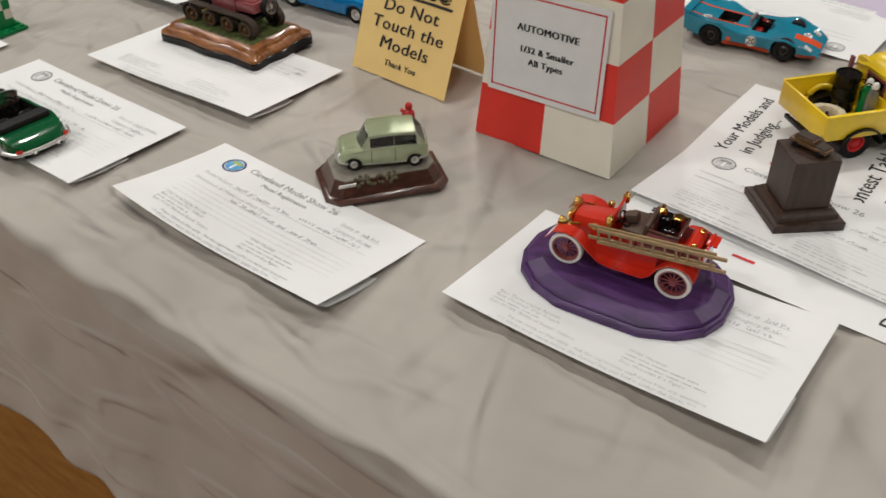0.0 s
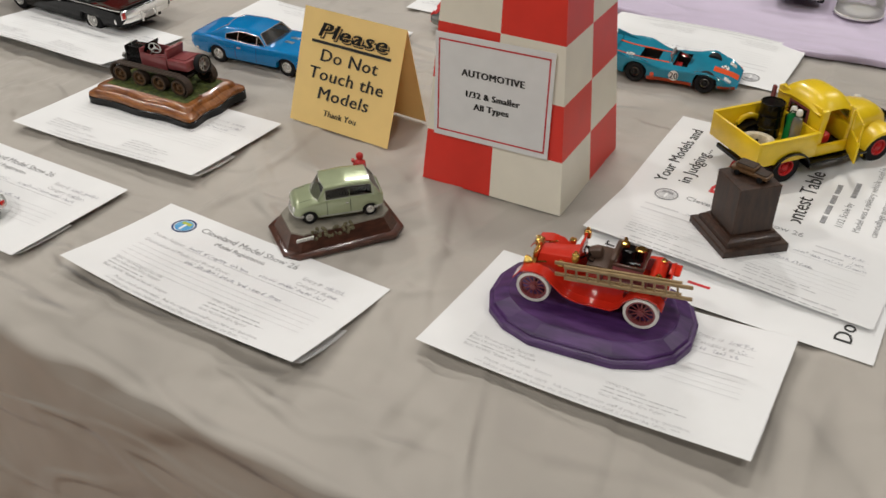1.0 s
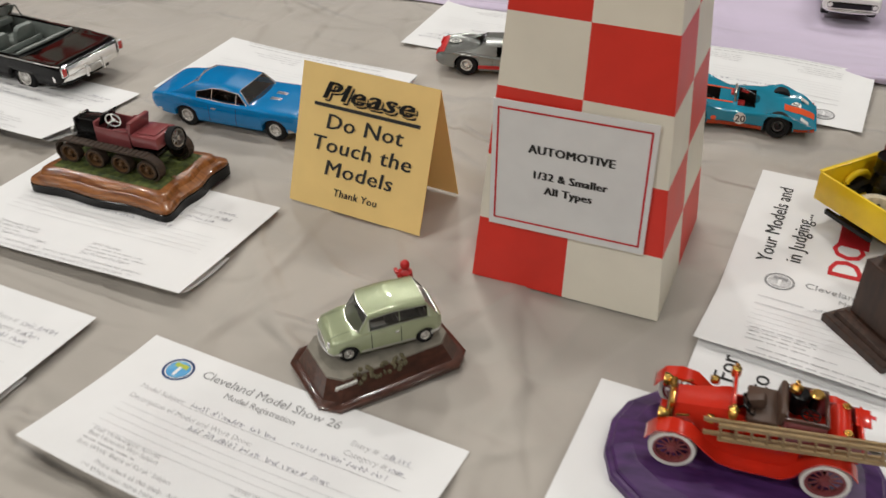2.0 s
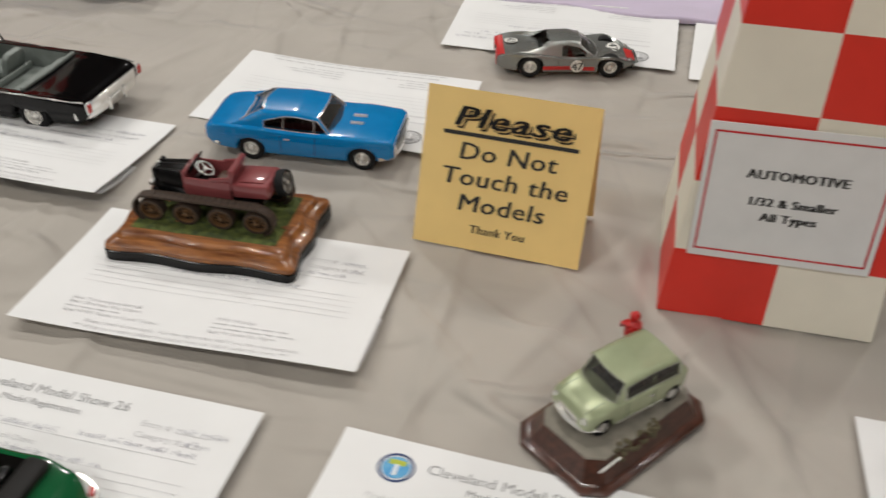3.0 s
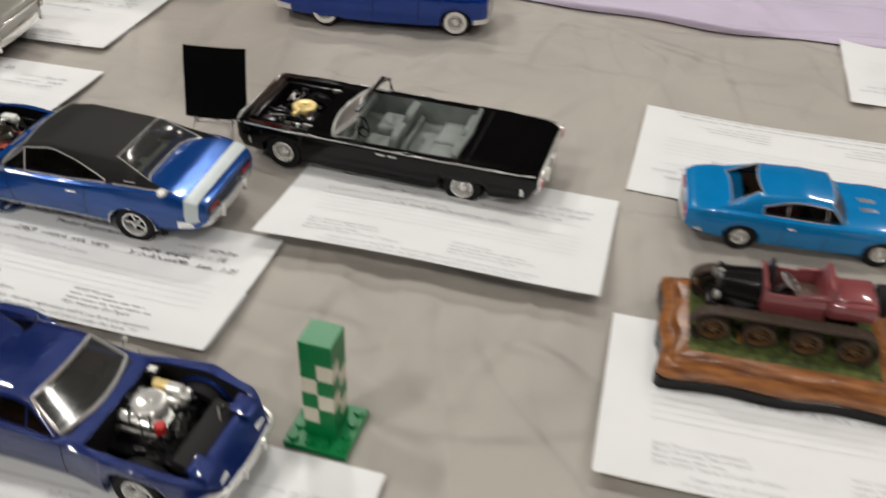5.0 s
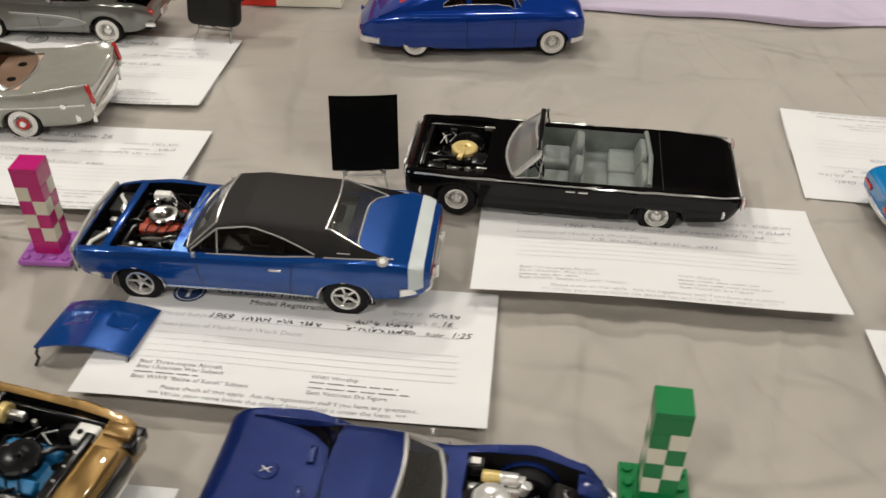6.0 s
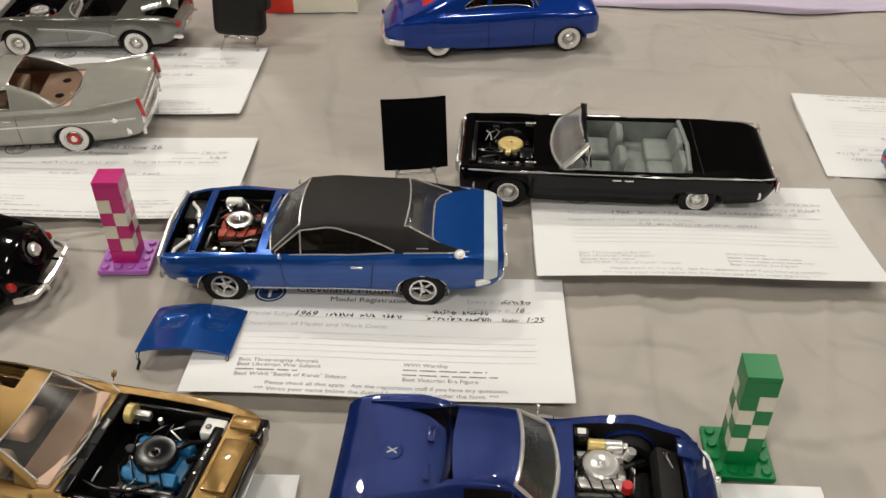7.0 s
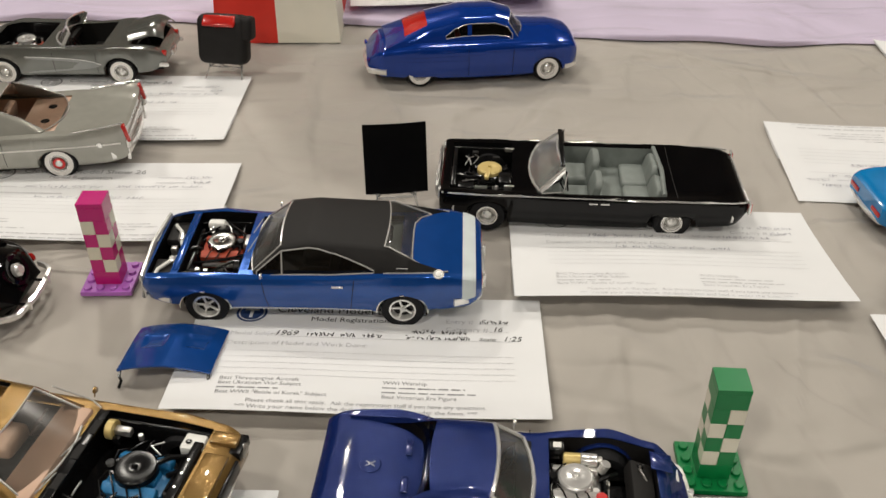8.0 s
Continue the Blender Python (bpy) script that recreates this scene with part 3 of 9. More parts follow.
        put_text(bm, text_mesh("*** Write your name below the dashed line and fold it under the form. ***", 0.0043), at(0.040, 0.0020))
    else:
        for y, x0, x1 in ((0.0066, 0.035, 0.185), (0.0014, 0.030, 0.188)):
            xx = x0
            while xx < x1:
                wl = rnd.uniform(0.005, 0.012)
                bar(bm, place, xx, y + 0.0004, min(xx + wl, x1), y + 0.0017, 2)
                xx += wl + 0.0015
    part("small_print", bm, "ink" if dark else "faint", t, smooth=False)
    # handwriting: loose strokes along the lines
    bm = bmesh.new()
    for x0, x1, v in ((0.070, 0.118, top_v - 0.0255), (0.132, 0.165, top_v - 0.0205), (0.128, 0.160, top_v - 0.0260), (0.173, 0.188, top_v - 0.0098)) if dark else ((0.058, 0.110, top_v - 0.0255), (0.125, 0.180, top_v - 0.024), (0.070, 0.150, top_v - 0.0405), (0.173, 0.188, top_v - 0.0098), (0.180, 0.189, top_v - 0.0173)):
        x = x0
        while x < x1:
            n = rnd.randint(3, 7)
            for q in range(n * 2):
                xa, hi = x + 0.0021 * (q // 2), rnd.choice((0.0022, 0.0024, 0.0036))
                ends = rnd.choice((((0.0, 0.0), (0.0003, hi)), ((0.0, hi), (0.0014, 0.0)), ((0.0002, hi), (0.0015, hi)), ((0.0, 0.0), (0.0013, hi)), ((0.0, hi / 2), (0.0014, hi / 2)), ((0.0014, 0.0), (0.0016, hi))))
                p, q = (place(xa + ex, v + ey) for ex, ey in ends)
                s = Vector((-(q - p).y, (q - p).x, 0)).normalized() * (0.0003 if dark else 0.00022)
                bm.faces.new([bm.verts.new(c) for c in (p - s, q - s, q + s, p + s)])
            x += 0.0021 * n + rnd.uniform(0.001, 0.004)
    for body, nx_, nv_, nsz in jottings:
        put_text(bm, text_mesh(body, nsz, shear=0.3), at(nx_, top_v - nv_))
    part("handwriting", bm, "black_ink" if dark else "pencil", t, "loose handwriting", smooth=False)
    return t


FORMS = [
    ("white form lying under the blue fastback coupe", (0.0122, 0.2927), (0.2227, 0.2932), 0.1068, False, 0.006, (0, 0), False, True),
    ("white form under the black convertible, lifted along its fold", (0.2062, 0.3905), (0.4167, 0.3905), 0.1160, False, 0.0115, (0, 0.002), False, True),
    ("white form under the grey finned coupe", (-0.2065, 0.444), (0.004, 0.449), 0.113, False, 0.007, (0, 0), False, False),
    ("white form under the dark grey roadster", (-0.2305, 0.594), (-0.020, 0.595), 0.122, False, 0.002, (0, 0), False, False),
    ("white form on the lilac cloth behind the royal blue coupe", (0.055, 0.858), (0.2655, 0.884), 0.118, False, 0.003, (0, 0), False, False),
    ("white form under the navy sports car", (0.1265, 0.1405), (0.337, 0.1400), 0.108, False, 0.003, (0, 0), False, False),
    ("white form under the gold car", (-0.126, 0.131), (0.090, 0.131), 0.115, False, 0.002, (0, 0), False, False),
    ("white form under the round black car", (-0.326, 0.262), (-0.110, 0.262), 0.116, False, 0.002, (0, 0), False, False),
    ("white form under the dark green roadster", (0.389, 0.1345), (0.5995, 0.133), 0.112, False, 0.003, (0, 0), False, True),
    ("white form under the wooden half-track plinth", (0.429, 0.273), (0.6395, 0.278), 0.120, False, 0.006, (0, 0.001), False, True),
    ("white form with a blue emblem beside the pale green car", (0.6412, 0.1432), (0.8517, 0.1362), 0.1042, False, 0.009, (0.004, 0.003), True, True),
    ("curled white form under the purple plaque", (0.902, 0.1965), (1.1125, 0.197), 0.1255, False, 0.008, (0, 0.003), False, True),
    ("white form lying upside down under the sky blue coupe", (0.4195, 0.522), (0.630, 0.515), 0.118, True, 0.003, (0, 0), False, False),
    ("white form lying upside down under the silver racing car", (0.580, 0.704), (0.7905, 0.706), 0.118, True, 0.003, (0, 0), False, False),
    ("white form lying upside down under the teal racing car", (0.803, 0.695), (1.0135, 0.690), 0.118, True, 0.003, (0, 0), False, False),
]
JOTTINGS = {0: (("1969", 0.050, 0.0258, 0.0070), ("16", 0.180, 0.0172, 0.0062), ("1:25", 0.186, 0.0262, 0.0066), ("Scale:", 0.172, 0.0262, 0.0046)), 1: (("1961", 0.052, 0.0258, 0.0068),)}
for i, (lb, bl, br, dp, fl, lf, cu, co, cl) in enumerate(FORMS):
    on_lilac = 0.012 if bl[1] > 0.84 else 0.0
    form(lb, bl, br, dp, fl, lf, cu, 0.0006 + on_lilac, co, cl, i + 1, jottings=JOTTINGS.get(i, ()), right_curl=0.005 if i == 11 else 0.0, dark=i == 0)

# ---- model cars: one builder, lengths in millimetres of the model ----
MM = 0.001


def lerp_table(tab, x):
    """Smooth look-up in rows of (x, a, b, ...)."""
    if x <= tab[0][0]:
        return tab[0][1:]
    for p, q in zip(tab, tab[1:]):
        if x <= q[0]:
            k = (x - p[0]) / max(1e-9, q[0] - p[0])
            k = k * k * (3 - 2 * k) * 0.5 + k * 0.5
            return tuple(a + (b - a) * k for a, b in zip(p[1:], q[1:]))
    return tab[-1][1:]


KS = (0.0, 0.22, 0.44, 0.62, 0.76, 0.86, 0.93)


def car_section(s, x):
    """Half ring of the body at x: list of (y, z), from the middle of the top down to the sill."""
    hw, zs, zb, zt = lerp_table(s["body"], x)
    x0, x1 = s["body"][0][0], s["body"][-1][0]
    for d, (rad, plan, drop, up) in ((x - x0, s["tail"]), (x1 - x, s["nose"])):
        if d < rad:
            k = (1 - d / rad)
            hw *= 1 - plan * k * k
            zt -= drop * k ** 2.4
            zb -= drop * k ** 2.4
            zs += up * k * k
    arch = -1
    for xw in s["axles"]:
        if abs(x - xw) < s["arch"]:
            arch = max(arch, s["wheel"] + math.sqrt(s["arch"] ** 2 - (x - xw) ** 2) * s.get("arch_k", 0.92))
    skirt = s.get("skirt")
    lowest = max(zs, min(arch, zb - 3)) if not (skirt and abs(x - s["axles"][1]) < s["arch"] + 1) else max(zs, skirt)
    pts = []
    e = s.get("crown", 3.0)
    for k in KS:
        pts.append((k * hw * 0.985, zt + (zb - zt) * k ** e))
    h = zb - lowest
    flare = s.get("flare", 0.0)
    bulge = s.get("bulge", 0.03)
    for f, w in ((0.03, 0.975), (0.10, 0.993), (0.26, 1.0), (0.50, 1.0 + bulge * 0.35), (0.74, 1.0 + bulge * 0.2), (0.92, 0.985 + flare), (1.0, 0.965 + flare)):
        if "flank" in s:
            w = float(np.interp(h * f / (zb - zs), [q[0] for q in s["flank"]], [q[1] for q in s["flank"]]))
        pts.append((hw * w, zb - h * f))
    return pts, hw, zs, zb, zt, lowest


def side_y(s, x, z):
    """Half width of the body at x and height z."""
    pts, *_ = car_section(s, x)
    for a, b in zip(pts[6:], pts[7:]):
        if b[1] <= z <= a[1]:
            k = (a[1] - z) / max(1e-6, a[1] - b[1])
            return a[0] + (b[0] - a[0]) * k
    return pts[9][0]


def top_z(s, x, y):
    pts, *_ = car_section(s, x)
    y = abs(y)
    for a, b in zip(pts, pts[1:]):
        if a[0] <= y <= b[0]:
            return a[1] + (b[1] - a[1]) * (y - a[0]) / max(1e-6, b[0] - a[0])
    return pts[6][1]


def wheel_parts(car, x, y, r, width, style, side, parent=None):
    """One wheel with tyre and rim; side +1 or -1."""
    w = new("wheel")
    w.parent = car
    w.matrix_basis = pose(x * MM, y * MM, r * MM, -90 * side)
    R, h = r * MM, width * MM
    rim = {"whitewall": 0.53, "plain": 0.54, "wide": 0.66, "red": 0.52, "thinwall": 0.49, "fire": 0.0}.get(style, 0.60)
    bm = bmesh.new()
    ri = R * (rim if rim else 0.8)
    lathe(bm, [(ri, -h / 2), (R * 0.93, -h / 2), (R, -h * 0.36), (R, h * 0.36), (R * 0.94, h * 0.5), (R * 0.8, h * 0.54), (ri * 1.02, h * 0.46), (ri, h * 0.3)], 32, close=True)
    part("tyre", bm, "rubber", w)
    if style in ("whitewall", "thinwall"):
        a, b = (0.555, 0.80) if style == "whitewall" else (0.52, 0.57)
        bm = bmesh.new()
        lathe(bm, [(R * a, h * 0.49), (R * a, h * 0.57), (R * b, h * 0.555), (R * b, h * 0.49)], 32, close=True)
        part("whitewall_band", bm, "whitewall", w)
    bm = bmesh.new()
    rimmat = {"red": "red", "charcoal": "black"}.get(style, "chrome")
    if style in ("rally", "mag", "wire"):
        lathe(bm, [(ri * 1.03, h * 0.2), (ri * 1.03, h * 0.50), (ri * 0.90, h * 0.50), (ri * 0.84, h * 0.30), (ri * 0.80, h * 0.12)], 30)
        part("rim", bm, rimmat, w)
        bm = bmesh.new()
        cyl(bm, ri * 0.9, h * 0.1, pose(0, 0, h * 0.08), 26)
        part("disc", bm, "black", w)
        n = 5 if style == "mag" else 14 if style == "wire" else 5
        for i in range(n):
            bm = bmesh.new()
            a = 2 * math.pi * i / n
            box(bm, ri * 0.5, 0, h * 0.26, ri * 0.72, ri * (0.15 if n == 5 else 0.05), h * 0.12, ri * 0.02, 1)
            bmesh.ops.rotate(bm, verts=bm.verts, cent=(0, 0, 0), matrix=Matrix.Rotation(a, 3, "Z"))
            part("spoke", bm, "chrome", w)
        bm = bmesh.new()
        lathe(bm, [(ri * 0.24, h * 0.2), (ri * 0.22, h * 0.46), (ri * 0.1, h * 0.54), (0, h * 0.55)], 18)
        part("hub_cap", bm, "chrome", w)
    else:
        lathe(bm, [(ri * 1.03, h * 0.2), (ri * 1.03, h * 0.50), (ri * 0.90, h * 0.50), (ri * 0.82, h * 0.34), (ri * 0.78, h * 0.2)], 30)
        part("rim", bm, rimmat, w)
        bm = bmesh.new()
        lathe(bm, [(ri * 0.86, h * 0.18), (ri * 0.8, h * 0.26), (ri * 0.62, h * 0.34), (ri * 0.5, h * 0.30), (ri * 0.5, h * 0.18)], 26)
        part("wheel_disc", bm, "red" if style == "red" else "steel", w)
        bm = bmesh.new()
        lathe(bm, [(ri * 0.52, h * 0.2), (ri * 0.50, h * 0.42), (ri * 0.34, h * 0.50), (ri * 0.15, h * 0.56), (0, h * 0.57)], 22)
        part("hub_cap", bm, rimmat, w)
    return w


def hang_line(s, xs, zf, out=0.25):
    """Points on both body sides along xs at heights zf(x), in metres."""
    return [(x * MM, (side_y(s, x, zf(x)) + out) * MM, zf(x) * MM) for x in xs]


def side_trim(car, s, name, x0, x1, zf, width, material, label="", n=24, out=0.05, sides=(1, -1)):
    xs = [x0 + (x1 - x0) * i / n for i in range(n + 1)]
    for sd in sides:
        bm = bmesh.new()
        rows = []
        for x in xs:
            z = zf(x)
            a, b = side_y(s, x, z - width / 2), side_y(s, x, z + width / 2)
            o = 0.35
            rows.append([bm.verts.new((x * MM, sd * (yy) * MM, zz * MM)) for yy, zz in ((a - 0.3, z - width / 2), (a + o + out, z - width / 2), (b + o + out, z + width / 2), (b - 0.3, z + width / 2))])
        for p, q in zip(rows, rows[1:]):
            for k in range(4):
                bm.faces.new((p[k], p[(k + 1) % 4], q[(k + 1) % 4], q[k]))
        bm.faces.new(rows[0])
        bm.faces.new(rows[-1][::-1])
        part(name, bm, material, car, label)


def seam(car, s, x, z0, z1, lean=0.0, material="dark_int"):
    """Door or panel gaps as fine dark lines on both sides."""
    for sd in (1, -1):
        bm = bmesh.new()
        n = 8
        rows = []
        for i in range(n + 1):
            z = z0 + (z1 - z0) * i / n
            xx = x + lean * i / n
            y = side_y(s, xx, z)
            rows.append([bm.verts.new(((xx + dx) * MM, sd * (y + dy) * MM, z * MM)) for dx, dy in ((-0.22, -0.2), (-0.22, 0.10), (0.22, 0.10), (0.22, -0.2))])
        for p, q in zip(rows, rows[1:]):
            for k in range(4):
                bm.faces.new((p[k], p[(k + 1) % 4], q[(k + 1) % 4], q[k]))
        part("door_gap", bm, material, car)


def bumper(car, s, end, z, height, reach, wrap, material="chrome", guards=(), depth=2.2, out=2.0):
    """A bumper round one end. end +1 front, -1 rear; wrap: how far it runs back along the sides."""
    xe = s["body"][-1][0] if end > 0 else s["body"][0][0]
    hw = lerp_table(s["body"], xe - end * 12)[0]
    pts = []
    n = 20
    W = hw * reach
    for i in range(n + 1):
        k = -1 + 2 * i / n
        y = W * math.copysign(abs(k) ** 0.8, k)
        back = wrap * max(0, (abs(y) / W - 0.78) / 0.22) ** 1.6 + (s.get("bow", 4) * (y / W) ** 2)
        pts.append((xe + end * (out - back), y, z))
    bm = bmesh.new()
    rows = []
    prof = [(-depth * 0.5, -height / 2), (depth * 0.3, -height * 0.42), (depth * 0.5, 0), (depth * 0.3, height * 0.42), (-depth * 0.5, height / 2)]
    for i, p in enumerate(pts):
        a, b = pts[max(0, i - 1)], pts[min(n, i + 1)]
        d = Vector((b[0] - a[0], b[1] - a[1]))
        nrm = Vector((d.y, -d.x)).normalized() * (1 if end > 0 else -1)
        rows.append([bm.verts.new(((p[0] + nrm.x * q) * MM, (p[1] + nrm.y * q) * MM, (p[2] + h) * MM)) for q, h in prof])
    for p, q in zip(rows, rows[1:]):
        for k in range(len(prof)):
            bm.faces.new((p[k], p[(k + 1) % len(prof)], q[(k + 1) % len(prof)], q[k]))
    bm.faces.new(rows[0])
    bm.faces.new(rows[-1][::-1])
    b = part("bumper", bm, material, car, "front bumper" if end > 0 else "rear bumper")
    for gy in guards:
        bm = bmesh.new()
        box(bm, (xe + end * (out + 0.6 - s.get("bow", 4) * (gy / W) ** 2)) * MM, gy * MM, z * MM, 3 * MM, 2.4 * MM, height * 1.7 * MM, 0.8 * MM)
        part("bumper_guard", bm, material, b)
    return b


def car_body(car, s, material, openings=(), paint_label="", tub=()):
    """The lower body: a lofted shell with real wheel arches; openings: (x0, x1, ring index, depth z, material, name)."""
    x0, x1 = s["body"][0][0], s["body"][-1][0]
    xs = {x0, x1}
    for i in range(61):
        xs.add(x0 + (x1 - x0) * i / 60)
    for end in (0, 1):
        rad = (s["tail"] if end == 0 else s["nose"])[0]
        for i in range(1, 9):
            d = rad * (i / 9) ** 2
            xs.add(x0 + d if end == 0 else x1 - d)
    for xw in s["axles"]:
        for i in range(-10, 11):
            xs.add(xw + s["arch"] * math.sin(math.pi / 2 * i / 10) * 0.9995)
        xs.add(xw - s["arch"] - 0.1)
        xs.add(xw + s["arch"] + 0.1)
    for op in openings:
        xs |= {op[0], op[1]}
        xs = {x for x in xs if x in (op[0], op[1]) or (abs(x - op[0]) > 0.4 and abs(x - op[1]) > 0.4)}
    xs = sorted(x for x in xs if x0 <= x <= x1)
    bm = bmesh.new()
    grid = []
    for x in xs:
        pts, hw, zs, zb, zt, low = car_section(s, x)
        inner = (max(pts[-1][0] - 7, 2), low + 0.3)
        half = pts + [inner]
        ring = [(-y, z) for y, z in half[:0:-1]] + half
        grid.append([bm.verts.new((x * MM, y * MM, z * MM)) for y, z in ring])
    nr = len(grid[0])
    mid = nr // 2
    tubs = {op: {} for op in openings}
    for i in range(len(xs) - 1):
        xm = (xs[i] + xs[i + 1]) / 2
        for j in range(nr - 1):
            skip = False
            for op in openings:
                if op[0] < xm < op[1] and mid - op[2] <= j < mid + op[2]:
                    skip = True
            if not skip:
                bm.faces.new((grid[i][j], grid[i + 1][j], grid[i + 1][j + 1], grid[i][j + 1]))
    for row in (grid[0], grid[-1]):
        bm.faces.new(row)
    coords = [[v.co.copy() for v in row] for row in grid]
    body = part("body", bm, material, car, paint_label)
    for op in openings:
        ii = [i for i, x in enumerate(xs) if op[0] - 1e-6 <= x <= op[1] + 1e-6]
        js = list(range(mid - op[2], mid + op[2] + 1))
        loop = [coords[ii[0]][j] for j in js] + [coords[i][js[-1]] for i in ii[1:]] + [coords[ii[-1]][j] for j in js[-2::-1]] + [coords[i][js[0]] for i in ii[-2:0:-1]]
        bm = bmesh.new()
        up = [bm.verts.new(c - Vector((0, 0, 0.0004))) for c in loop]
        cx = sum(c.x for c in loop) / len(loop)
        dn = [bm.verts.new((cx + (c.x - cx) * 0.995, c.y * 0.99, op[3] * MM)) for c in loop]
        n = len(loop)
        for k in range(n):
            bm.faces.new((up[k], up[(k + 1) % n], dn[(k + 1) % n], dn[k]))
        bm.faces.new(dn)
        part(op[5], bm, op[4], car)
    # dark underside
    bm = bmesh.new()
    zlo = s["body"][len(s["body"]) // 2][2]
    L = x1 - x0
    hwm = s["body"][len(s["body"]) // 2][1]
    box(bm, (x0 + x1) / 2 * MM, 0, (zlo + 1.5) * MM, L * 0.93 * MM, (hwm * 1.25) * MM, 3 * MM, 0.5 * MM)
    ax = s["axles"]
    box(bm, (x0 + x1) / 2 * MM, 0, (zlo + 3) * MM, L * 0.86 * MM, hwm * 0.9 * MM, 4 * MM)
    part("chassis", bm, "black", car)
    return body


def greenhouse(car, s, roof_mat, glass="glass", pillars=None, frame_mat="chrome"):
    """Roof, pillars and panes. s['cabin']: rows (xc, zc, xe, ze) middle and edge of the roof line from windscreen base to tail base;
    tags: indices of windscreen top and roof rear; belt half width and roof half width."""
    rows = s["cabin"]
    ib, ic = s["cab_i"]                     # rows up to ib: windscreen; from ic: rear window
    wb, wr = s["cab_w"]
    belt = lambda x: lerp_table(s["body"], x)[2] - s.get("sink", 0.6)
    zr = max(r[3] for r in rows)
    KC = (0.0, 0.3, 0.58, 0.78, 0.90, 0.97)

    def pane_line(x):
        """Upper and lower edge of the side panes at x, as shares of the side's height."""
        tab = s.get("pane_line", [(0, 0.18, 0.86)])
        if x >= tab[0][0]:
            return tab[0][1:]
        for p, q in zip(tab, tab[1:]):
            if x >= q[0]:
                k = (p[0] - x) / (p[0] - q[0])
                return tuple(a + (b - a) * k for a, b in zip(p[1:], q[1:]))
        return tab[-1][1:]

    # denser rows
    dense, tag = [], []
    sub = 8
    for n, (p, q) in enumerate(zip(rows, rows[1:])):
        for i in range(sub):
            k = i / sub
            dense.append(tuple(a + (b - a) * k for a, b in zip(p, q)))
            tag.append(n)
    dense.append(rows[-1])
    # soften kinks in the roof between the screens only
    grid = []
    for row_i, (xc, zc, xe, ze) in enumerate(dense):
        kp = s.get("kp", 2) if row_i > ic * sub else 2
        zb0 = belt(xe)
        kk = min(1, max(0, (ze - zb0) / (zr - zb0)))
        w = wb + (wr - wb) * kk
        if s.get("cab_taper"):
            xm = (rows[0][2] + rows[-1][2]) / 2
            w *= 1 - s["cab_taper"] * abs((xe - xm) / (rows[0][2] - xm)) ** 2
        pts = []
        for k in KC:
            pts.append((xc + (xe - xc) * k ** kp, k * w, zc + (ze - zc) * k ** kp - (0.9 if k > 0.95 else 0.25 if k > 0.85 else 0) * kk))
        zt = ze - 1.3 * kk
        f_top, f_bot = pane_line(xe)
        if not s.get("pane_true"):
            f_top *= 0.5
        for f in (0.0, f_top, f_top + (f_bot - f_top) / 3, f_top + (f_bot - f_top) * 2 / 3, f_bot, 1.0):
            z = zt + (zb0 - zt) * f
            ww = w * (0.992 + 0.01 * min(1, f * 5)) + (wb - w) * f
            pts.append((xe, ww, z))
        half = [(x * MM, y * MM, z * MM) for x, y, z in pts]
        grid.append([(x, -y, z) for x, y, z in half[:0:-1]] + half)
    nr = len(grid[0])
    mid = nr // 2
    nk = len(KC)
    d0, d1 = s["doors"]                     # side panes between these rows of the dense grid (list of spans)
    groups = {"roof": [], "windscreen": [], "rear_window": [], "side_window": []}
    spans = s["panes"]
    for i in range(len(dense) - 1):
        for j in range(nr - 1):
            q = (i, j)
            a = min(abs(j - mid), abs(j + 1 - mid))
            xm = (dense[i][2] + dense[i + 1][2]) / 2
            if a < nk - 2 and tag[i] < ib:
                groups["windscreen"].append(q)
            elif a < nk - (s.get("rw_trim", 2)) and tag[i] >= ic and i < len(dense) - 1 - s.get("rw_low", 0):
                groups["rear_window"].append(q)
            elif nk + 1 <= a < nk + 4 and any(x0 < xm < x1 for x0, x1 in spans):
                groups["side_window"].append((q, j > mid, [n for n, (x0, x1) in enumerate(spans) if x0 < xm < x1][0]))
            else:
                groups["roof"].append(q)
    if s.get("no_roof"):
        groups["roof"] = [q for q in groups["roof"] if tag[q[0]] < ib and min(abs(q[1] - mid), abs(q[1] + 1 - mid)) < nk]
    if s.get("t_top"):
        groups["roof"] = [q for q in groups["roof"] if not (ib <= tag[q[0]] < ic and 1 <= min(abs(q[1] - mid), abs(q[1] + 1 - mid)) < nk - 1 and s["t_top"][0] < dense[q[0]][0] < s["t_top"][1])]

    def shell(name, quads, material, label="", thick=0.0007, inset=0.0):
        if not quads:
            return None
        bm = bmesh.new()
        vs = {}
        for i, j in quads:
            f = []
            for a, b in ((i, j), (i + 1, j), (i + 1, j + 1), (i, j + 1)):
                if (a, b) not in vs:
                    vs[a, b] = bm.verts.new(grid[a][b])
                f.append(vs[a, b])
            bm.faces.new(f)
        bmesh.ops.remove_doubles(bm, verts=bm.verts[:], dist=0.00002)
        bmesh.ops.recalc_face_normals(bm, faces=bm.faces[:])
        bm.normal_update()
        c = sum((v.co for v in bm.verts), Vector()) / len(bm.verts)
        s0 = sum((f.normal.dot(f.calc_center_median() - Vector((c.x, 0, 0))) for f in bm.faces))
        if s0 < 0:
            bmesh.ops.reverse_faces(bm, faces=bm.faces[:])
        if inset:
            bm.normal_update()
            for v in bm.verts:
                v.co -= v.normal * inset
        bm.normal_update()
        if thick:
            bmesh.ops.solidify(bm, geom=bm.faces[:], thickness=thick)
        return part(name, bm, material, car, label)

    # the painted shell, piece by connected piece
    left = set(groups["roof"])
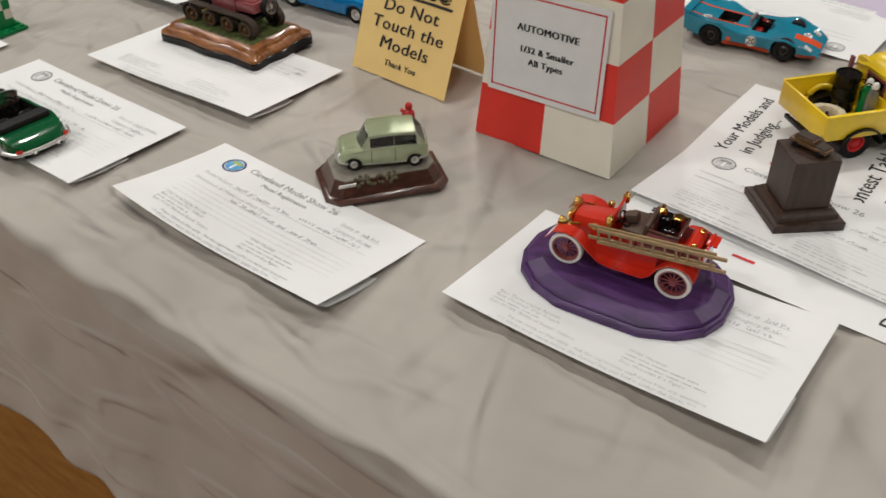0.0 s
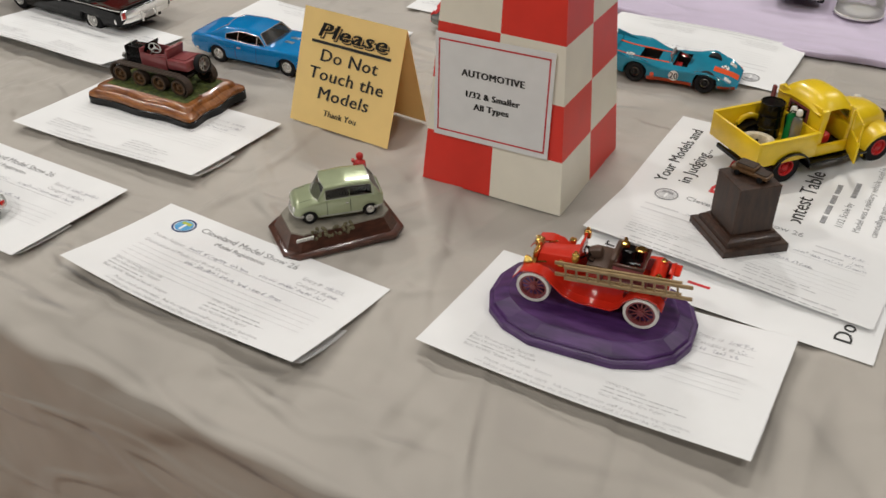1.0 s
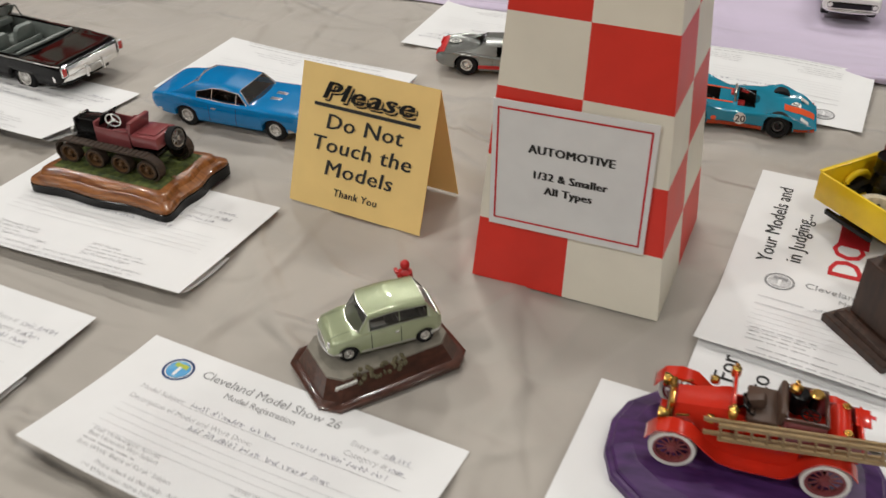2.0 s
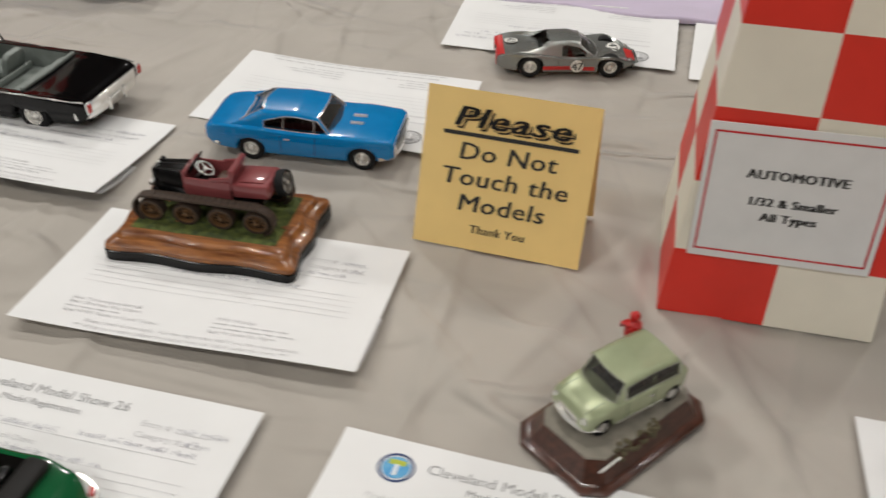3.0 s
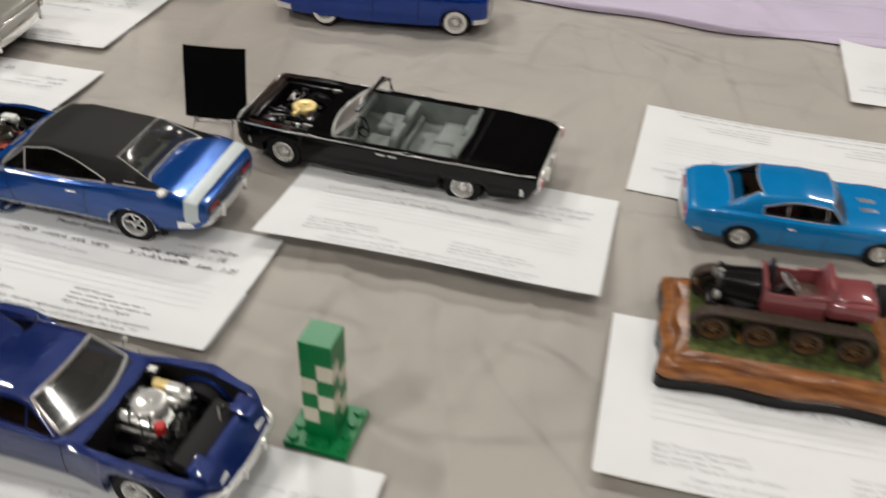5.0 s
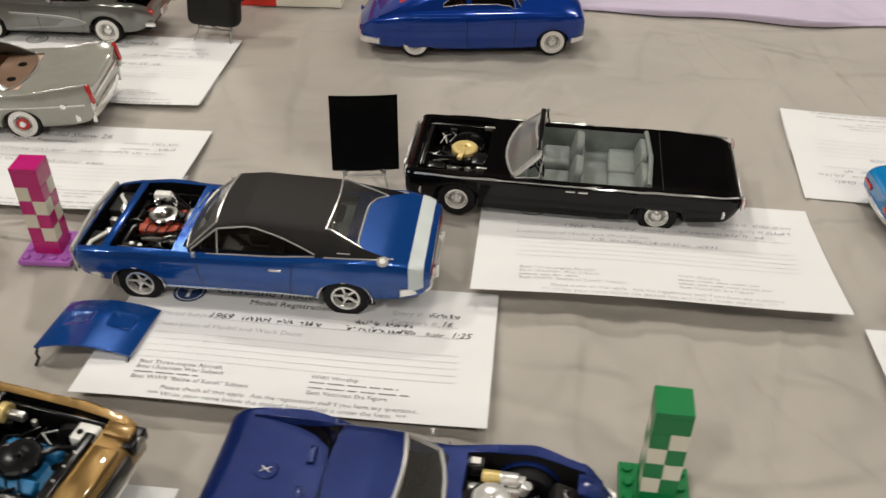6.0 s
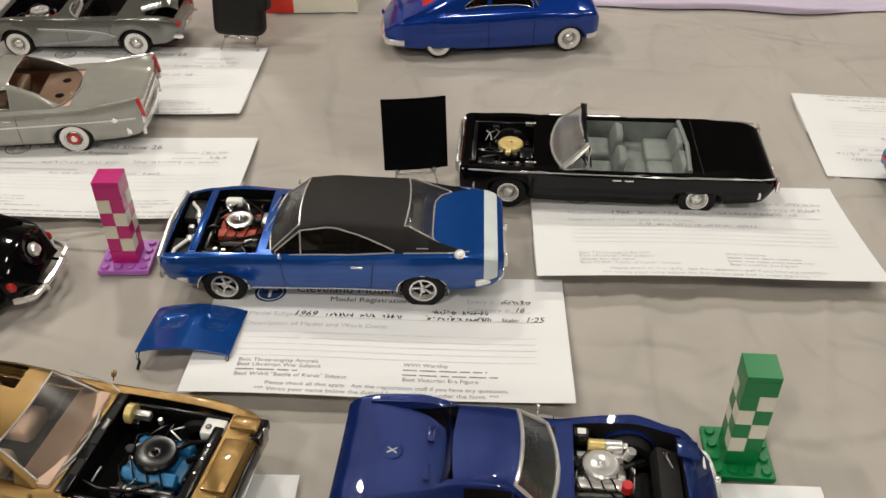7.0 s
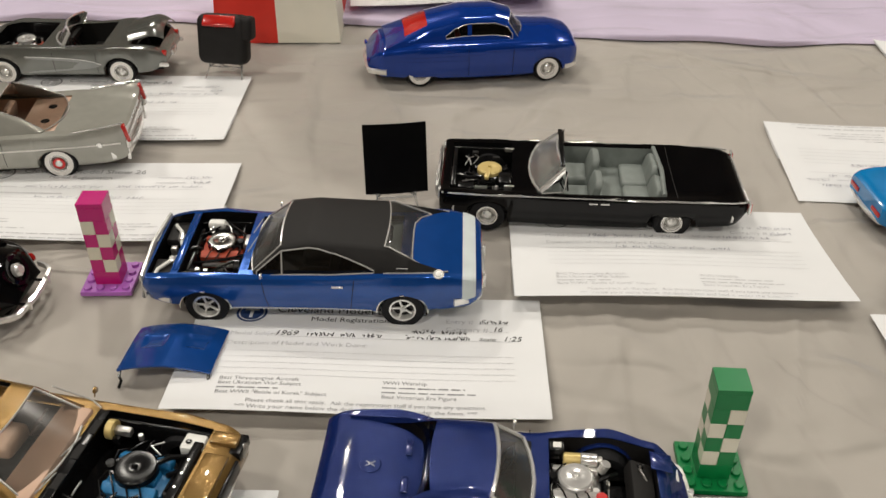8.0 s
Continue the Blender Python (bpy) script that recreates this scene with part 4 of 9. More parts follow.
    pieces = []
    while left:
        todo = [left.pop()]
        piece = []
        while todo:
            q = todo.pop()
            piece.append(q)
            for di, dj in ((1, 0), (-1, 0), (0, 1), (0, -1)):
                r = (q[0] + di, q[1] + dj)
                if r in left:
                    left.remove(r)
                    todo.append(r)
        pieces.append(piece)
    pieces.sort(key=len, reverse=True)
    for n, piece in enumerate(pieces):
        if len(piece) > 3:
            shell("roof" if n == 0 and not s.get("no_roof") else "pillar", piece, roof_mat)
    shell("windscreen", groups["windscreen"], s.get("screen", "screen"), "clear windscreen", 0, 0.0003)
    shell("rear_window", groups["rear_window"], s.get("rear_glass", glass), "", 0, 0.0003)
    for right in (False, True):
        for n in range(len(spans)):
            shell("side_window", [q for q, r, m in groups["side_window"] if r == right and m == n], s.get("side_glass", glass), "", 0, 0.0004)
    # bright frames round the panes: follow the edge of a group
    if frame_mat:
        def rim(i0, i1, jj, name, r=0.45):
            a = [grid[i0][mid + j] for j in range(-jj, jj + 1)]
            b = [grid[i1][mid + j] for j in range(-jj, jj + 1)]
            left = [grid[i][mid - jj] for i in range(i0, i1 + 1)]
            right = [grid[i][mid + jj] for i in range(i0, i1 + 1)]
            path = a + right[1:] + b[::-1][1:] + left[::-1][1:-1]
            bm = bmesh.new()
            tube(bm, path, r * MM, 6, closed=True)
            part(name, bm, frame_mat, car)
        i_b = ib * sub
        i_c = ic * sub
        rim(0, i_b, nk - 2, "windscreen_frame", s.get("frame_r", 0.5))
        if not s.get("no_roof") and s.get("rw_frame", True):
            rim(i_c, len(dense) - 1 - s.get("rw_low", 0), nk - s.get("rw_trim", 2), "rear_window_frame", s.get("frame_r", 0.45))
        if not s.get("no_roof") and s.get("side_frame", True):
            for sd in (1, -1):
                ii = [i for i in range(len(dense)) if spans[0][0] - 1e-6 <= dense[i][2] <= spans[-1][1] + 1e-6] if spans[0][0] < spans[-1][1] else []
                lo, hi = min(min(q) for q in spans), max(max(q) for q in spans)
                ii = [i for i in range(len(dense)) if lo - 1.5 <= dense[i][2] <= hi + 1.5]
                if len(ii) > 2:
                    up = [grid[i][mid + sd * (nk + 1)] for i in ii]
                    dn = [grid[i][mid + sd * (nk + 4)] for i in ii]
                    bm = bmesh.new()
                    tube(bm, up + dn[::-1], s.get('frame_r', 0.45) * 0.9 * MM, 6, closed=True)
                    part("window_frame", bm, frame_mat, car)
                for p, q in zip(spans, spans[1:]):
                    xm = (p[1] + q[0]) / 2
                    i = min(range(len(dense)), key=lambda k: abs(dense[k][2] - xm))
                    bm = bmesh.new()
                    tube(bm, [grid[i][mid + sd * (nk + k)] for k in (1, 2, 3, 4)], s.get('frame_r', 0.45) * 0.9 * MM, 6)
                    part("window_post", bm, s.get("post_mat", frame_mat), car)
    return grid


def seat(car, x, y, z, w, d, h, material, facing=1, high=1.0, bench=False):
    """A bucket or bench seat; facing +1 looks to the front."""
    st = new("seat")
    st.parent = car
    st.matrix_basis = pose(x * MM, y * MM, z * MM, 0, 0, 0 if facing > 0 else 180)
    bm = bmesh.new()
    n = 1 if not bench else 2
    for k in range(n):
        yy = 0 if n == 1 else (k - 0.5) * w / 2
        box(bm, 0, yy * MM, h * 0.2 * MM, d * MM, w / n * 0.96 * MM, h * 0.4 * MM, min(d, w / n, h) * 0.16 * MM, 4)
    part("cushion", bm, material, st)
    bm = bmesh.new()
    for k in range(n):
        yy = 0 if n == 1 else (k - 0.5) * w / 2
        hb, wk, rc = h * high, w / n * 0.95, w / n * 0.24
        poly = [(0, -wk / 2), (0, wk / 2)]
        for q in range(7):
            poly.append((hb - rc + rc * math.sin(q * math.pi / 12), wk / 2 - rc + rc * math.cos(q * math.pi / 12)))
        for q in range(7):
            poly.append((hb - rc + rc * math.cos(q * math.pi / 12), -wk / 2 + rc - rc * math.sin(q * math.pi / 12)))
        lean = pose(-d * 0.50 * MM, yy * MM, h * 0.12 * MM, 0, -14) @ pose(0, 0, 0, 0, -90)
        outline = lambda g: [((a * g + hb * 0.5 * (1 - g)) * MM, b * g * MM) for a, b in poly]
        layers = [(0.90, -0.14), (0.98, -0.11), (1.0, -0.05), (1.0, 0.05), (0.98, 0.11), (0.90, 0.14)]
        rings = [[bm.verts.new(lean @ Vector((a, b, e * d * MM))) for a, b in outline(g)] for g, e in layers]
        for ra, rb in zip(rings, rings[1:]):
            for q in range(len(ra)):
                bm.faces.new((ra[q], ra[(q + 1) % len(ra)], rb[(q + 1) % len(ra)], rb[q]))
        bm.faces.new(rings[0][::-1])
        bm.faces.new(rings[-1])
    bmesh.ops.recalc_face_normals(bm, faces=bm.faces[:])
    part("backrest", bm, material, st)
    return st


def steering(car, x, y, z, r=7, tilt=60, material="black"):
    w = new("steering_wheel")
    w.parent = car
    w.matrix_basis = pose(x * MM, y * MM, z * MM, 0, -tilt, 0)
    bm = bmesh.new()
    tube(bm, [(r * MM * math.cos(a * math.pi / 10), r * MM * math.sin(a * math.pi / 10), 0) for a in range(20)], 0.55 * MM, 6, closed=True)
    part("rim", bm, material, w)
    bm = bmesh.new()
    for a in (90, 210, 330):
        strip(bm, [(0, 0, 0), (r * MM * math.cos(radians(a)), r * MM * math.sin(radians(a)), 0)], 0.9 * MM, 0.5 * MM)
    cyl(bm, 1.4 * MM, 1.2 * MM, None, 12)
    tube(bm, [(0, 0, 0), (0, 0, -9 * MM)], 0.7 * MM, 6)
    part("column", bm, material, w)


def cabin_floor(car, s, x0, x1, hw, z, material="dark_int"):
    bm = bmesh.new()
    box(bm, (x0 + x1) / 2 * MM, 0, z * MM, (x1 - x0) * MM, 2 * hw * MM, 1.0 * MM)
    part("cabin_floor", bm, material, car)


def engine(car, x, y, z, block="engine_red", cleaner="chrome", k=1.0, covers="steel", heads=None):
    """A V8 with heads, air cleaner, pulleys and leads."""
    e = new("engine")
    e.parent = car
    e.matrix_basis = pose(x * MM, y * MM, z * MM) @ Matrix.Diagonal((k, k, k, 1))
    bm = bmesh.new()
    box(bm, 0, 0, 3 * MM, 22 * MM, 13 * MM, 8 * MM, 0.8 * MM)
    box(bm, 0, 0, 7.5 * MM, 15 * MM, 6 * MM, 3 * MM, 0.6 * MM)
    part("block", bm, block, e)
    for sd in (1, -1):
        bm = bmesh.new()
        box(bm, 0, sd * 7 * MM, 8 * MM, 20 * MM, 4.6 * MM, 3.4 * MM, 0.9 * MM, 2, pose(0, 0, 0, sd * -25))
        vc = part("valve_cover", bm, heads or block, e)
        for i in range(4):
            bm = bmesh.new()
            xx = (-7.5 + 5 * i) * MM
            tube(bm, [(xx, sd * 9.4 * MM, 6.5 * MM), (xx - 0.001, sd * 10.5 * MM, 8.6 * MM), (xx - 0.003, sd * 7 * MM, 11 * MM), (-9.5 * MM, sd * 1.5 * MM, 11 * MM)], 0.35 * MM, 5)
            part("ignition_lead", bm, "black", e)
        bm = bmesh.new()
        tube(bm, [(9 * MM, sd * 9.5 * MM, 4 * MM), (-9 * MM, sd * 9.8 * MM, 3.5 * MM), (-13 * MM, sd * 9 * MM, 0)], 1.3 * MM, 8)
        part("exhaust_manifold", bm, "steel", e)
    bm = bmesh.new()
    lathe(bm, [(0, 9 * MM), (6.0 * MM, 9 * MM), (7.6 * MM, 10 * MM), (7.6 * MM, 12.2 * MM), (6.8 * MM, 13 * MM), (3 * MM, 13.3 * MM), (2.4 * MM, 13.0 * MM), (1.0 * MM, 13.2 * MM), (0.8 * MM, 14.2 * MM), (0, 14.3 * MM)], 30)
    part("air_cleaner", bm, cleaner, e)
    bm = bmesh.new()
    for yy, zz, rr in ((0, 3, 3.2), (4.5, 6.5, 2.2), (-4.5, 7, 2.0)):
        cyl(bm, rr * MM, 1.6 * MM, pose(12.4 * MM, yy * MM, zz * MM, 0, 90), 18, 0.3 * MM)
    tube(bm, [(12.4 * MM, a * MM, b * MM) for a, b in ((0, -0.2), (4.5, 4.3), (6.6, 6.5), (4.5, 8.7), (-4.5, 9), (-6.5, 7), (-3, 1.2))], 0.5 * MM, 5, closed=True)
    part("pulley", bm, "black", e)
    bm = bmesh.new()
    for i in range(5):
        a = 2 * math.pi * i / 5
        box(bm, 14.2 * MM, 3.6 * MM * math.cos(a), (3 * MM + 3.6 * MM * math.sin(a)), 0.5 * MM, 2.2 * MM, 5 * MM, 0, 1, Matrix.Rotation(-a + math.pi / 2, 4, "X"))
    part("fan", bm, "steel", e)
    bm = bmesh.new()
    cyl(bm, 2 * MM, 5 * MM, pose(-9.5 * MM, 0, 10.5 * MM), 14, 0.5 * MM)
    part("distributor", bm, "black", e)
    bm = bmesh.new()
    tube(bm, [(10 * MM, 2 * MM, 8 * MM), (14 * MM, 3 * MM, 10 * MM), (18 * MM, 6 * MM, 8.5 * MM)], 1.1 * MM, 8)
    part("radiator_hose", bm, "black", e)
    return e


def block_part(car, name, x, y, z, sx, sy, sz, material, bev=0.6, m=None, label=""):
    bm = bmesh.new()
    box(bm, x * MM, y * MM, z * MM, sx * MM, sy * MM, sz * MM, bev * MM, 2, m)
    return part(name, bm, material, car, label)


def round_part(car, name, x, y, z, r, h, material, m=None, bev=0.4, segs=20, label=""):
    bm = bmesh.new()
    cyl(bm, r * MM, h * MM, pose(x * MM, y * MM, z * MM) @ (m if m is not None else Matrix()), segs, bev * MM)
    return part(name, bm, material, car, label)


def pipe(car, name, pts, r, material, segs=7, closed=False):
    bm = bmesh.new()
    tube(bm, [(a * MM, b * MM, c * MM) for a, b, c in pts], r * MM, segs, closed)
    return part(name, bm, material, car)


def lights(car, s, end, y, z, r, material, ring="chrome", dx=0.0, sy=1.0, sz=1.0):
    xe = (s["body"][-1][0] if end > 0 else s["body"][0][0]) + end * dx
    for sd in (1, -1):
        bm = bmesh.new()
        m = pose(xe * MM, sd * y * MM, z * MM, 0, 90 * end) @ Matrix.Diagonal((sz, sy, 1, 1))
        lathe(bm, [(0, 0.9 * MM), (r * 0.6 * MM, 0.7 * MM), (r * MM, 0.1 * MM), (r * MM, -1.5 * MM), (0, -1.5 * MM)], 20, m)
        l = part("headlight" if end > 0 else "tail_light", bm, material, car)
        if ring:
            bm = bmesh.new()
            lathe(bm, [(r * MM, -1.2 * MM), (r * 1.22 * MM, -1.2 * MM), (r * 1.22 * MM, 0.2 * MM), (r * MM, 0.5 * MM)], 20, m, close=True)
            part("bezel", bm, ring, l)


def four_wheels(car, s, style, width, front_style=None, inset=2.5):
    xf, xr = s["axles"]
    for x in (xf, xr):
        hw = lerp_table(s["body"], x)[0]
        for sd in (1, -1):
            st = front_style if (front_style and x == xf) else style
            wheel_parts(car, x, sd * (hw - inset - width / 2), s["wheel"], width, st, sd)
    for x in (xf, xr):
        bm = bmesh.new()
        hw = lerp_table(s["body"], x)[0]
        cyl(bm, 1.2 * MM, 2 * (hw - inset - width / 2) * MM, pose(x * MM, 0, s["wheel"] * MM, 90), 10)
        part("axle", bm, "black", car)


def sun_visor_mirror(car, x, y, z, material="chrome", sd=1):
    bm = bmesh.new()
    lathe(bm, [(0, -1.2 * MM), (1.6 * MM, -0.8 * MM), (1.9 * MM, 0.4 * MM), (0, 0.6 * MM)], 14, pose(x * MM, (y + 2.0 * sd) * MM, (z + 3) * MM, 0, -90))
    tube(bm, [(x * MM, y * MM, z * MM), (x * MM, (y + 1.6 * sd) * MM, (z + 2.2) * MM)], 0.4 * MM, 6)
    part("door_mirror", bm, material, car)


def handles(car, s, x, z, ln=7, material="chrome"):
    for sd in (1, -1):
        bm = bmesh.new()
        y = side_y(s, x, z)
        box(bm, x * MM, sd * (y + 0.5) * MM, z * MM, ln * MM, 1.0 * MM, 1.1 * MM, 0.35 * MM)
        part("door_handle", bm, material, car)


def bay_fittings(car, x0, x1, hw, z, seed, n=12):
    """Small boxes, caps and lines along the walls of an engine bay."""
    rnd = random.Random(seed)
    for i in range(n):
        x, sd = rnd.uniform(x0 + 3, x1 - 3), rnd.choice((1, -1))
        y = sd * hw * rnd.uniform(0.66, 0.90)
        kind = i % 4
        if kind == 0:
            block_part(car, "bay_box", x, y, z, rnd.uniform(3, 6), rnd.uniform(2, 4), rnd.uniform(2, 5), rnd.choice(("steel", "black", "matt_black")), 0.5)
        elif kind == 1:
            round_part(car, "bay_cap", x, y, z + 1, rnd.uniform(0.9, 1.7), rnd.uniform(2, 4), rnd.choice(("chrome", "steel", "black")), None, 0.3, 14)
        else:
            pipe(car, "bay_line", [(x, y, z + 1), (x + rnd.uniform(-5, 5), y * 0.8, z + rnd.uniform(1.5, 3.0)), (x + rnd.uniform(-9, 9), y * 0.5, z + rnd.uniform(-1, 1))], rnd.uniform(0.3, 0.6), rnd.choice(("black", "steel", "black", "chrome")), 6)


def top_stripe(car, s, name, x0, x1, y0, y1, material, n=30, up=0.25):
    bm = bmesh.new()
    rows = []
    for i in range(n + 1):
        x = x0 + (x1 - x0) * i / n
        rows.append([bm.verts.new((x * MM, y * MM, (top_z(s, x, y) + up) * MM)) for y in (y0, y0 + (y1 - y0) / 3, y0 + (y1 - y0) * 2 / 3, y1)])
    for a, b in zip(rows, rows[1:]):
        for k in range(3):
            bm.faces.new((a[k], b[k], b[k + 1], a[k + 1]))
    part(name, bm, material, car)


# ---- blue fastback coupe with black roof and open engine bay ----
def blue_coupe(x, y, rz):
    s = dict(body=[(-105, 36, 18, 35.5, 36.5), (-82, 38, 15, 39.5, 39.5), (-52, 39, 13, 39, 38), (-12, 37.6, 12.5, 35.8, 36), (30, 37.8, 12.5, 35.4, 36.2), (60, 38.6, 13, 36.6, 36.8), (80, 37.8, 15, 35.4, 35.8), (97, 35.5, 18, 33, 33.6)],
             tail=(9, 0.10, 2.4, 4), nose=(6, 0.06, 1.5, 4), axles=(60, -58), arch=15.5, wheel=13.2, crown=5, bulge=0.05, arch_k=0.86, flank=((0.03, 0.958), (0.10, 0.972), (0.26, 0.990), (0.44, 1.010), (0.52, 1.010), (0.82, 0.972), (1.0, 0.952)))
    s.update(cabin=[(35, 35.5, 30, 36), (15, 53.0, 13, 51.5), (-3, 56.2, -3, 54.2), (-49.5, 54.0, -47, 51.4), (-57, 47, -64, 46), (-63, 39, -85, 39.6)], cab_i=(1, 3), cab_w=(33, 26), doors=(0, 1), panes=[(-43.5, 12.2), (13.4, 28)], pane_true=True, pane_line=[(30, 0.07, 0.93), (13, 0.07, 0.93), (-8, 0.09, 0.93), (-22, 0.27, 0.93), (-34, 0.58, 0.93), (-43, 0.90, 0.935)], kp=7, sink=0.8, rw_trim=2, frame_r=0.55, side_glass="dim_glass", rear_glass="screen")
    car = thing("model_car", "metallic blue model coupe, black vinyl roof, engine bay open", "model car", x, y, Z, rz, group="model cars")
    car_body(car, s, M["coupe_blue"], [(39, 75, 5, 12, M["black"], "engine_bay"), (79.5, 94.5, 5, 15, M["black"], "grille_well"), (-56, 34, 4, 12, M["dark_int"], "cabin_tub")])
    greenhouse(car, s, M["matt_black"])
    four_wheels(car, s, "mag", 10)
    # white band round the tail
    bm = bmesh.new()
    rows = []
    for xx in (-101.5, -99.5, -97.5, -95.5, -93.5):
        pts, *_ = car_section(s, xx)
        half = [(yy, zz) for yy, zz in pts[:12]]
        ring = [(-yy, zz) for yy, zz in half[:0:-1]] + half
        rows.append([bm.verts.new((xx * MM, yy * 1.004 * MM, (zz + 0.22) * MM)) for yy, zz in ring])
    for a, b in zip(rows, rows[1:]):
        for k in range(len(a) - 1):
            bm.faces.new((a[k], b[k], b[k + 1], a[k + 1]))
    part("tail_stripe", bm, "stripe", car, "pale band round the tail")
    side_trim(car, s, "sill_trim", -40, 44, lambda q: 13.6, 0.7, "chrome")
    for xw in s["axles"]:
        for sd in (1, -1):
            pts = []
            for i in range(15):
                a = math.pi * i / 14
                xx = xw + s["arch"] * 0.995 * math.cos(a)
                zz = s["wheel"] + s["arch"] * 0.86 * math.sin(a)
                pts.append((xx, sd * (side_y(s, xx, max(zz, 14)) + 0.2), zz + 0.2))
            pipe(car, "arch_trim", pts, 0.4, "chrome", 6)
    seam(car, s, 22, 14, 35, 3)
    seam(car, s, -27, 14, 36, -3)
    handles(car, s, -20, 31)
    cap = round_part(car, "fuel_cap", -79.5, 34.4, 39.6, 3.3, 1.0, "chrome", pose(0, 0, 0, -24))
    round_part(cap, "cap_centre", -79.5, 34.7, 40.2, 1.7, 0.8, "white", pose(0, 0, 0, -24), 0.2, 16)
    for sd in (1, -1):
        pipe(car, "roof_moulding", [(-47, sd * 33.2, 38.6), (-62, sd * 33.4, 39.2), (-76, sd * 33.4, 39.7), (-85, sd * 32, 40)], 0.45, "chrome", 6)
        block_part(car, "roof_script", -58, sd * 32.4, 41.6, 7, 0.5, 0.8, "steel", 0.15, pose(0, 0, 0, -sd * 24))
    bumper(car, s, 1, 18.5, 4, 1.0, 14, out=1.5)
    bumper(car, s, -1, 21, 5.5, 1.02, 14, guards=(-15, 15), out=1.8)
    block_part(car, "tail_panel", -104.7, 0, 27.5, 1.2, 58, 5, "black", 0.4)
    for sd in (1, -1):
        block_part(car, "tail_light", -105.2, sd * 22, 27.5, 1.0, 12, 1.8, "red_light", 0.4)
    block_part(car, "grille", 97.2, 0, 24, 1.4, 60, 9, "black", 0.4)
    bm = bmesh.new()
    tube(bm, [(96.5 * MM, -33 * MM, 33 * MM), (98.5 * MM, 0, 34 * MM), (96.5 * MM, 33 * MM, 33 * MM), (97 * MM, 34 * MM, 19 * MM), (98.5 * MM, 0, 18.5 * MM), (97 * MM, -34 * MM, 19 * MM)], 1.5 * MM, 6, closed=True)
    part("grille_frame", bm, "chrome", car)
    # engine bay
    engine(car, 56, -2.5, 20, "engine_red", "bright_metal", 1.2)
    block_part(car, "radiator", 72.5, 0, 24, 3, 44, 13, "black", 0.6)
    block_part(car, "radiator_support", 77.2, 0, 35.6, 3.4, 60, 1.6, "coupe_blue", 0.5)
    block_part(car, "battery", 68, 22, 27, 8, 7, 7, "black", 0.6)
    block_part(car, "washer_tank", 64, -24, 32.5, 11, 6, 5, "white", 1.8)
    block_part(car, "wiper_motor", 41, -6, 31.5, 4, 12, 4, "steel", 0.8)
    round_part(car, "brake_booster", 43, 17, 29, 5.4, 4, "black", pose(0, 0, 0, 0, 90))
    for sd in (1, -1):
        pipe(car, "bay_brace", [(40, sd * 10, 31.5), (58, sd * 27, 32.5), (74, sd * 26, 31.5)], 0.8, "black")
        pipe(car, "heater_hose", [(41, sd * 4, 29), (50, sd * 13, 32), (64, sd * 15, 31), (71, sd * 12, 28)], 0.9, "black")
        block_part(car, "inner_wing", 57, sd * 29.6, 24, 34, 2.0, 13, "black", 0.5)
        block_part(car, "headlamp_door", 88, sd * 20, 27, 12, 20, 5, "matt_black", 1.0)
        round_part(car, "vacuum_can", 84, sd * 12, 29.5, 2.6, 5, "chrome", pose(0, 0, 0, 70), 0.6)
        pipe(car, "vacuum_hose", [(83, sd * 6, 28), (85, sd * 16, 31.5), (90, sd * 23, 31), (92, sd * 29, 28)], 1.2, "white")
    block_part(car, "latch_post", 86, 0, 27, 4, 4, 8, "steel", 0.6)
    for a in (12, -8):
        pipe(car, "wiper", [(37, a, 37.2), (33, a - 12, 39.8)], 0.35, "chrome", 5)
    # cabin
    cabin_floor(car, s, -50, 32, 30, 12, "dark_int")
    for sd in (1, -1):
        seat(car, -2, sd * 14, 14, 20, 20, 22, "dark_int")
    seat(car, -34, 0, 15, 50, 18, 20, "dark_int", bench=True)
    block_part(car, "dashboard", 30, 0, 29, 8, 60, 6, "dark_int", 1.5)
    steering(car, 21, 14, 32)
    block_part(car, "parcel_shelf", -52, 0, 35, 14, 52, 1.2, "grey_int", 0.4)
    bay_fittings(car, 41, 73, 29, 30.5, 5, 16)
    sun_visor_mirror(car, 24, -36.5, 36, sd=-1)
    sun_visor_mirror(car, 24, 36.5, 36, sd=1)
    return car


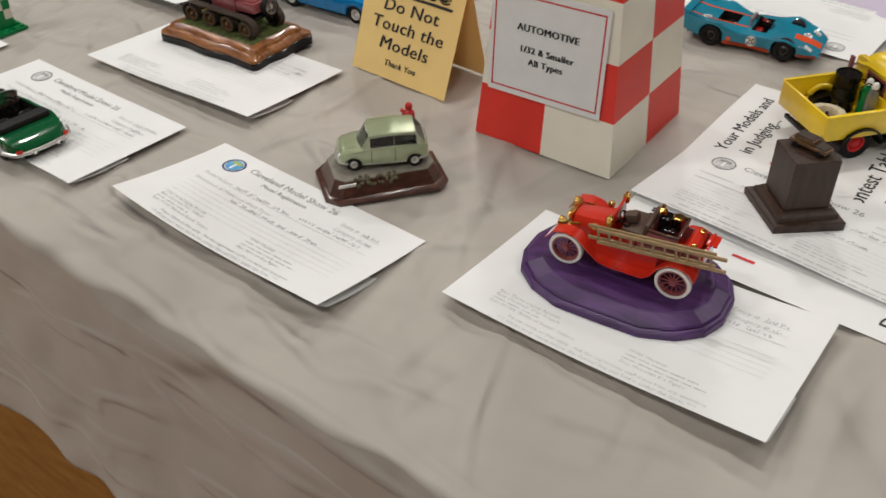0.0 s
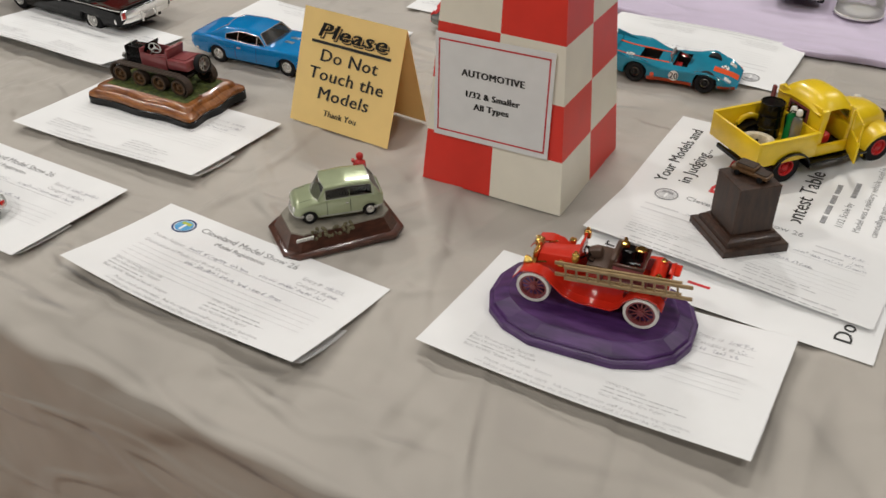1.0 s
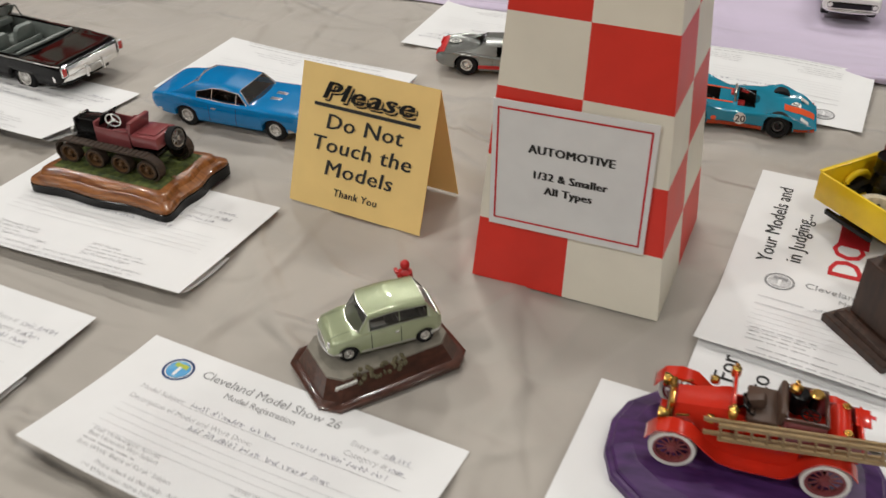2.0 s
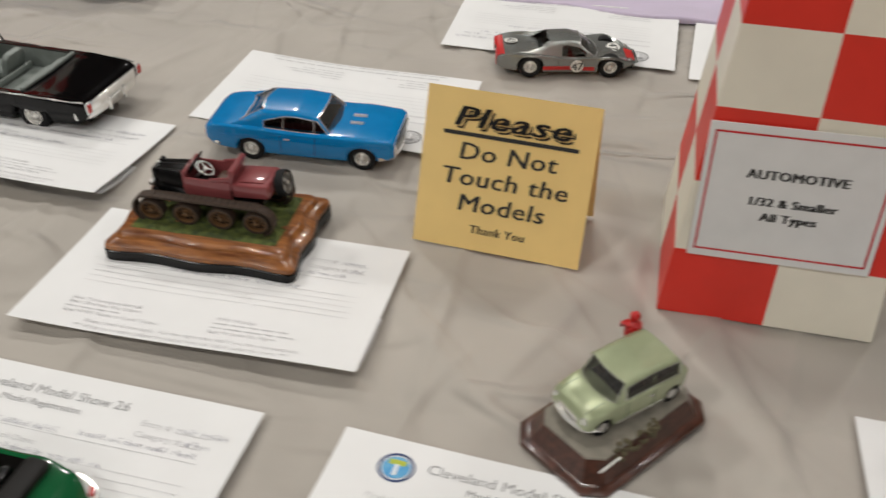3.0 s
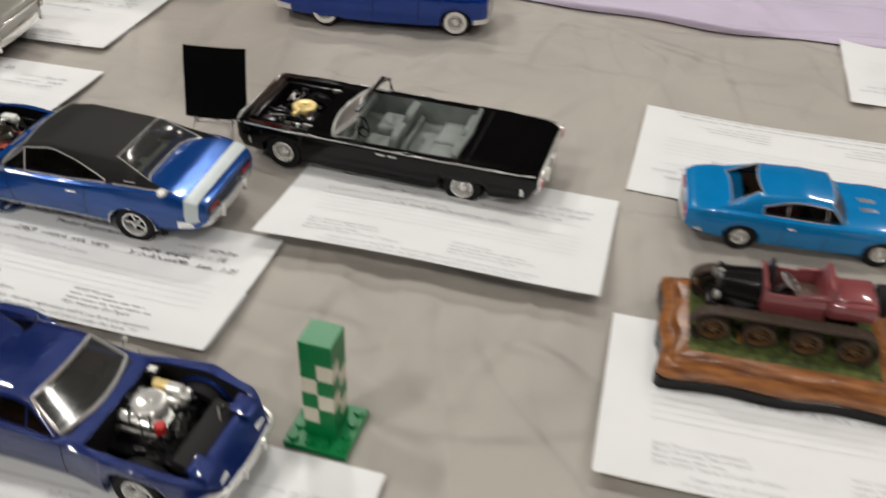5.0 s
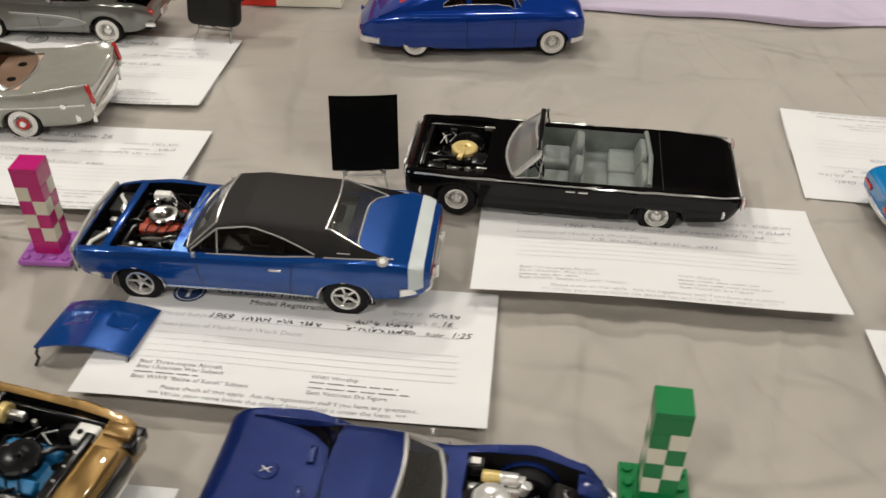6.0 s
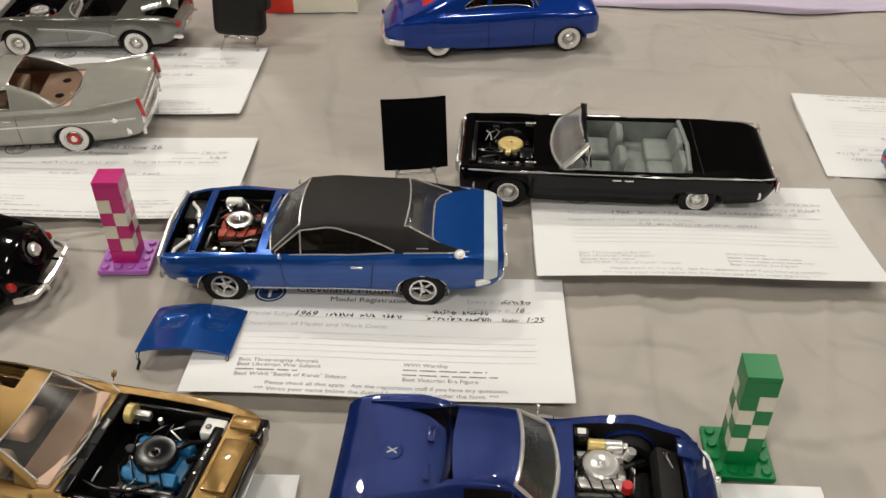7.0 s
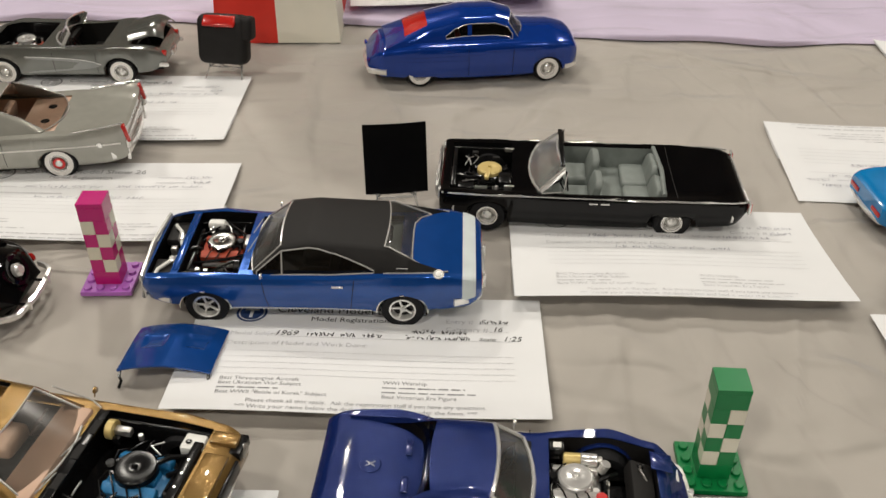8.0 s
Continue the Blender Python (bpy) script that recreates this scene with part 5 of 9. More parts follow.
# ---- long black convertible ----
def black_convertible(x, y, rz):
    s = dict(body=[(-109, 36.5, 15, 30.5, 29.8), (-98, 38, 12, 32, 31), (-70, 39, 10, 33, 31.4), (-30, 39.5, 8.5, 32.4, 30.8), (20, 39.5, 8.5, 32, 30.6), (60, 39, 9, 32.4, 31), (99.5, 37.5, 12, 32.6, 31.2)],
             tail=(8, 0.05, 1.5, 6), nose=(5, 0.04, 1.0, 3), axles=(66.5, -60), arch=14, wheel=12.8, crown=7, bulge=0.03, arch_k=0.8, flare=-0.02, skirt=17.6)
    s.update(cabin=[(38, 31, 30, 32), (19.5, 48.5, 14, 47), (19.5, 48.5, 13, 47), (18.5, 48.3, 12, 46.8)], cab_i=(1, 3), cab_w=(35.5, 30), doors=(0, 1), panes=[(100, 99)], sink=0.5, no_roof=True, frame_r=0.9, screen="milky_glare_screen")
    car = thing("model_car", "gloss black model convertible with grey seats and open engine bay", "model car", x, y, Z, rz, group="model cars")
    car_body(car, s, M["gloss_black"], [(50, 93, 5, 14, M["black"], "engine_bay"), (-53, 33, 5, 15, M["grey_int"], "cockpit")])
    greenhouse(car, s, M["chrome"])
    four_wheels(car, s, "thinwall", 10)
    side_trim(car, s, "side_trim", -107, 98, lambda q: 31.2 + (0.5 if q < -50 else 0.0) - 0.004 * q * q / 100, 1.0, "chrome")
    for sd in (1, -1):
        pipe(car, "vent_frame", [(30, sd * 35.5, 32), (15, sd * 34.4, 33), (13, sd * 30.2, 46.5)], 0.5, "chrome", 6)
        block_part(car, "screen_side_post", 13.2, sd * 31.4, 40, 1.2, 1.0, 14, "black", 0.5, pose(0, 0, 0, sd * 18, 8))
    block_part(car, "screen_header", 16.5, 0, 48.4, 3.4, 52, 1.3, "black", 0.6)
    for xx in (32, -9, -50):
        seam(car, s, xx, 12, 30, 0, "black")
    for dx in (-5, -13):
        handles(car, s, dx, 28.0, 6)
    bumper(car, s, 1, 19, 6, 1.0, 8, guards=(-16, 16), out=1.6)
    bumper(car, s, -1, 19, 6.5, 1.0, 8, guards=(-10, 10), out=1.6)
    block_part(car, "grille", 101.6, 0, 27, 1.6, 56, 8, "steel", 0.4)
    for i in range(9):
        block_part(car, "grille_bar", 102.6, -24 + 6 * i, 27, 0.8, 1.0, 7, "chrome", 0.2)
    lights(car, s, 1, 31, 27, 4, "lens", dx=0.6)
    for sd in (1, -1):
        block_part(car, "tail_light", -110.6, sd * 34.4, 26.5, 2.4, 4.5, 7, "red_light", 0.8)
        block_part(car, "tail_light_frame", -110.2, sd * 34.4, 26.5, 1.6, 6, 9, "chrome", 0.6)
    block_part(car, "rear_panel", -109.6, 0, 25.5, 1.0, 60, 8, "chrome", 0.4)
    block_part(car, "badge_plate", -111.6, 0, 19, 0.8, 12, 6, "steel", 0.3)
    top_stripe(car, s, "deck_gap", -62, -61.4, -35, 35, "dark_int", 2, 0.12)
    # cockpit
    for sd in (1, -1):
        seat(car, 5, sd * 15.5, 14, 24, 20, 20, "grey_int")
    seat(car, -38, 0, 14.5, 60, 19, 16.5, "grey_int", bench=True)
    block_part(car, "dashboard", 27, 0, 29.5, 9, 62, 6, "grey_int", 1.5)
    steering(car, 16, 17, 32, 7)
    block_part(car, "seat_divider", -12, 0, 19, 3, 60, 5, "grey_int", 1)
    bm = bmesh.new()
    tube(bm, [(-53 * MM, -33 * MM, 32.4 * MM), (-55 * MM, 0, 33.0 * MM), (-53 * MM, 33 * MM, 32.4 * MM)], 1.7 * MM, 8)
    part("top_boot_trim", bm, "grey_int", car)
    block_part(car, "rear_mirror", 19, 0, 46.5, 1.2, 7, 2.4, "black", 0.5)
    # engine bay
    engine(car, 66, 0, 15.5, "black", "cream", 1.15, heads="black")
    block_part(car, "air_duct", 67, 9, 29.6, 12, 3.6, 3, "cream", 1.2, pose(0, 0, 0, 0, 0, 80))
    block_part(car, "radiator", 91, 0, 23, 3, 52, 16, "black", 0.8)
    block_part(car, "battery", 82, 22, 25, 11, 8, 8, "black", 0.8)
    block_part(car, "heater_box", 55, 14, 28, 9, 14, 6, "black", 1.2)
    for sd in (1, -1):
        block_part(car, "inner_wing", 70, sd * 29.5, 23, 48, 3, 13, "black", 0.8)
        block_part(car, "hood_hinge", 52, sd * 26, 30, 7, 2, 3, "steel", 0.5)
    pipe(car, "bay_hose", [(88, 10, 29), (80, 16, 31), (72, 12, 29)], 1.4, "black")
    bay_fittings(car, 51, 90, 29, 26, 8, 14)
    return car


def clear_stand(label, x, y, rz, w, h):
    t = thing("display_stand", label, "display stand", x, y, Z, rz, group="display stands")
    for sd in (1, -1):
        bm = bmesh.new()
        xx = sd * w * 0.36 * MM
        tube(bm, [(xx + sd * 0.002, -14 * MM, 0.7 * MM), (xx, -5 * MM, 9 * MM), (xx, -4.4 * MM, 13.5 * MM), (xx, -3 * MM, 9.6 * MM), (xx - sd * 0.004, 4 * MM, 9.4 * MM)], 0.8 * MM, 6)
        part("front_leg", bm, "plastic_clear", t)
        bm = bmesh.new()
        tube(bm, [(xx - sd * 0.010, 15 * MM, 0.7 * MM), (xx - sd * 0.004, 4 * MM, 9.4 * MM), (xx, -4.4 * MM, 13 * MM)], 0.8 * MM, 6)
        part("back_leg", bm, "plastic_clear", t)
    bm = bmesh.new()
    tube(bm, [(-w * 0.36 * MM, -3 * MM, 9 * MM), (w * 0.36 * MM, -3 * MM, 9 * MM)], 0.8 * MM, 6)
    part("ledge", bm, "plastic_clear", t)
    return t


def panel_shell(bm, w, d, crown, drop, thick=1.0, nx=14, ny=14, ridge=0.0, corner=0.0, bulge=None):
    """A curved body panel lying in x (length) and y (width), in mm."""
    g = []
    for i in range(nx + 1):
        row = []
        for j in range(ny + 1):
            u, v = -1 + 2 * i / nx, -1 + 2 * j / ny
            z = crown * (1 - v * v) - drop * max(0, u) ** 3 - drop * 0.4 * abs(v) ** 6
            if ridge:
                z += ridge * math.exp(-(v / 0.07) ** 2)
            if bulge:
                z += bulge(u, v)
            row.append(bm.verts.new((u * w / 2 * MM, v * d / 2 * (1 - corner * max(0, u) ** 2) * MM, z * MM)))
        g.append(row)
    for a, b in zip(g, g[1:]):
        for j in range(ny):
            bm.faces.new((a[j], b[j], b[j + 1], a[j + 1]))
    bm.normal_update()
    bmesh.ops.solidify(bm, geom=bm.faces[:], thickness=thick * MM)


blue_coupe(0.0800, 0.4095, 180.2)
black_convertible(0.2580, 0.5120, 177.7)

# loose blue hood with two scoops, propped on its hinges
t = thing("car_hood", "loose metallic blue model hood with two scoops, resting on its hinges", "model hood", 0.0085, 0.341, Z, 90 - 1)
bm = bmesh.new()
panel_shell(bm, 43, 53, 2.6, 1.2, 1.0, nx=40, ny=48, bulge=lambda u, v: 1.1 * (1 - abs(v)) - 1.7 * math.exp(-((abs(v) - 0.46) / 0.24) ** 8) * max(0.0, 1 - abs((u - 0.30) / 0.42)) ** 0.5 * (1 if u < 0.44 else max(0, 1 - (u - 0.44) / 0.05)))
bmesh.ops.transform(bm, matrix=pose(0, 0, 0.0085, 0, 6, 0), verts=bm.verts)
part("panel", bm, "coupe_blue", t)
for sd in (1, -1):
    bm = bmesh.new()
    tube(bm, [(-19 * MM, sd * 25 * MM, 10 * MM), (-23 * MM, sd * 25 * MM, 7 * MM), (-22 * MM, sd * 25 * MM, 3 * MM), (-26 * MM, sd * 25.5 * MM, 0.8 * MM)], 0.9 * MM, 6)
    part("hinge", bm, "black", t)
for sd in (1, -1):
    bm = bmesh.new()
    tube(bm, [(19 * MM, sd * 20 * MM, 6 * MM), (20 * MM, sd * 20 * MM, 0.6 * MM)], 0.9 * MM, 6)
    part("front_foot", bm, "black", t)

# black hood on a clear stand
clear_stand("small clear wire stand holding a black hood", 0.1250, 0.5085, 9, 38, 40)
t = thing("car_hood", "flat black model hood standing on a clear stand", "model hood", 0.1250, 0.5140, Z + 0.010, 9)
bm = bmesh.new()
panel_shell(bm, 51, 45, 2.0, 0.8, 1.2)
bmesh.ops.transform(bm, matrix=pose(0, 0, 0.0262, 90, 0, 0) @ pose(0, 0, 0, 0, 0, 90) @ pose(0, 0, 0, 0, 14, 0), verts=bm.verts)
part("panel", bm, "hood_black", t)

# ---- more model cars ----
def disc_mark(car, x, y, z, r, text, m, back="white", size=1.75):
    """A round white number mark; m turns its face (local +z) outwards."""
    t = pose(x * MM, y * MM, z * MM) @ m
    bm = bmesh.new()
    cyl(bm, r * MM, 0.3 * MM, t, 24)
    d = part("roundel", bm, back, car)
    if text:
        bm = bmesh.new()
        put_text(bm, text_mesh(text, r * size * MM, "CENTER"), lambda a, b: t @ Vector((a, b - r * size * 0.34 * MM, 0.28 * MM)))
        put_text(bm, text_mesh(text, r * size * MM, "CENTER"), lambda a, b: t @ Vector((a + 0.0004, b - r * size * 0.34 * MM, 0.29 * MM)))
        part("numeral", bm, "black_ink", d, smooth=False)


def navy_sports(x, y, rz):
    s = dict(body=[(-85, 32.5, 16, 34.5, 33), (-68, 34.5, 12, 36.6, 35), (-50, 35, 10, 37, 34.5), (-15, 31.5, 9, 31.5, 31.5), (15, 31, 9, 30.5, 30), (35, 33.5, 9, 31.8, 29.5), (52, 34.5, 10, 32.5, 29.2), (74, 31.5, 12, 28.5, 26.5), (89, 25, 15, 22, 21)],
             tail=(9, 0.06, 3, 3), nose=(16, 0.28, 3, 3), axles=(50, -50), arch=15.5, wheel=13, crown=4, bulge=0.04, arch_k=0.9)
    s.update(cabin=[(16, 30.5, 9.5, 31.5), (-1, 45.6, -4, 44), (-13, 46.8, -12, 45.2), (-32, 46.2, -30, 44.6), (-34.5, 37, -52, 40), (-36, 34.5, -74, 36.4)], cab_i=(1, 3), cab_w=(29, 23), doors=(0, 1), panes=[(-26, -5), (-3.5, 7)], kp=6, sink=0.8, rw_trim=2, side_glass="dim_glass", frame_r=1.05, rear_glass="dim_glass", rw_frame=False, side_frame=False)
    car = thing("model_car", "navy metallic model sports car with its engine bay open", "model car", x, y, Z, rz, group="model cars")
    car_body(car, s, M["navy"], [(23, 74, 5, 12, M["matt_black"], "engine_bay"), (-34, 12, 4, 11, M["brown_int"], "cabin_tub")])
    greenhouse(car, s, M["navy"])
    four_wheels(car, s, "rally", 11)
    for sd in (1, -1):
        block_part(car, "deck_vent", -43, sd * 11, 35.4, 3, 9, 0.8, "navy", 0.3)
    round_part(car, "fuel_lid", -60, 0, 35.0, 5.0, 0.5, "navy", None, 0.2, 30)
    for turn in (35, -35):
        block_part(car, "crossed_badge", -60, 0, 35.5, 5.4, 0.6, 0.3, "steel", 0.1, pose(0, 0, 0, 0, 0, turn))
    side_trim(car, s, "sill_trim", -33, 33, lambda q: 10.6, 1.6, "chrome")
    bay_fittings(car, 24, 70, 24, 25, 11)
    seam(car, s, 14, 12, 31, 0)
    seam(car, s, -24, 12, 31, 0)
    bumper(car, s, 1, 18, 3.4, 0.98, 12, out=1.0, guards=(-9, 9))
    bumper(car, s, -1, 20, 3.4, 0.95, 10, out=1.0)
    for sd in (1, -1):
        for yy in (12, 21):
            round_part(car, "tail_light", -84.4, sd * yy, 24, 3.2, 1.4, "red_light", pose(0, 0, 0, 0, 90))
        block_part(car, "fog_light", 84, sd * 17, 20, 3, 8, 3.4, "lens", 0.8)
        block_part(car, "headlight_cover", 76.5, sd * 19, 27.4, 11, 11, 0.5, "navy", 0.2, pose(0, 0, 0, 0, 14))
    engine(car, 35.5, 5, 16, "steel", "chrome", 1.1, heads="chrome")
    block_part(car, "battery", 27, 22, 28, 7, 6, 7, "black", 0.5)
    block_part(car, "battery_label", 27, 22, 31.8, 4, 3.4, 0.3, "whitewall", 0.05)
    round_part(car, "master_cylinder", 35, 18, 27, 3, 10, "cream", pose(0, 0, 0, 0, 90))
    round_part(car, "heater_motor", 42, 17, 28, 3.2, 8, "chrome", pose(0, 0, 0, 0, 90))
    round_part(car, "coil", 49, 13, 28, 2.4, 6, "chrome", pose(0, 0, 0, 0, 20))
    round_part(car, "oil_filler", 47, -5, 26.5, 2.6, 5, "red")
    block_part(car, "radiator_shroud", 66, 0, 22, 12, 40, 8, "matt_black", 1.5, pose(0, 0, 0, 0, 20))
    for sd in (1, -1):
        seat(car, -12, sd * 12, 11, 17, 18, 22, "dark_int")
    block_part(car, "dashboard", 11, 0, 28, 8, 50, 6, "dark_int", 1.5)
    steering(car, 3, 12, 30, 6.5)
    sun_visor_mirror(car, 6, 30, 32, sd=1)
    pipe(car, "aerial", [(-35, 24, 35), (-35, 24.5, 44)], 0.3, "chrome", 5)
    return car


def gold_coupe(x, y, rz):
    s = dict(body=[(-95, 33.5, 14, 33, 33), (-60, 36.5, 11, 34, 34), (-20, 37, 10, 33, 33), (20, 37, 10, 32.5, 32), (55, 37, 11, 32.5, 31.5), (78, 35.5, 13, 31.5, 31), (91, 32, 15, 29, 29)],
             tail=(9, 0.08, 3, 3), nose=(7, 0.12, 4, 4), axles=(58, -56), arch=15.5, wheel=13.2, crown=5, bulge=0.05)
    s.update(cabin=[(14, 33, 5, 33), (-11, 50, -14, 48.5), (-30, 52, -32, 50.5), (-48, 51, -48, 49.5), (-70, 40, -74, 39), (-80, 34, -82, 34)], cab_i=(1, 3), cab_w=(31, 25), doors=(0, 1), panes=[(-50, -22), (-20, -4)], sink=0.8, t_top=(-42, -22), frame_r=0.6, side_frame=False)
    car = thing("model_car", "gold metallic model coupe with open engine bay and tan dashboard", "model car", x, y, Z, rz, group="model cars")
    car_body(car, s, M["gold_paint"], [(18, 74, 5, 12, M["black"], "engine_bay"), (-58, 5, 4, 12, M["brown_int"], "cabin_tub")])
    greenhouse(car, s, M["gold_paint"])
    four_wheels(car, s, "rally", 10)
    engine(car, 48, 0, 15, "engine_blue", "black", 1.35, heads="engine_blue")
    round_part(car, "brake_booster", 24, 22, 29, 5, 4, "cream", pose(0, 0, 0, 0, 90))
    block_part(car, "master_cylinder", 30, 22, 29, 9, 4, 4, "steel", 0.8)
    block_part(car, "washer_tank", 68, 20, 29, 11, 10, 7, "white", 1.2)
    round_part(car, "tank_cap", 66, 19, 33, 1.5, 1, "black")
    block_part(car, "battery", 62, -24, 27, 12, 9, 8, "black", 0.8)
    block_part(car, "radiator", 71, -2, 26, 5, 44, 14, "black", 0.8)
    for yy in (-8, 0, 8):
        round_part(car, "radiator_bolt", 71, yy, 33.3, 0.8, 0.6, "chrome")
    pipe(car, "radiator_hose", [(54, 4, 30), (62, 8, 33), (70, 12, 31), (74, 8, 30)], 1.4, "black")
    bay_fittings(car, 20, 70, 26, 26, 14)
    pipe(car, "heater_hose", [(22, -20, 30), (32, -24, 32), (46, -22, 31), (56, -14, 30)], 0.9, "black")
    block_part(car, "cowl_panel", 17, 0, 32.6, 6, 60, 1.6, "black", 0.6)
    for yy in (-16, 2, 18):
        block_part(car, "cowl_vent", 18, yy, 33.4, 4, 9, 0.8, "matt_black", 0.3)
    for yy in (10, -12):
        pipe(car, "wiper", [(15, yy, 34), (13, yy - 14, 35.5)], 0.4, "chrome", 5)
    for sd in (1, -1):
        block_part(car, "inner_wing", 44, sd * 28, 24, 58, 2, 12, "black", 0.5)
        block_part(car, "fender_spear", 82, sd * 25, 31.2, 14, 8, 3.4, "gold_paint", 1.4)
        block_part(car, "light_bucket", 88.5, sd * 25, 27, 6, 13, 6, "black", 1)
        round_part(car, "headlight", 90.5, sd * 25, 26, 4, 2, "steel", pose(0, 0, 0, 0, 90))
    block_part(car, "nose_panel", 82, 0, 31.2, 12, 30, 2.4, "gold_paint", 1.0)
    block_part(car, "grille", 90.5, 0, 24, 2, 34, 7, "black", 0.5)
    bumper(car, s, 1, 13, 3.4, 0.92, 8, out=-2.5)
    bumper(car, s, -1, 18, 4, 0.98, 8, out=1.0)
    block_part(car, "dashboard", 3, 0, 32, 17, 58, 5, "tan", 2)
    steering(car, -9, 14, 35, 7, material="brown_int")
    for sd in (1, -1):
        seat(car, -34, sd * 14, 13, 20, 20, 24, "tan")
    sun_visor_mirror(car, 8, 36, 34, "gold_paint", 1)
    sun_visor_mirror(car, 8, -36, 34, "gold_paint", -1)
    pipe(car, "cowl_trim", [(15, 30, 34), (9, 33, 35), (-9, 30, 44)], 0.5, "chrome", 6)
    seam(car, s, 2, 12, 32, 0)
    return car


def royal_blue_coupe(x, y, rz):
    s = dict(body=[(-96, 25, 13, 26, 29), (-82, 30, 10, 33, 37), (-50, 34, 8.5, 37.5, 42), (0, 35, 8, 38, 43), (40, 35, 8.5, 38, 44), (72, 34.5, 10, 36.5, 43), (93, 31, 14, 33.5, 38.5)],
             tail=(14, 0.20, 4, 3), nose=(8, 0.14, 4, 3), axles=(66, -50), arch=13.5, wheel=12.5, crown=2.0, bulge=0.05, skirt=9.5, arch_k=0.85)
    s.update(cabin=[(45, 44, 38, 39), (35, 57, 29, 53.5), (20, 61.5, 18, 57.5), (-10, 62, -10, 57.5), (-42, 55.5, -42, 50.5), (-62, 46, -63, 42), (-79, 38, -80, 35.5)], cab_i=(1, 4), cab_w=(28.5, 22), doors=(0, 1), panes=[(-27.5, -8), (-4, 32)], pane_true=True, pane_line=[(39, 0.2, 0.6), (30, 0.13, 0.6), (-6, 0.12, 0.6), (-18, 0.24, 0.6), (-28, 0.53, 0.61)], sink=2.4, rw_trim=3, rw_low=8, rear_glass="red_light", side_glass="dim_glass", frame_r=0.4, rw_frame=False, post_mat="royal_blue")
    car = thing("model_car", "royal blue rounded model coupe with whitewall tyres", "model car", x, y, Z, rz, group="model cars")
    car_body(car, s, M["royal_blue"], [(-58, 36, 3, 11, M["dark_int"], "cabin_tub")])
    greenhouse(car, s, M["royal_blue"])
    four_wheels(car, s, "whitewall", 9, inset=2)
    side_trim(car, s, "body_crease", -60, 10, lambda q: 29 + 0.02 * q, 0.8, "royal_blue")
    side_trim(car, s, "door_crease", 8, 60, lambda q: 32.5 + 0.02 * q, 1.0, "royal_blue")
    side_trim(car, s, "lower_crease", -70, -5, lambda q: 24.5, 0.7, "royal_blue")
    seam(car, s, -6.5, 9, 37, 0, "black")
    seam(car, s, 33, 11, 37, 1, "black")
    bumper(car, s, 1, 14, 5, 1.0, 10, out=2.5)
    bumper(car, s, -1, 15, 5, 1.08, 14, out=2.0)
    lights(car, s, 1, 24, 28, 4, "lens", "royal_blue", dx=-2)
    lights(car, s, -1, 20, 23, 2, "red_light", "royal_blue", dx=0.0)
    block_part(car, "grille", 92.5, 0, 18, 2, 34, 6, "chrome", 1)
    top_stripe(car, s, "hood_seam", 42, 90, -0.2, 0.2, "black")
    for sd in (1, -1):
        seat(car, 2, sd * 12, 12, 18, 18, 22, "red")
    seat(car, -30, 0, 14, 44, 16, 20, "red", bench=True)
    return car


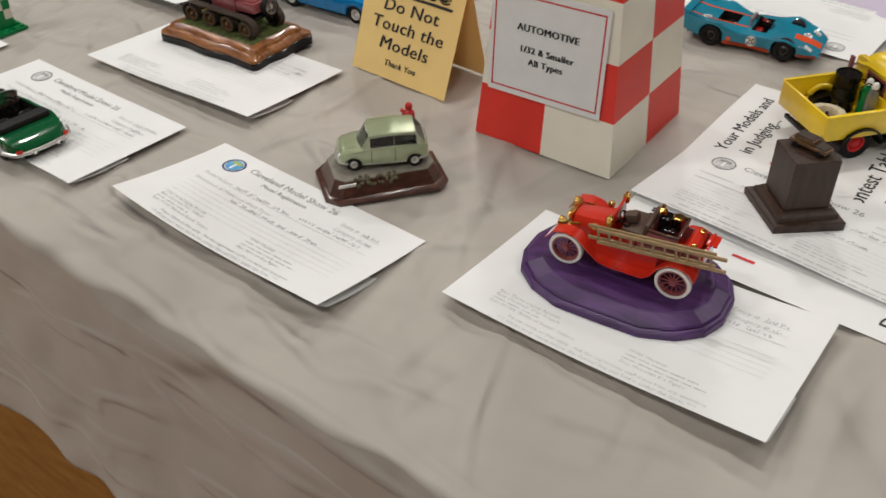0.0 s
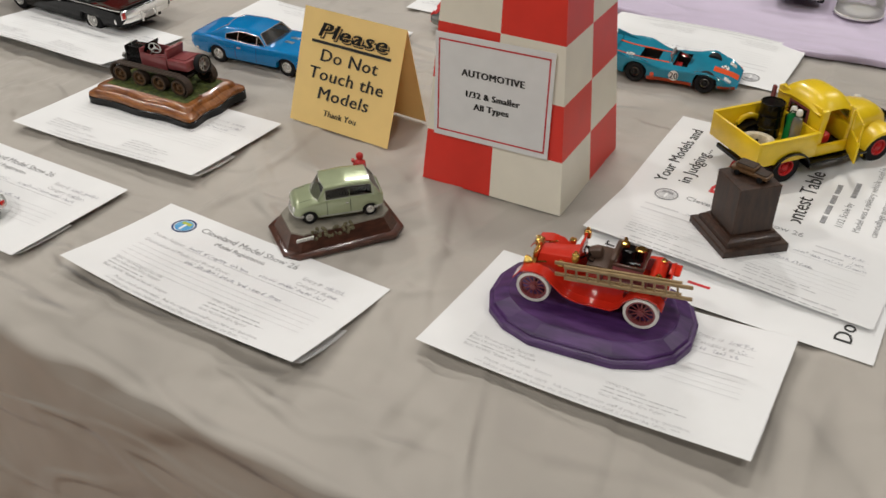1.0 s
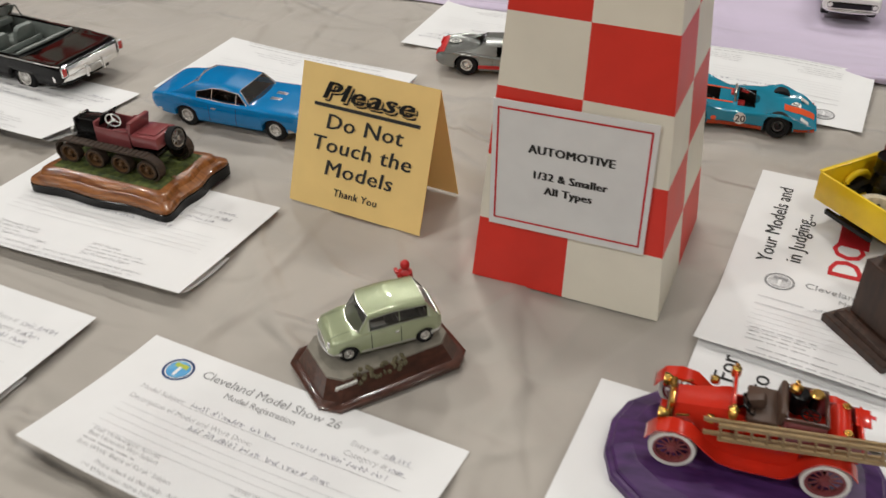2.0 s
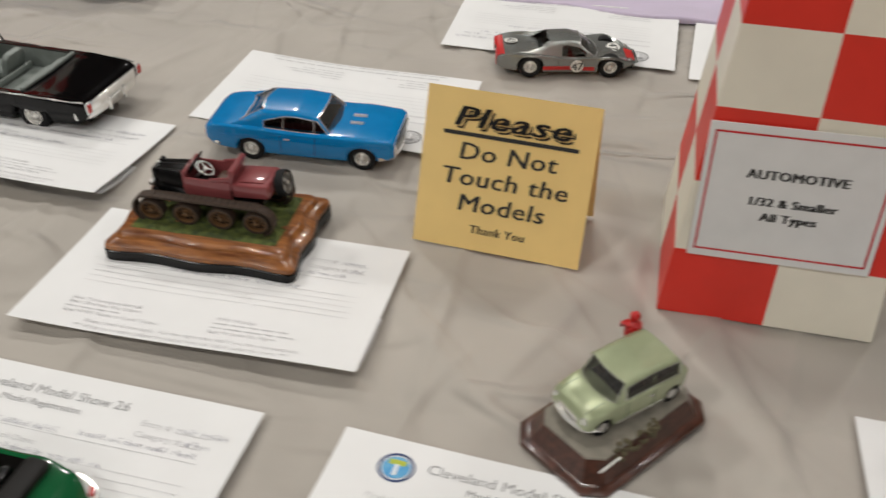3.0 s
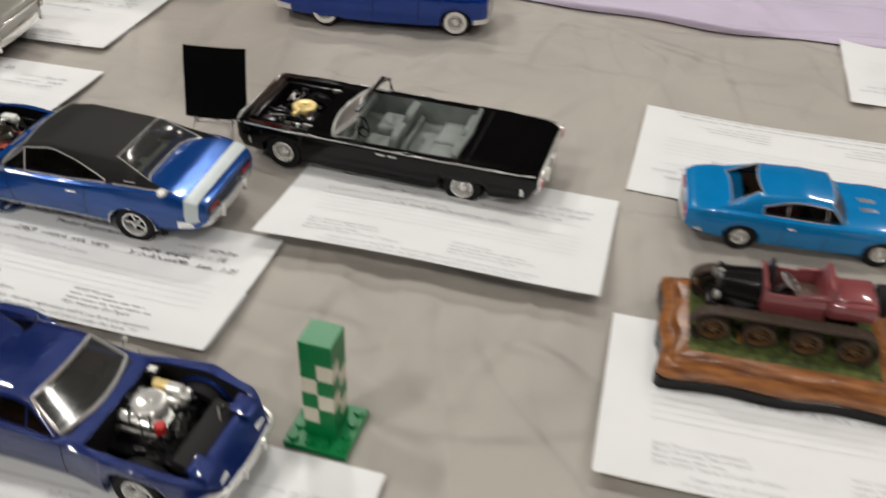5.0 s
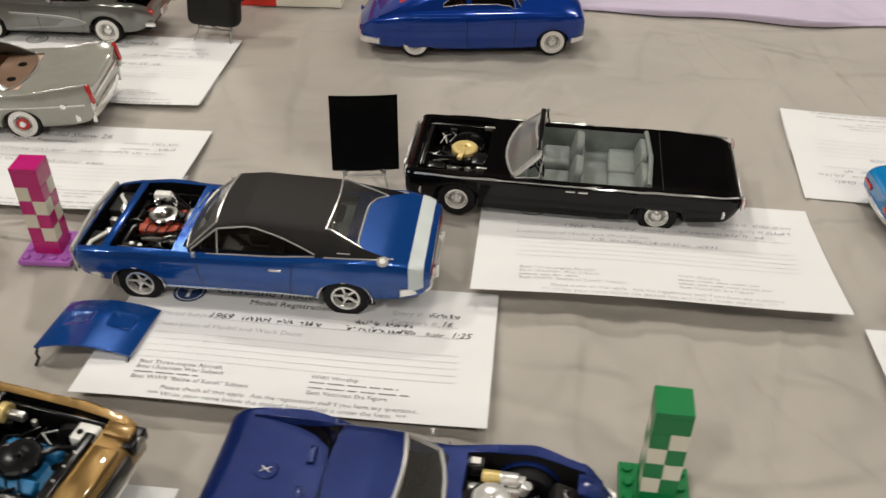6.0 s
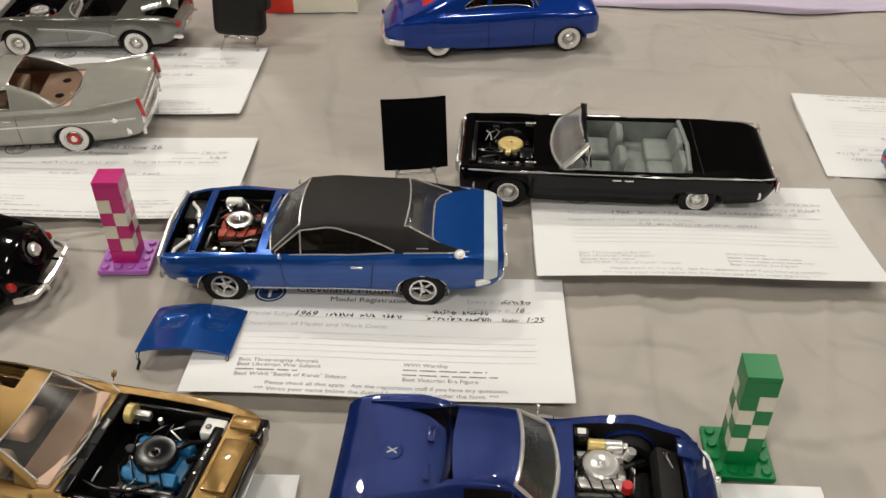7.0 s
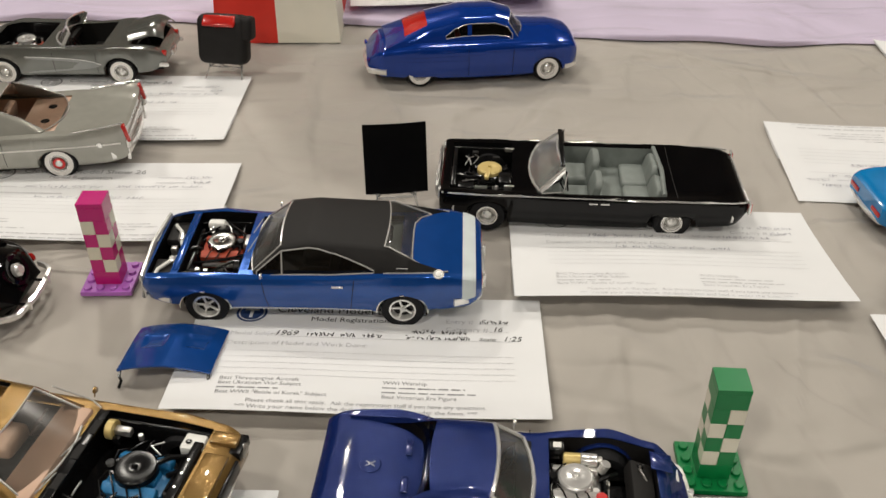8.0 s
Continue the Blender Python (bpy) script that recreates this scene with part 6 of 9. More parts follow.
def grey_finned_coupe(x, y, rz):
    s = dict(body=[(-99, 37, 15, 44, 36.5), (-82, 38.5, 12, 41, 36.5), (-58, 39.5, 11, 37.5, 36.5), (0, 39.5, 10.5, 35.5, 35.5), (60, 39, 11, 36, 36.5), (109, 36, 14, 34, 34)],
             tail=(5, 0.04, 1, 4), nose=(8, 0.08, 3, 4), axles=(79, -47), arch=14.5, wheel=13, crown=6, bulge=0.04, arch_k=0.78)
    s.update(cabin=[(46, 35.5, 32, 36), (24, 53, 18, 51.5), (8, 55.5, 8, 53.5), (-6, 54.5, -6, 52.5), (-28, 49, -24, 45), (-50, 37, -38, 37)], cab_i=(1, 3), cab_w=(33, 26), doors=(0, 1), panes=[(-6, 18), (19, 28)], sink=0.8, side_glass="dim_glass")
    car = thing("model_car", "warm grey model coupe with red-lit tail fins", "model car", x, y, Z, rz, group="model cars")
    car_body(car, s, M["warm_grey"], [(-47, 34, 4, 12, M["tan"], "cabin_tub")])
    greenhouse(car, s, M["warm_grey"])
    four_wheels(car, s, "whitewall", 10)
    for xx in s["axles"]:
        for sd in (1, -1):
            round_part(car, "hub_ring", xx, sd * (lerp_table(s["body"], xx)[0] - 2.2), 13, 4.6, 1.2, "red", pose(0, 0, 0, 90), 0.3)
            round_part(car, "hub_cap", xx, sd * (lerp_table(s["body"], xx)[0] - 1.8), 13, 2.6, 1.6, "chrome", pose(0, 0, 0, 90), 0.5)
    side_trim(car, s, "side_trim", -95, 20, lambda q: 25.5 - 0.03 * q, 1.1, "whitewall")
    for sd in (1, -1):
        round_part(car, "side_badge", -80, sd * (side_y(s, -80, 28) + 0.4), 28, 2.2, 0.8, "chrome", pose(0, 0, 0, 90), 0.2, 16)
        block_part(car, "tail_light", -99.8, sd * 35, 35.5, 2.4, 4.4, 14, "red_light", 0.7, pose(0, 0, 0, 0, 12))
        block_part(car, "tail_light_base", -100.2, sd * 35, 26.5, 2.4, 4, 6, "white", 0.7)
        pipe(car, "fin_trim", [(-60, sd * 38, 38), (-82, sd * 37.6, 41.6), (-99, sd * 36.4, 44.4)], 0.45, "chrome", 6)
        round_part(car, "speaker", -36, sd * 12, 35.9, 3.4, 0.6, "dark_int")
    block_part(car, "parcel_shelf", -33.5, 0, 35.1, 27, 57, 1.2, "tan", 0.5)
    bumper(car, s, -1, 18, 7, 1.0, 10, out=1.6, guards=(-33, 33))
    bumper(car, s, 1, 18, 6, 1.0, 10, out=1.6)
    block_part(car, "rear_panel", -99.6, 0, 30, 1.2, 60, 2, "chrome", 0.4)
    lights(car, s, 1, 26, 27, 4, "lens", dx=0.5)
    block_part(car, "grille", 109.3, 0, 24, 1.4, 40, 10, "steel", 0.5)
    seat(car, -22, 0, 14, 60, 18, 20, "tan", bench=True)
    for sd in (1, -1):
        seat(car, 12, sd * 15, 14, 24, 20, 22, "tan")
    block_part(car, "dashboard", 36, 0, 32, 8, 58, 6, "tan", 1.5)
    seam(car, s, -10, 12, 34, 0)
    seam(car, s, 30, 12, 34, 0)
    handles(car, s, -4, 31)
    return car


def grey_roadster(x, y, rz):
    s = dict(body=[(-82, 30, 16, 30, 31), (-66, 34.5, 13, 35, 35.5), (-42, 35.5, 11, 37, 36), (0, 33.5, 10, 34, 35), (40, 35, 10.5, 36.5, 35), (62, 35.5, 11.5, 36.5, 34.5), (90, 30, 16, 31, 31)],
             tail=(14, 0.16, 4, 3), nose=(12, 0.16, 4, 3), axles=(62, -42), arch=15, wheel=12.6, crown=3.5, bulge=0.04)
    s.update(cabin=[(20, 35, 6, 35), (8, 48.5, -1, 47), (7, 48.5, -2, 47), (6, 48.5, -3, 47)], cab_i=(1, 3), cab_w=(29, 25), doors=(0, 1), panes=[(100, 99)], sink=0.5, no_roof=True, frame_r=0.8)
    car = thing("model_car", "dark grey model roadster with silver side coves, trunk lid raised", "model car", x, y, Z, rz, group="model cars")
    car_body(car, s, M["dark_silver"], [(26, 76, 4, 12, M["black"], "engine_bay"), (-28, 12, 4, 12, M["dark_int"], "cockpit"), (-76, -52, 4, 14, M["dark_int"], "trunk")])
    greenhouse(car, s, M["chrome"])
    four_wheels(car, s, "whitewall", 10)
    # silver cove
    for sd in (1, -1):
        bm = bmesh.new()
        up, dn = [], []
        for i in range(21):
            xx = -26 + 66 * i / 20
            k = i / 20
            hi, lo = 20.5 + 7.5 * k ** 0.45, 20.5 - 8.5 * k ** 0.45
            up.append(bm.verts.new((xx * MM, sd * (side_y(s, xx, hi) + 0.25) * MM, hi * MM)))
            dn.append(bm.verts.new((xx * MM, sd * (side_y(s, xx, lo) + 0.25) * MM, lo * MM)))
        for i in range(20):
            bm.faces.new((up[i], up[i + 1], dn[i + 1], dn[i]))
        part("side_cove", bm, "silver", car, "silver painted cove")
        pipe(car, "cove_trim", [(v[0], v[1], v[2]) for v in [(-26 + 66 * i / 10, sd * (side_y(s, -26 + 6.6 * i, 20.5 + 7.5 * (i / 10) ** 0.45) + 0.3), 20.5 + 7.5 * (i / 10) ** 0.45) for i in range(11)]], 0.35, "chrome", 5)
        block_part(car, "rear_side_bumper", -77, sd * 29, 18, 14, 2, 4, "chrome", 0.9)
    seam(car, s, 16, 11, 31, 0)
    seam(car, s, -22, 11, 31, 0)
    bm = bmesh.new()
    panel_shell(bm, 31, 48, 4.5, 7, 1.2, corner=0.12)
    bmesh.ops.transform(bm, matrix=pose(-64 * MM, 0, 44.5 * MM, 0, -14, 180), verts=bm.verts)
    part("trunk_lid", bm, "dark_silver", car, "raised trunk lid")
    bumper(car, s, 1, 16, 4, 1.0, 10, out=1.5)
    for sd in (1, -1):
        round_part(car, "tail_light", -80, sd * 24, 27, 2.6, 4, "red_light", pose(0, 0, 0, 0, 90))
        pipe(car, "lid_strut", [(-56, sd * 18, 34), (-70, sd * 18, 44)], 0.5, "chrome", 5)
    block_part(car, "rear_plate_frame", -82.5, 0, 20, 1.4, 14, 6, "chrome", 0.5)
    engine(car, 50, 0, 17, "engine_red", "chrome", 1.1, heads="chrome")
    for sd in (1, -1):
        seat(car, -14, sd * 13, 12, 18, 18, 18, "dark_int")
        block_part(car, "cove_emblem", 20, sd * 33.4, 20, 5, 0.8, 1.2, "chrome", 0.2)
    steering(car, 2, 13, 30, 6.5)
    block_part(car, "dashboard", 10, 0, 29, 6, 54, 5, "dark_int", 1.2)
    sun_visor_mirror(car, 6, -33, 33, sd=-1)
    return car


def round_black_car(x, y, rz):
    s = dict(body=[(-80, 21, 14, 22, 25), (-66, 27, 11, 29, 36), (-40, 31, 9, 30, 42), (0, 31.5, 9, 30, 38), (40, 31, 9.5, 29, 36), (70, 28, 12, 25, 30), (80, 22, 14, 20, 24)],
             tail=(16, 0.24, 5, 3), nose=(12, 0.2, 5, 3), axles=(48, -48), arch=14, wheel=13, crown=2.0, bulge=0.06)
    s.update(cabin=[(28, 37, 20, 32), (14, 53, 10, 50), (0, 56, 0, 53), (-18, 54.5, -18, 51), (-40, 47, -40, 42), (-58, 36, -58, 34)], cab_i=(1, 3), cab_w=(27, 20), doors=(0, 1), panes=[(-28, -9), (-8, 9)], sink=3, side_glass="dim_glass", rw_low=13, rw_trim=3)
    car = thing("model_car", "rounded gloss black model sedan with chrome bumpers", "model car", x, y, Z, rz, group="model cars")
    car_body(car, s, M["gloss_black"])
    greenhouse(car, s, M["gloss_black"])
    four_wheels(car, s, "whitewall", 8)
    bumper(car, s, -1, 14, 3.6, 1.12, 9, out=5, guards=(-13, 13))
    bumper(car, s, 1, 14, 3.6, 1.1, 9, out=4, guards=(-13, 13))
    for sd in (1, -1):
        pipe(car, "bumper_bracket", [(-78, sd * 12, 14), (-85, sd * 12, 14)], 1.0, "black")
        bm = bmesh.new()
        lathe(bm, [(0, 1.0 * MM), (1.6 * MM, 0.7 * MM), (2.1 * MM, -0.6 * MM), (2.1 * MM, -3 * MM), (0, -3 * MM)], 18, pose(-72 * MM, sd * 25 * MM, 22 * MM, 0, -62) @ Matrix.Diagonal((1.5, 0.9, 1, 1)))
        part("tail_light", bm, "red_light", car, "oval red tail light")
        # separate rounded wings
        for xx in (48, -48):
            bm = bmesh.new()
            g = []
            for i in range(13):
                a = math.pi * i / 12
                row = []
                for j in range(5):
                    b = math.pi / 2 * j / 4
                    R = 15.5
                    row.append(bm.verts.new(((xx + (R + 2 * math.cos(b)) * math.cos(a) * 1.1) * MM, sd * (27 + 8 * math.sin(b)) * MM, (13 + (R + 1 - 2.5 * math.sin(b)) * math.sin(a)) * MM)))
                g.append(row)
            for p, q in zip(g, g[1:]):
                for j in range(4):
                    bm.faces.new((p[j], q[j], q[j + 1], p[j + 1]))
            bm.normal_update()
            bmesh.ops.solidify(bm, geom=bm.faces[:], thickness=0.8 * MM)
            part("wing", bm, "gloss_black", car)
    bm = bmesh.new()
    lathe(bm, [(0, 2.2 * MM), (2.6 * MM, 1.8 * MM), (3.4 * MM, 0.6 * MM), (4.2 * MM, 0), (4.4 * MM, -2 * MM), (0, -2 * MM)], 22, pose(-77 * MM, 0, 31 * MM, 0, -68))
    part("trunk_emblem", bm, "chrome", car)
    bm = bmesh.new()
    lathe(bm, [(7 * MM, 0), (9.5 * MM, 0.4 * MM), (10 * MM, -0.6 * MM), (7 * MM, -0.6 * MM)], 26, pose(-76 * MM, 0, 30.6 * MM, 0, -66), close=True)
    part("trunk_ring", bm, "gloss_black", car)
    block_part(car, "dashboard", 22, 0, 34, 6, 44, 5, "dark_int", 1)
    return car


def sky_blue_coupe(x, y, rz, z=Z, colour="sky_blue", label="sky blue model muscle coupe with chrome wheels"):
    s = dict(body=[(-72, 26, 11, 25.5, 26.5), (-55, 28, 9, 27.5, 28), (-40, 28.6, 8, 27.5, 28), (0, 28.4, 7.5, 25.5, 26.5), (40, 28.4, 8, 26, 27.4), (69.5, 26.8, 11, 25.2, 26.4)],
             tail=(7, 0.08, 2, 2), nose=(6, 0.07, 2, 2), axles=(46, -37.5), arch=11.0, wheel=9.8, crown=5, bulge=0.05, arch_k=0.84)
    s.update(cabin=[(26, 26.5, 21, 26.5), (15, 37.8, 12.5, 36.4), (-4, 39.8, -4, 38.2), (-31, 38.8, -27, 37.0), (-38.5, 33.5, -40, 32.6), (-45, 28, -53, 28)], cab_i=(1, 3), cab_w=(25, 20.5), doors=(0, 1), panes=[(-26.5, -13.4), (-12.4, 10.6), (11.4, 19)], pane_line=[(21, 0.16, 0.9), (12, 0.16, 0.9), (-13, 0.18, 0.9), (-27, 0.84, 0.91)], kp=5, sink=0.6, rw_trim=3, side_glass="dim_glass", frame_r=0.42)
    car = thing("model_car", label, "model car", x, y, z, rz, group="model cars")
    car_body(car, s, M[colour], [(-38, 20, 4, 8, M["brown_int"], "cabin_tub")])
    greenhouse(car, s, M[colour])
    four_wheels(car, s, "plain", 7.5, inset=2)
    for yy in (5.5, -5.5):
        for k in range(4):
            block_part(car, "hood_vent", 38, yy + (k - 1.5) * 1.1, 27.5, 10, 0.5, 0.5, "steel", 0.1)
    bumper(car, s, 1, 11.5, 3, 1.0, 8, out=1.3)
    bumper(car, s, -1, 12.5, 3, 1.0, 8, out=1.3)
    block_part(car, "grille", 69.7, 0, 17.5, 1, 46, 6, "black", 0.4)
    lights(car, s, 1, 21, 17.5, 2.8, "lens", dx=0.3)
    for sd in (1, -1):
        block_part(car, "tail_light", -72.4, sd * 17, 18, 1, 12, 3.2, "red_light", 0.4)
    seam(car, s, 11, 9, 24, 1)
    seam(car, s, -14, 9, 24, 0)
    handles(car, s, -9, 21.5, 4.5)
    side_trim(car, s, "body_crease", -60, 68, lambda q: 20.5, 0.6, colour)
    for sd in (1, -1):
        seat(car, -4, sd * 10, 8, 14, 14, 16, "dark_int")
    block_part(car, "dashboard", 19, 0, 22, 6, 42, 4, "dark_int", 1)
    return car


def silver_racer(x, y, rz):
    s = dict(body=[(-62, 21, 9, 20, 18.5), (-45, 24, 7, 22, 20), (-34, 24.4, 6, 22, 20), (0, 22.5, 5, 17, 18), (22, 24, 5.5, 19.5, 17), (35, 24.4, 6, 20.5, 16.5), (62, 17, 9, 12, 11)],
             tail=(6, 0.08, 2, 2), nose=(16, 0.25, 2, 2), axles=(36, -33), arch=11.4, wheel=10, crown=3, bulge=0.06)
    s.update(cabin=[(27, 17.5, 21, 18), (11, 28.8, 9, 27.2), (0, 31, 0, 29.4), (-18, 30, -15, 28.4), (-22.5, 24.5, -28, 25), (-25, 21, -48, 21)], cab_i=(1, 3), cab_w=(20, 15), doors=(0, 1), panes=[(-5, 15)], pane_line=[(21, 0.2, 0.9), (-5, 0.2, 0.86)], kp=6, rw_trim=3, sink=0.6, side_glass="dim_glass", frame_r=0.3, rear_glass="dim_glass", rw_frame=False, side_frame=False)
    car = thing("model_car", "silver model racing coupe with red bands and number roundels", "model car", x, y, Z, rz, group="model cars")
    car_body(car, s, M["silver"], [(-14, 20, 4, 6, M["dark_int"], "cabin_tub")])
    greenhouse(car, s, M["silver"])
    four_wheels(car, s, "plain", 8, inset=1.5)
    side_trim(car, s, "red_band", -22, 22, lambda q: 9.4, 3.4, "red")
    for sd in (1, -1):
        disc_mark(car, 7, sd * (side_y(s, 7, 11.5) + 0.75), 11.5, 5.6, "47", pose(0, 0, 0, 90 if sd < 0 else -90, 0, 0 if sd < 0 else 180))
        lights(car, s, 1, 14, 12, 2.4, "lens", dx=-7)
        block_part(car, "tail_fin_panel", -61.5, sd * 13, 15, 1.4, 13, 9, "red", 0.5)
    disc_mark(car, 42, 5, top_z(s, 42, 5) + 0.9, 6.0, "47", pose(0, 0, 0, 0, 11, -90))
    disc_mark(car, -48, 7, top_z(s, -48, 7) + 0.9, 6.0, "47", pose(0, 0, 0, 0, -5, -90))
    top_stripe(car, s, "nose_band", 52, 60, -10, 10, "red")
    top_stripe(car, s, "tail_band", -61, -55, -19, 19, "red")
    seam(car, s, 8, 6, 16, 0)
    seam(car, s, -9, 6, 16, 0)
    sun_visor_mirror(car, 16, 14, 19, "chrome", 1)
    seat(car, -8, 7, 6, 10, 10, 14, "dark_int")
    seat(car, -8, -7, 6, 10, 10, 14, "dark_int")
    return car


def teal_racer(x, y, rz):
    s = dict(body=[(-68, 27, 12, 27, 24), (-48, 30, 8, 25.5, 21), (-35, 31, 6, 25, 20), (-8, 28, 5, 17.5, 19.5), (18, 29, 5, 19, 19), (36, 31, 6, 22, 15.5), (52, 29.5, 7, 17, 13), (68, 26, 8, 9.5, 9.5)],
             tail=(4, 0.03, 1, 2), nose=(8, 0.10, 1.5, 1), axles=(36, -36), arch=12, wheel=10.2, crown=3.4, bulge=0.04)
    car = thing("model_car", "teal model endurance racer with orange stripes and numbers", "model car", x, y, Z, rz, group="model cars")
    car.scale = (0.95, 0.97, 1.0)
    car_body(car, s, M["teal"], [(0, 15, 3, 6, M["dark_int"], "cockpit"), (-36, -16, 2, 9, M["dark_int"], "engine_bay")])
    four_wheels(car, s, "charcoal", 10, inset=1.0)
    top_stripe(car, s, "centre_stripe", 40, 66, -6, 6, "orange")
    for sd in (1, -1):
        top_stripe(car, s, "rear_stripe", -64, -4, sd * 12, sd * 14.5, "orange")
        side_trim(car, s, "sill_band", -23, 23, lambda q: 7.0, 3.6, "orange")
        side_trim(car, s, "nose_band", 49, 66, lambda q: 9.0, 2.6, "orange")
        disc_mark(car, 4, sd * (side_y(s, 4, 13) + 0.4), 13, 5.0, "20", pose(0, 0, 0, 84 if sd < 0 else -84, 0, 0 if sd < 0 else 180))
        block_part(car, "headlight", 57, sd * 20, 13.6, 8, 6, 1.2, "lens", 0.5, pose(0, 0, 0, 0, 28))
        # tall tail fins
        bm = bmesh.new()
        prism(bm, [(-70 * MM, 20 * MM), (-34 * MM, 20 * MM), (-70 * MM, 31 * MM)], -0.7 * MM, 0.7 * MM, 0, pose(0, sd * 25 * MM, 0, 90))
        part("tail_fin", bm, "teal", car)
        round_part(car, "side_emblem", -18, sd * (side_y(s, -18, 11) + 0.3), 11, 2.2, 0.4, "orange", pose(0, 0, 0, 90), 0.1)
    disc_mark(car, 50, 8, top_z(s, 50, 8) + 0.3, 4.4, "20", pose(0, 0, 0, 0, 16, -90))
    disc_mark(car, -46, -12, top_z(s, -46, -12) + 0.4, 4.4, "20", pose(0, 0, 0, 0, -4, -90))
    block_part(car, "rear_spoiler", -66, 0, 25.5, 8, 50, 1.2, "teal", 0.4, pose(0, 0, 0, 0, 10))
    # low screen and canopy
    bm = bmesh.new()
    g = []
    for i in range(9):
        row = []
        for j in range(11):
            a = math.pi * j / 10
            k = i / 8
            row.append(bm.verts.new(((20 - 22 * k) * MM, 11.5 * (0.72 + 0.28 * k) * math.cos(a) * MM, (18 + 9.0 * math.sin(k * math.pi / 2) * math.sin(a)) * MM)))
        g.append(row)
    for p, q in zip(g, g[1:]):
        for j in range(10):
            bm.faces.new((p[j], q[j], q[j + 1], p[j + 1]))
    part("windscreen", bm, "glass", car)
    pipe(car, "roll_hoop", [(-2, -11, 18), (-3, -9, 26), (-3, 0, 28), (-3, 9, 26), (-2, 11, 18)], 1.2, "steel")
    seat(car, 2, 6, 7, 10, 9, 13, "red")
    engine(car, -26, 0, 8, "steel", "black", 0.6)
    return car


def pale_green_car(x, y, z, rz):
    s = dict(body=[(-35, 14.6, 7, 18.6, 18.8), (-26, 16.2, 5.5, 19.4, 19.4), (-10, 16.5, 5, 19.2, 19.2), (10, 16.5, 5, 18.6, 19.2), (20, 16.3, 5.2, 17.6, 19.4), (30, 15.6, 6, 15.4, 18.2), (35.5, 14.6, 7.5, 13.6, 16.4)],
             tail=(4, 0.10, 1.5, 2), nose=(4, 0.10, 2.6, 1.5), axles=(23.5, -24), arch=6.4, wheel=5.6, crown=3.4, bulge=0.04)
    s.update(cabin=[(20.5, 19.2, 15.5, 18.8), (12.5, 29.6, 10, 28.8), (-6, 31.4, -6, 30.4), (-25, 30.6, -25, 29.6), (-30.5, 23, -30, 23), (-33, 18.8, -32.5, 19)], cab_i=(1, 3), cab_w=(15.4, 13.8), doors=(0, 1), panes=[(-25.5, -8.8), (-7.6, 9.8)], pane_true=True, pane_line=[(15, 0.10, 0.90), (-26, 0.10, 0.90)], post_mat="pale_green_paint", sink=0.5, frame_r=0.22, side_glass="dim_glass", rear_glass="dim_glass")
    car = thing("model_car", "pale metallic green small model car on its plinth", "model car", x, y, z, rz, group="model cars")
    car_body(car, s, M["pale_green_paint"], [(-26, 12, 4, 6, M["brown_int"], "cabin_tub")])
    car.scale = (0.95, 0.95, 0.97)
    greenhouse(car, s, M["pale_green_paint"])
    four_wheels(car, s, "plain", 4.4, inset=1.2)
    bumper(car, s, 1, 7.6, 1.8, 1.02, 5, out=1.4, depth=1.4)
    bumper(car, s, -1, 8, 1.8, 1.02, 5, out=1.4, depth=1.4)
    block_part(car, "grille", 35.2, 0, 10.8, 0.9, 16, 4.2, "chrome", 0.5)
    lights(car, s, 1, 11.2, 12.2, 2.2, "lens", dx=-1.0)
    top_stripe(car, s, "bonnet_gap", 21, 33, 10.4, 10.7, "dark_int", 8, 0.1)
    top_stripe(car, s, "bonnet_gap", 21, 33, -10.7, -10.4, "dark_int", 8, 0.1)
    for sd in (1, -1):
        block_part(car, "side_light", 34.4, sd * 11.4, 9.0, 0.9, 1.6, 1.6, "orange", 0.4)
        pipe(car, "roof_gutter", [(11.5, sd * 13.9, 28.2), (-6, sd * 14.0, 29.6), (-25, sd * 13.9, 28.8)], 0.3, "pale_green_paint", 5)
    side_trim(car, s, "sill_trim", -17, 16, lambda q: 6.4, 1.0, "chrome")
    seam(car, s, 9.6, 6, 18, 0)
    seam(car, s, -8.6, 6, 18, 0)
    handles(car, s, -6, 15.5, 2.4)
    for sd in (1, -1):
        seat(car, 0, sd * 6.5, 6, 9, 9, 12, "dark_int")
    block_part(car, "dashboard", 10, 0, 17, 3, 26, 2.4, "dark_int", 0.6)
    steering(car, 6, -6, 19, 4)
    return car


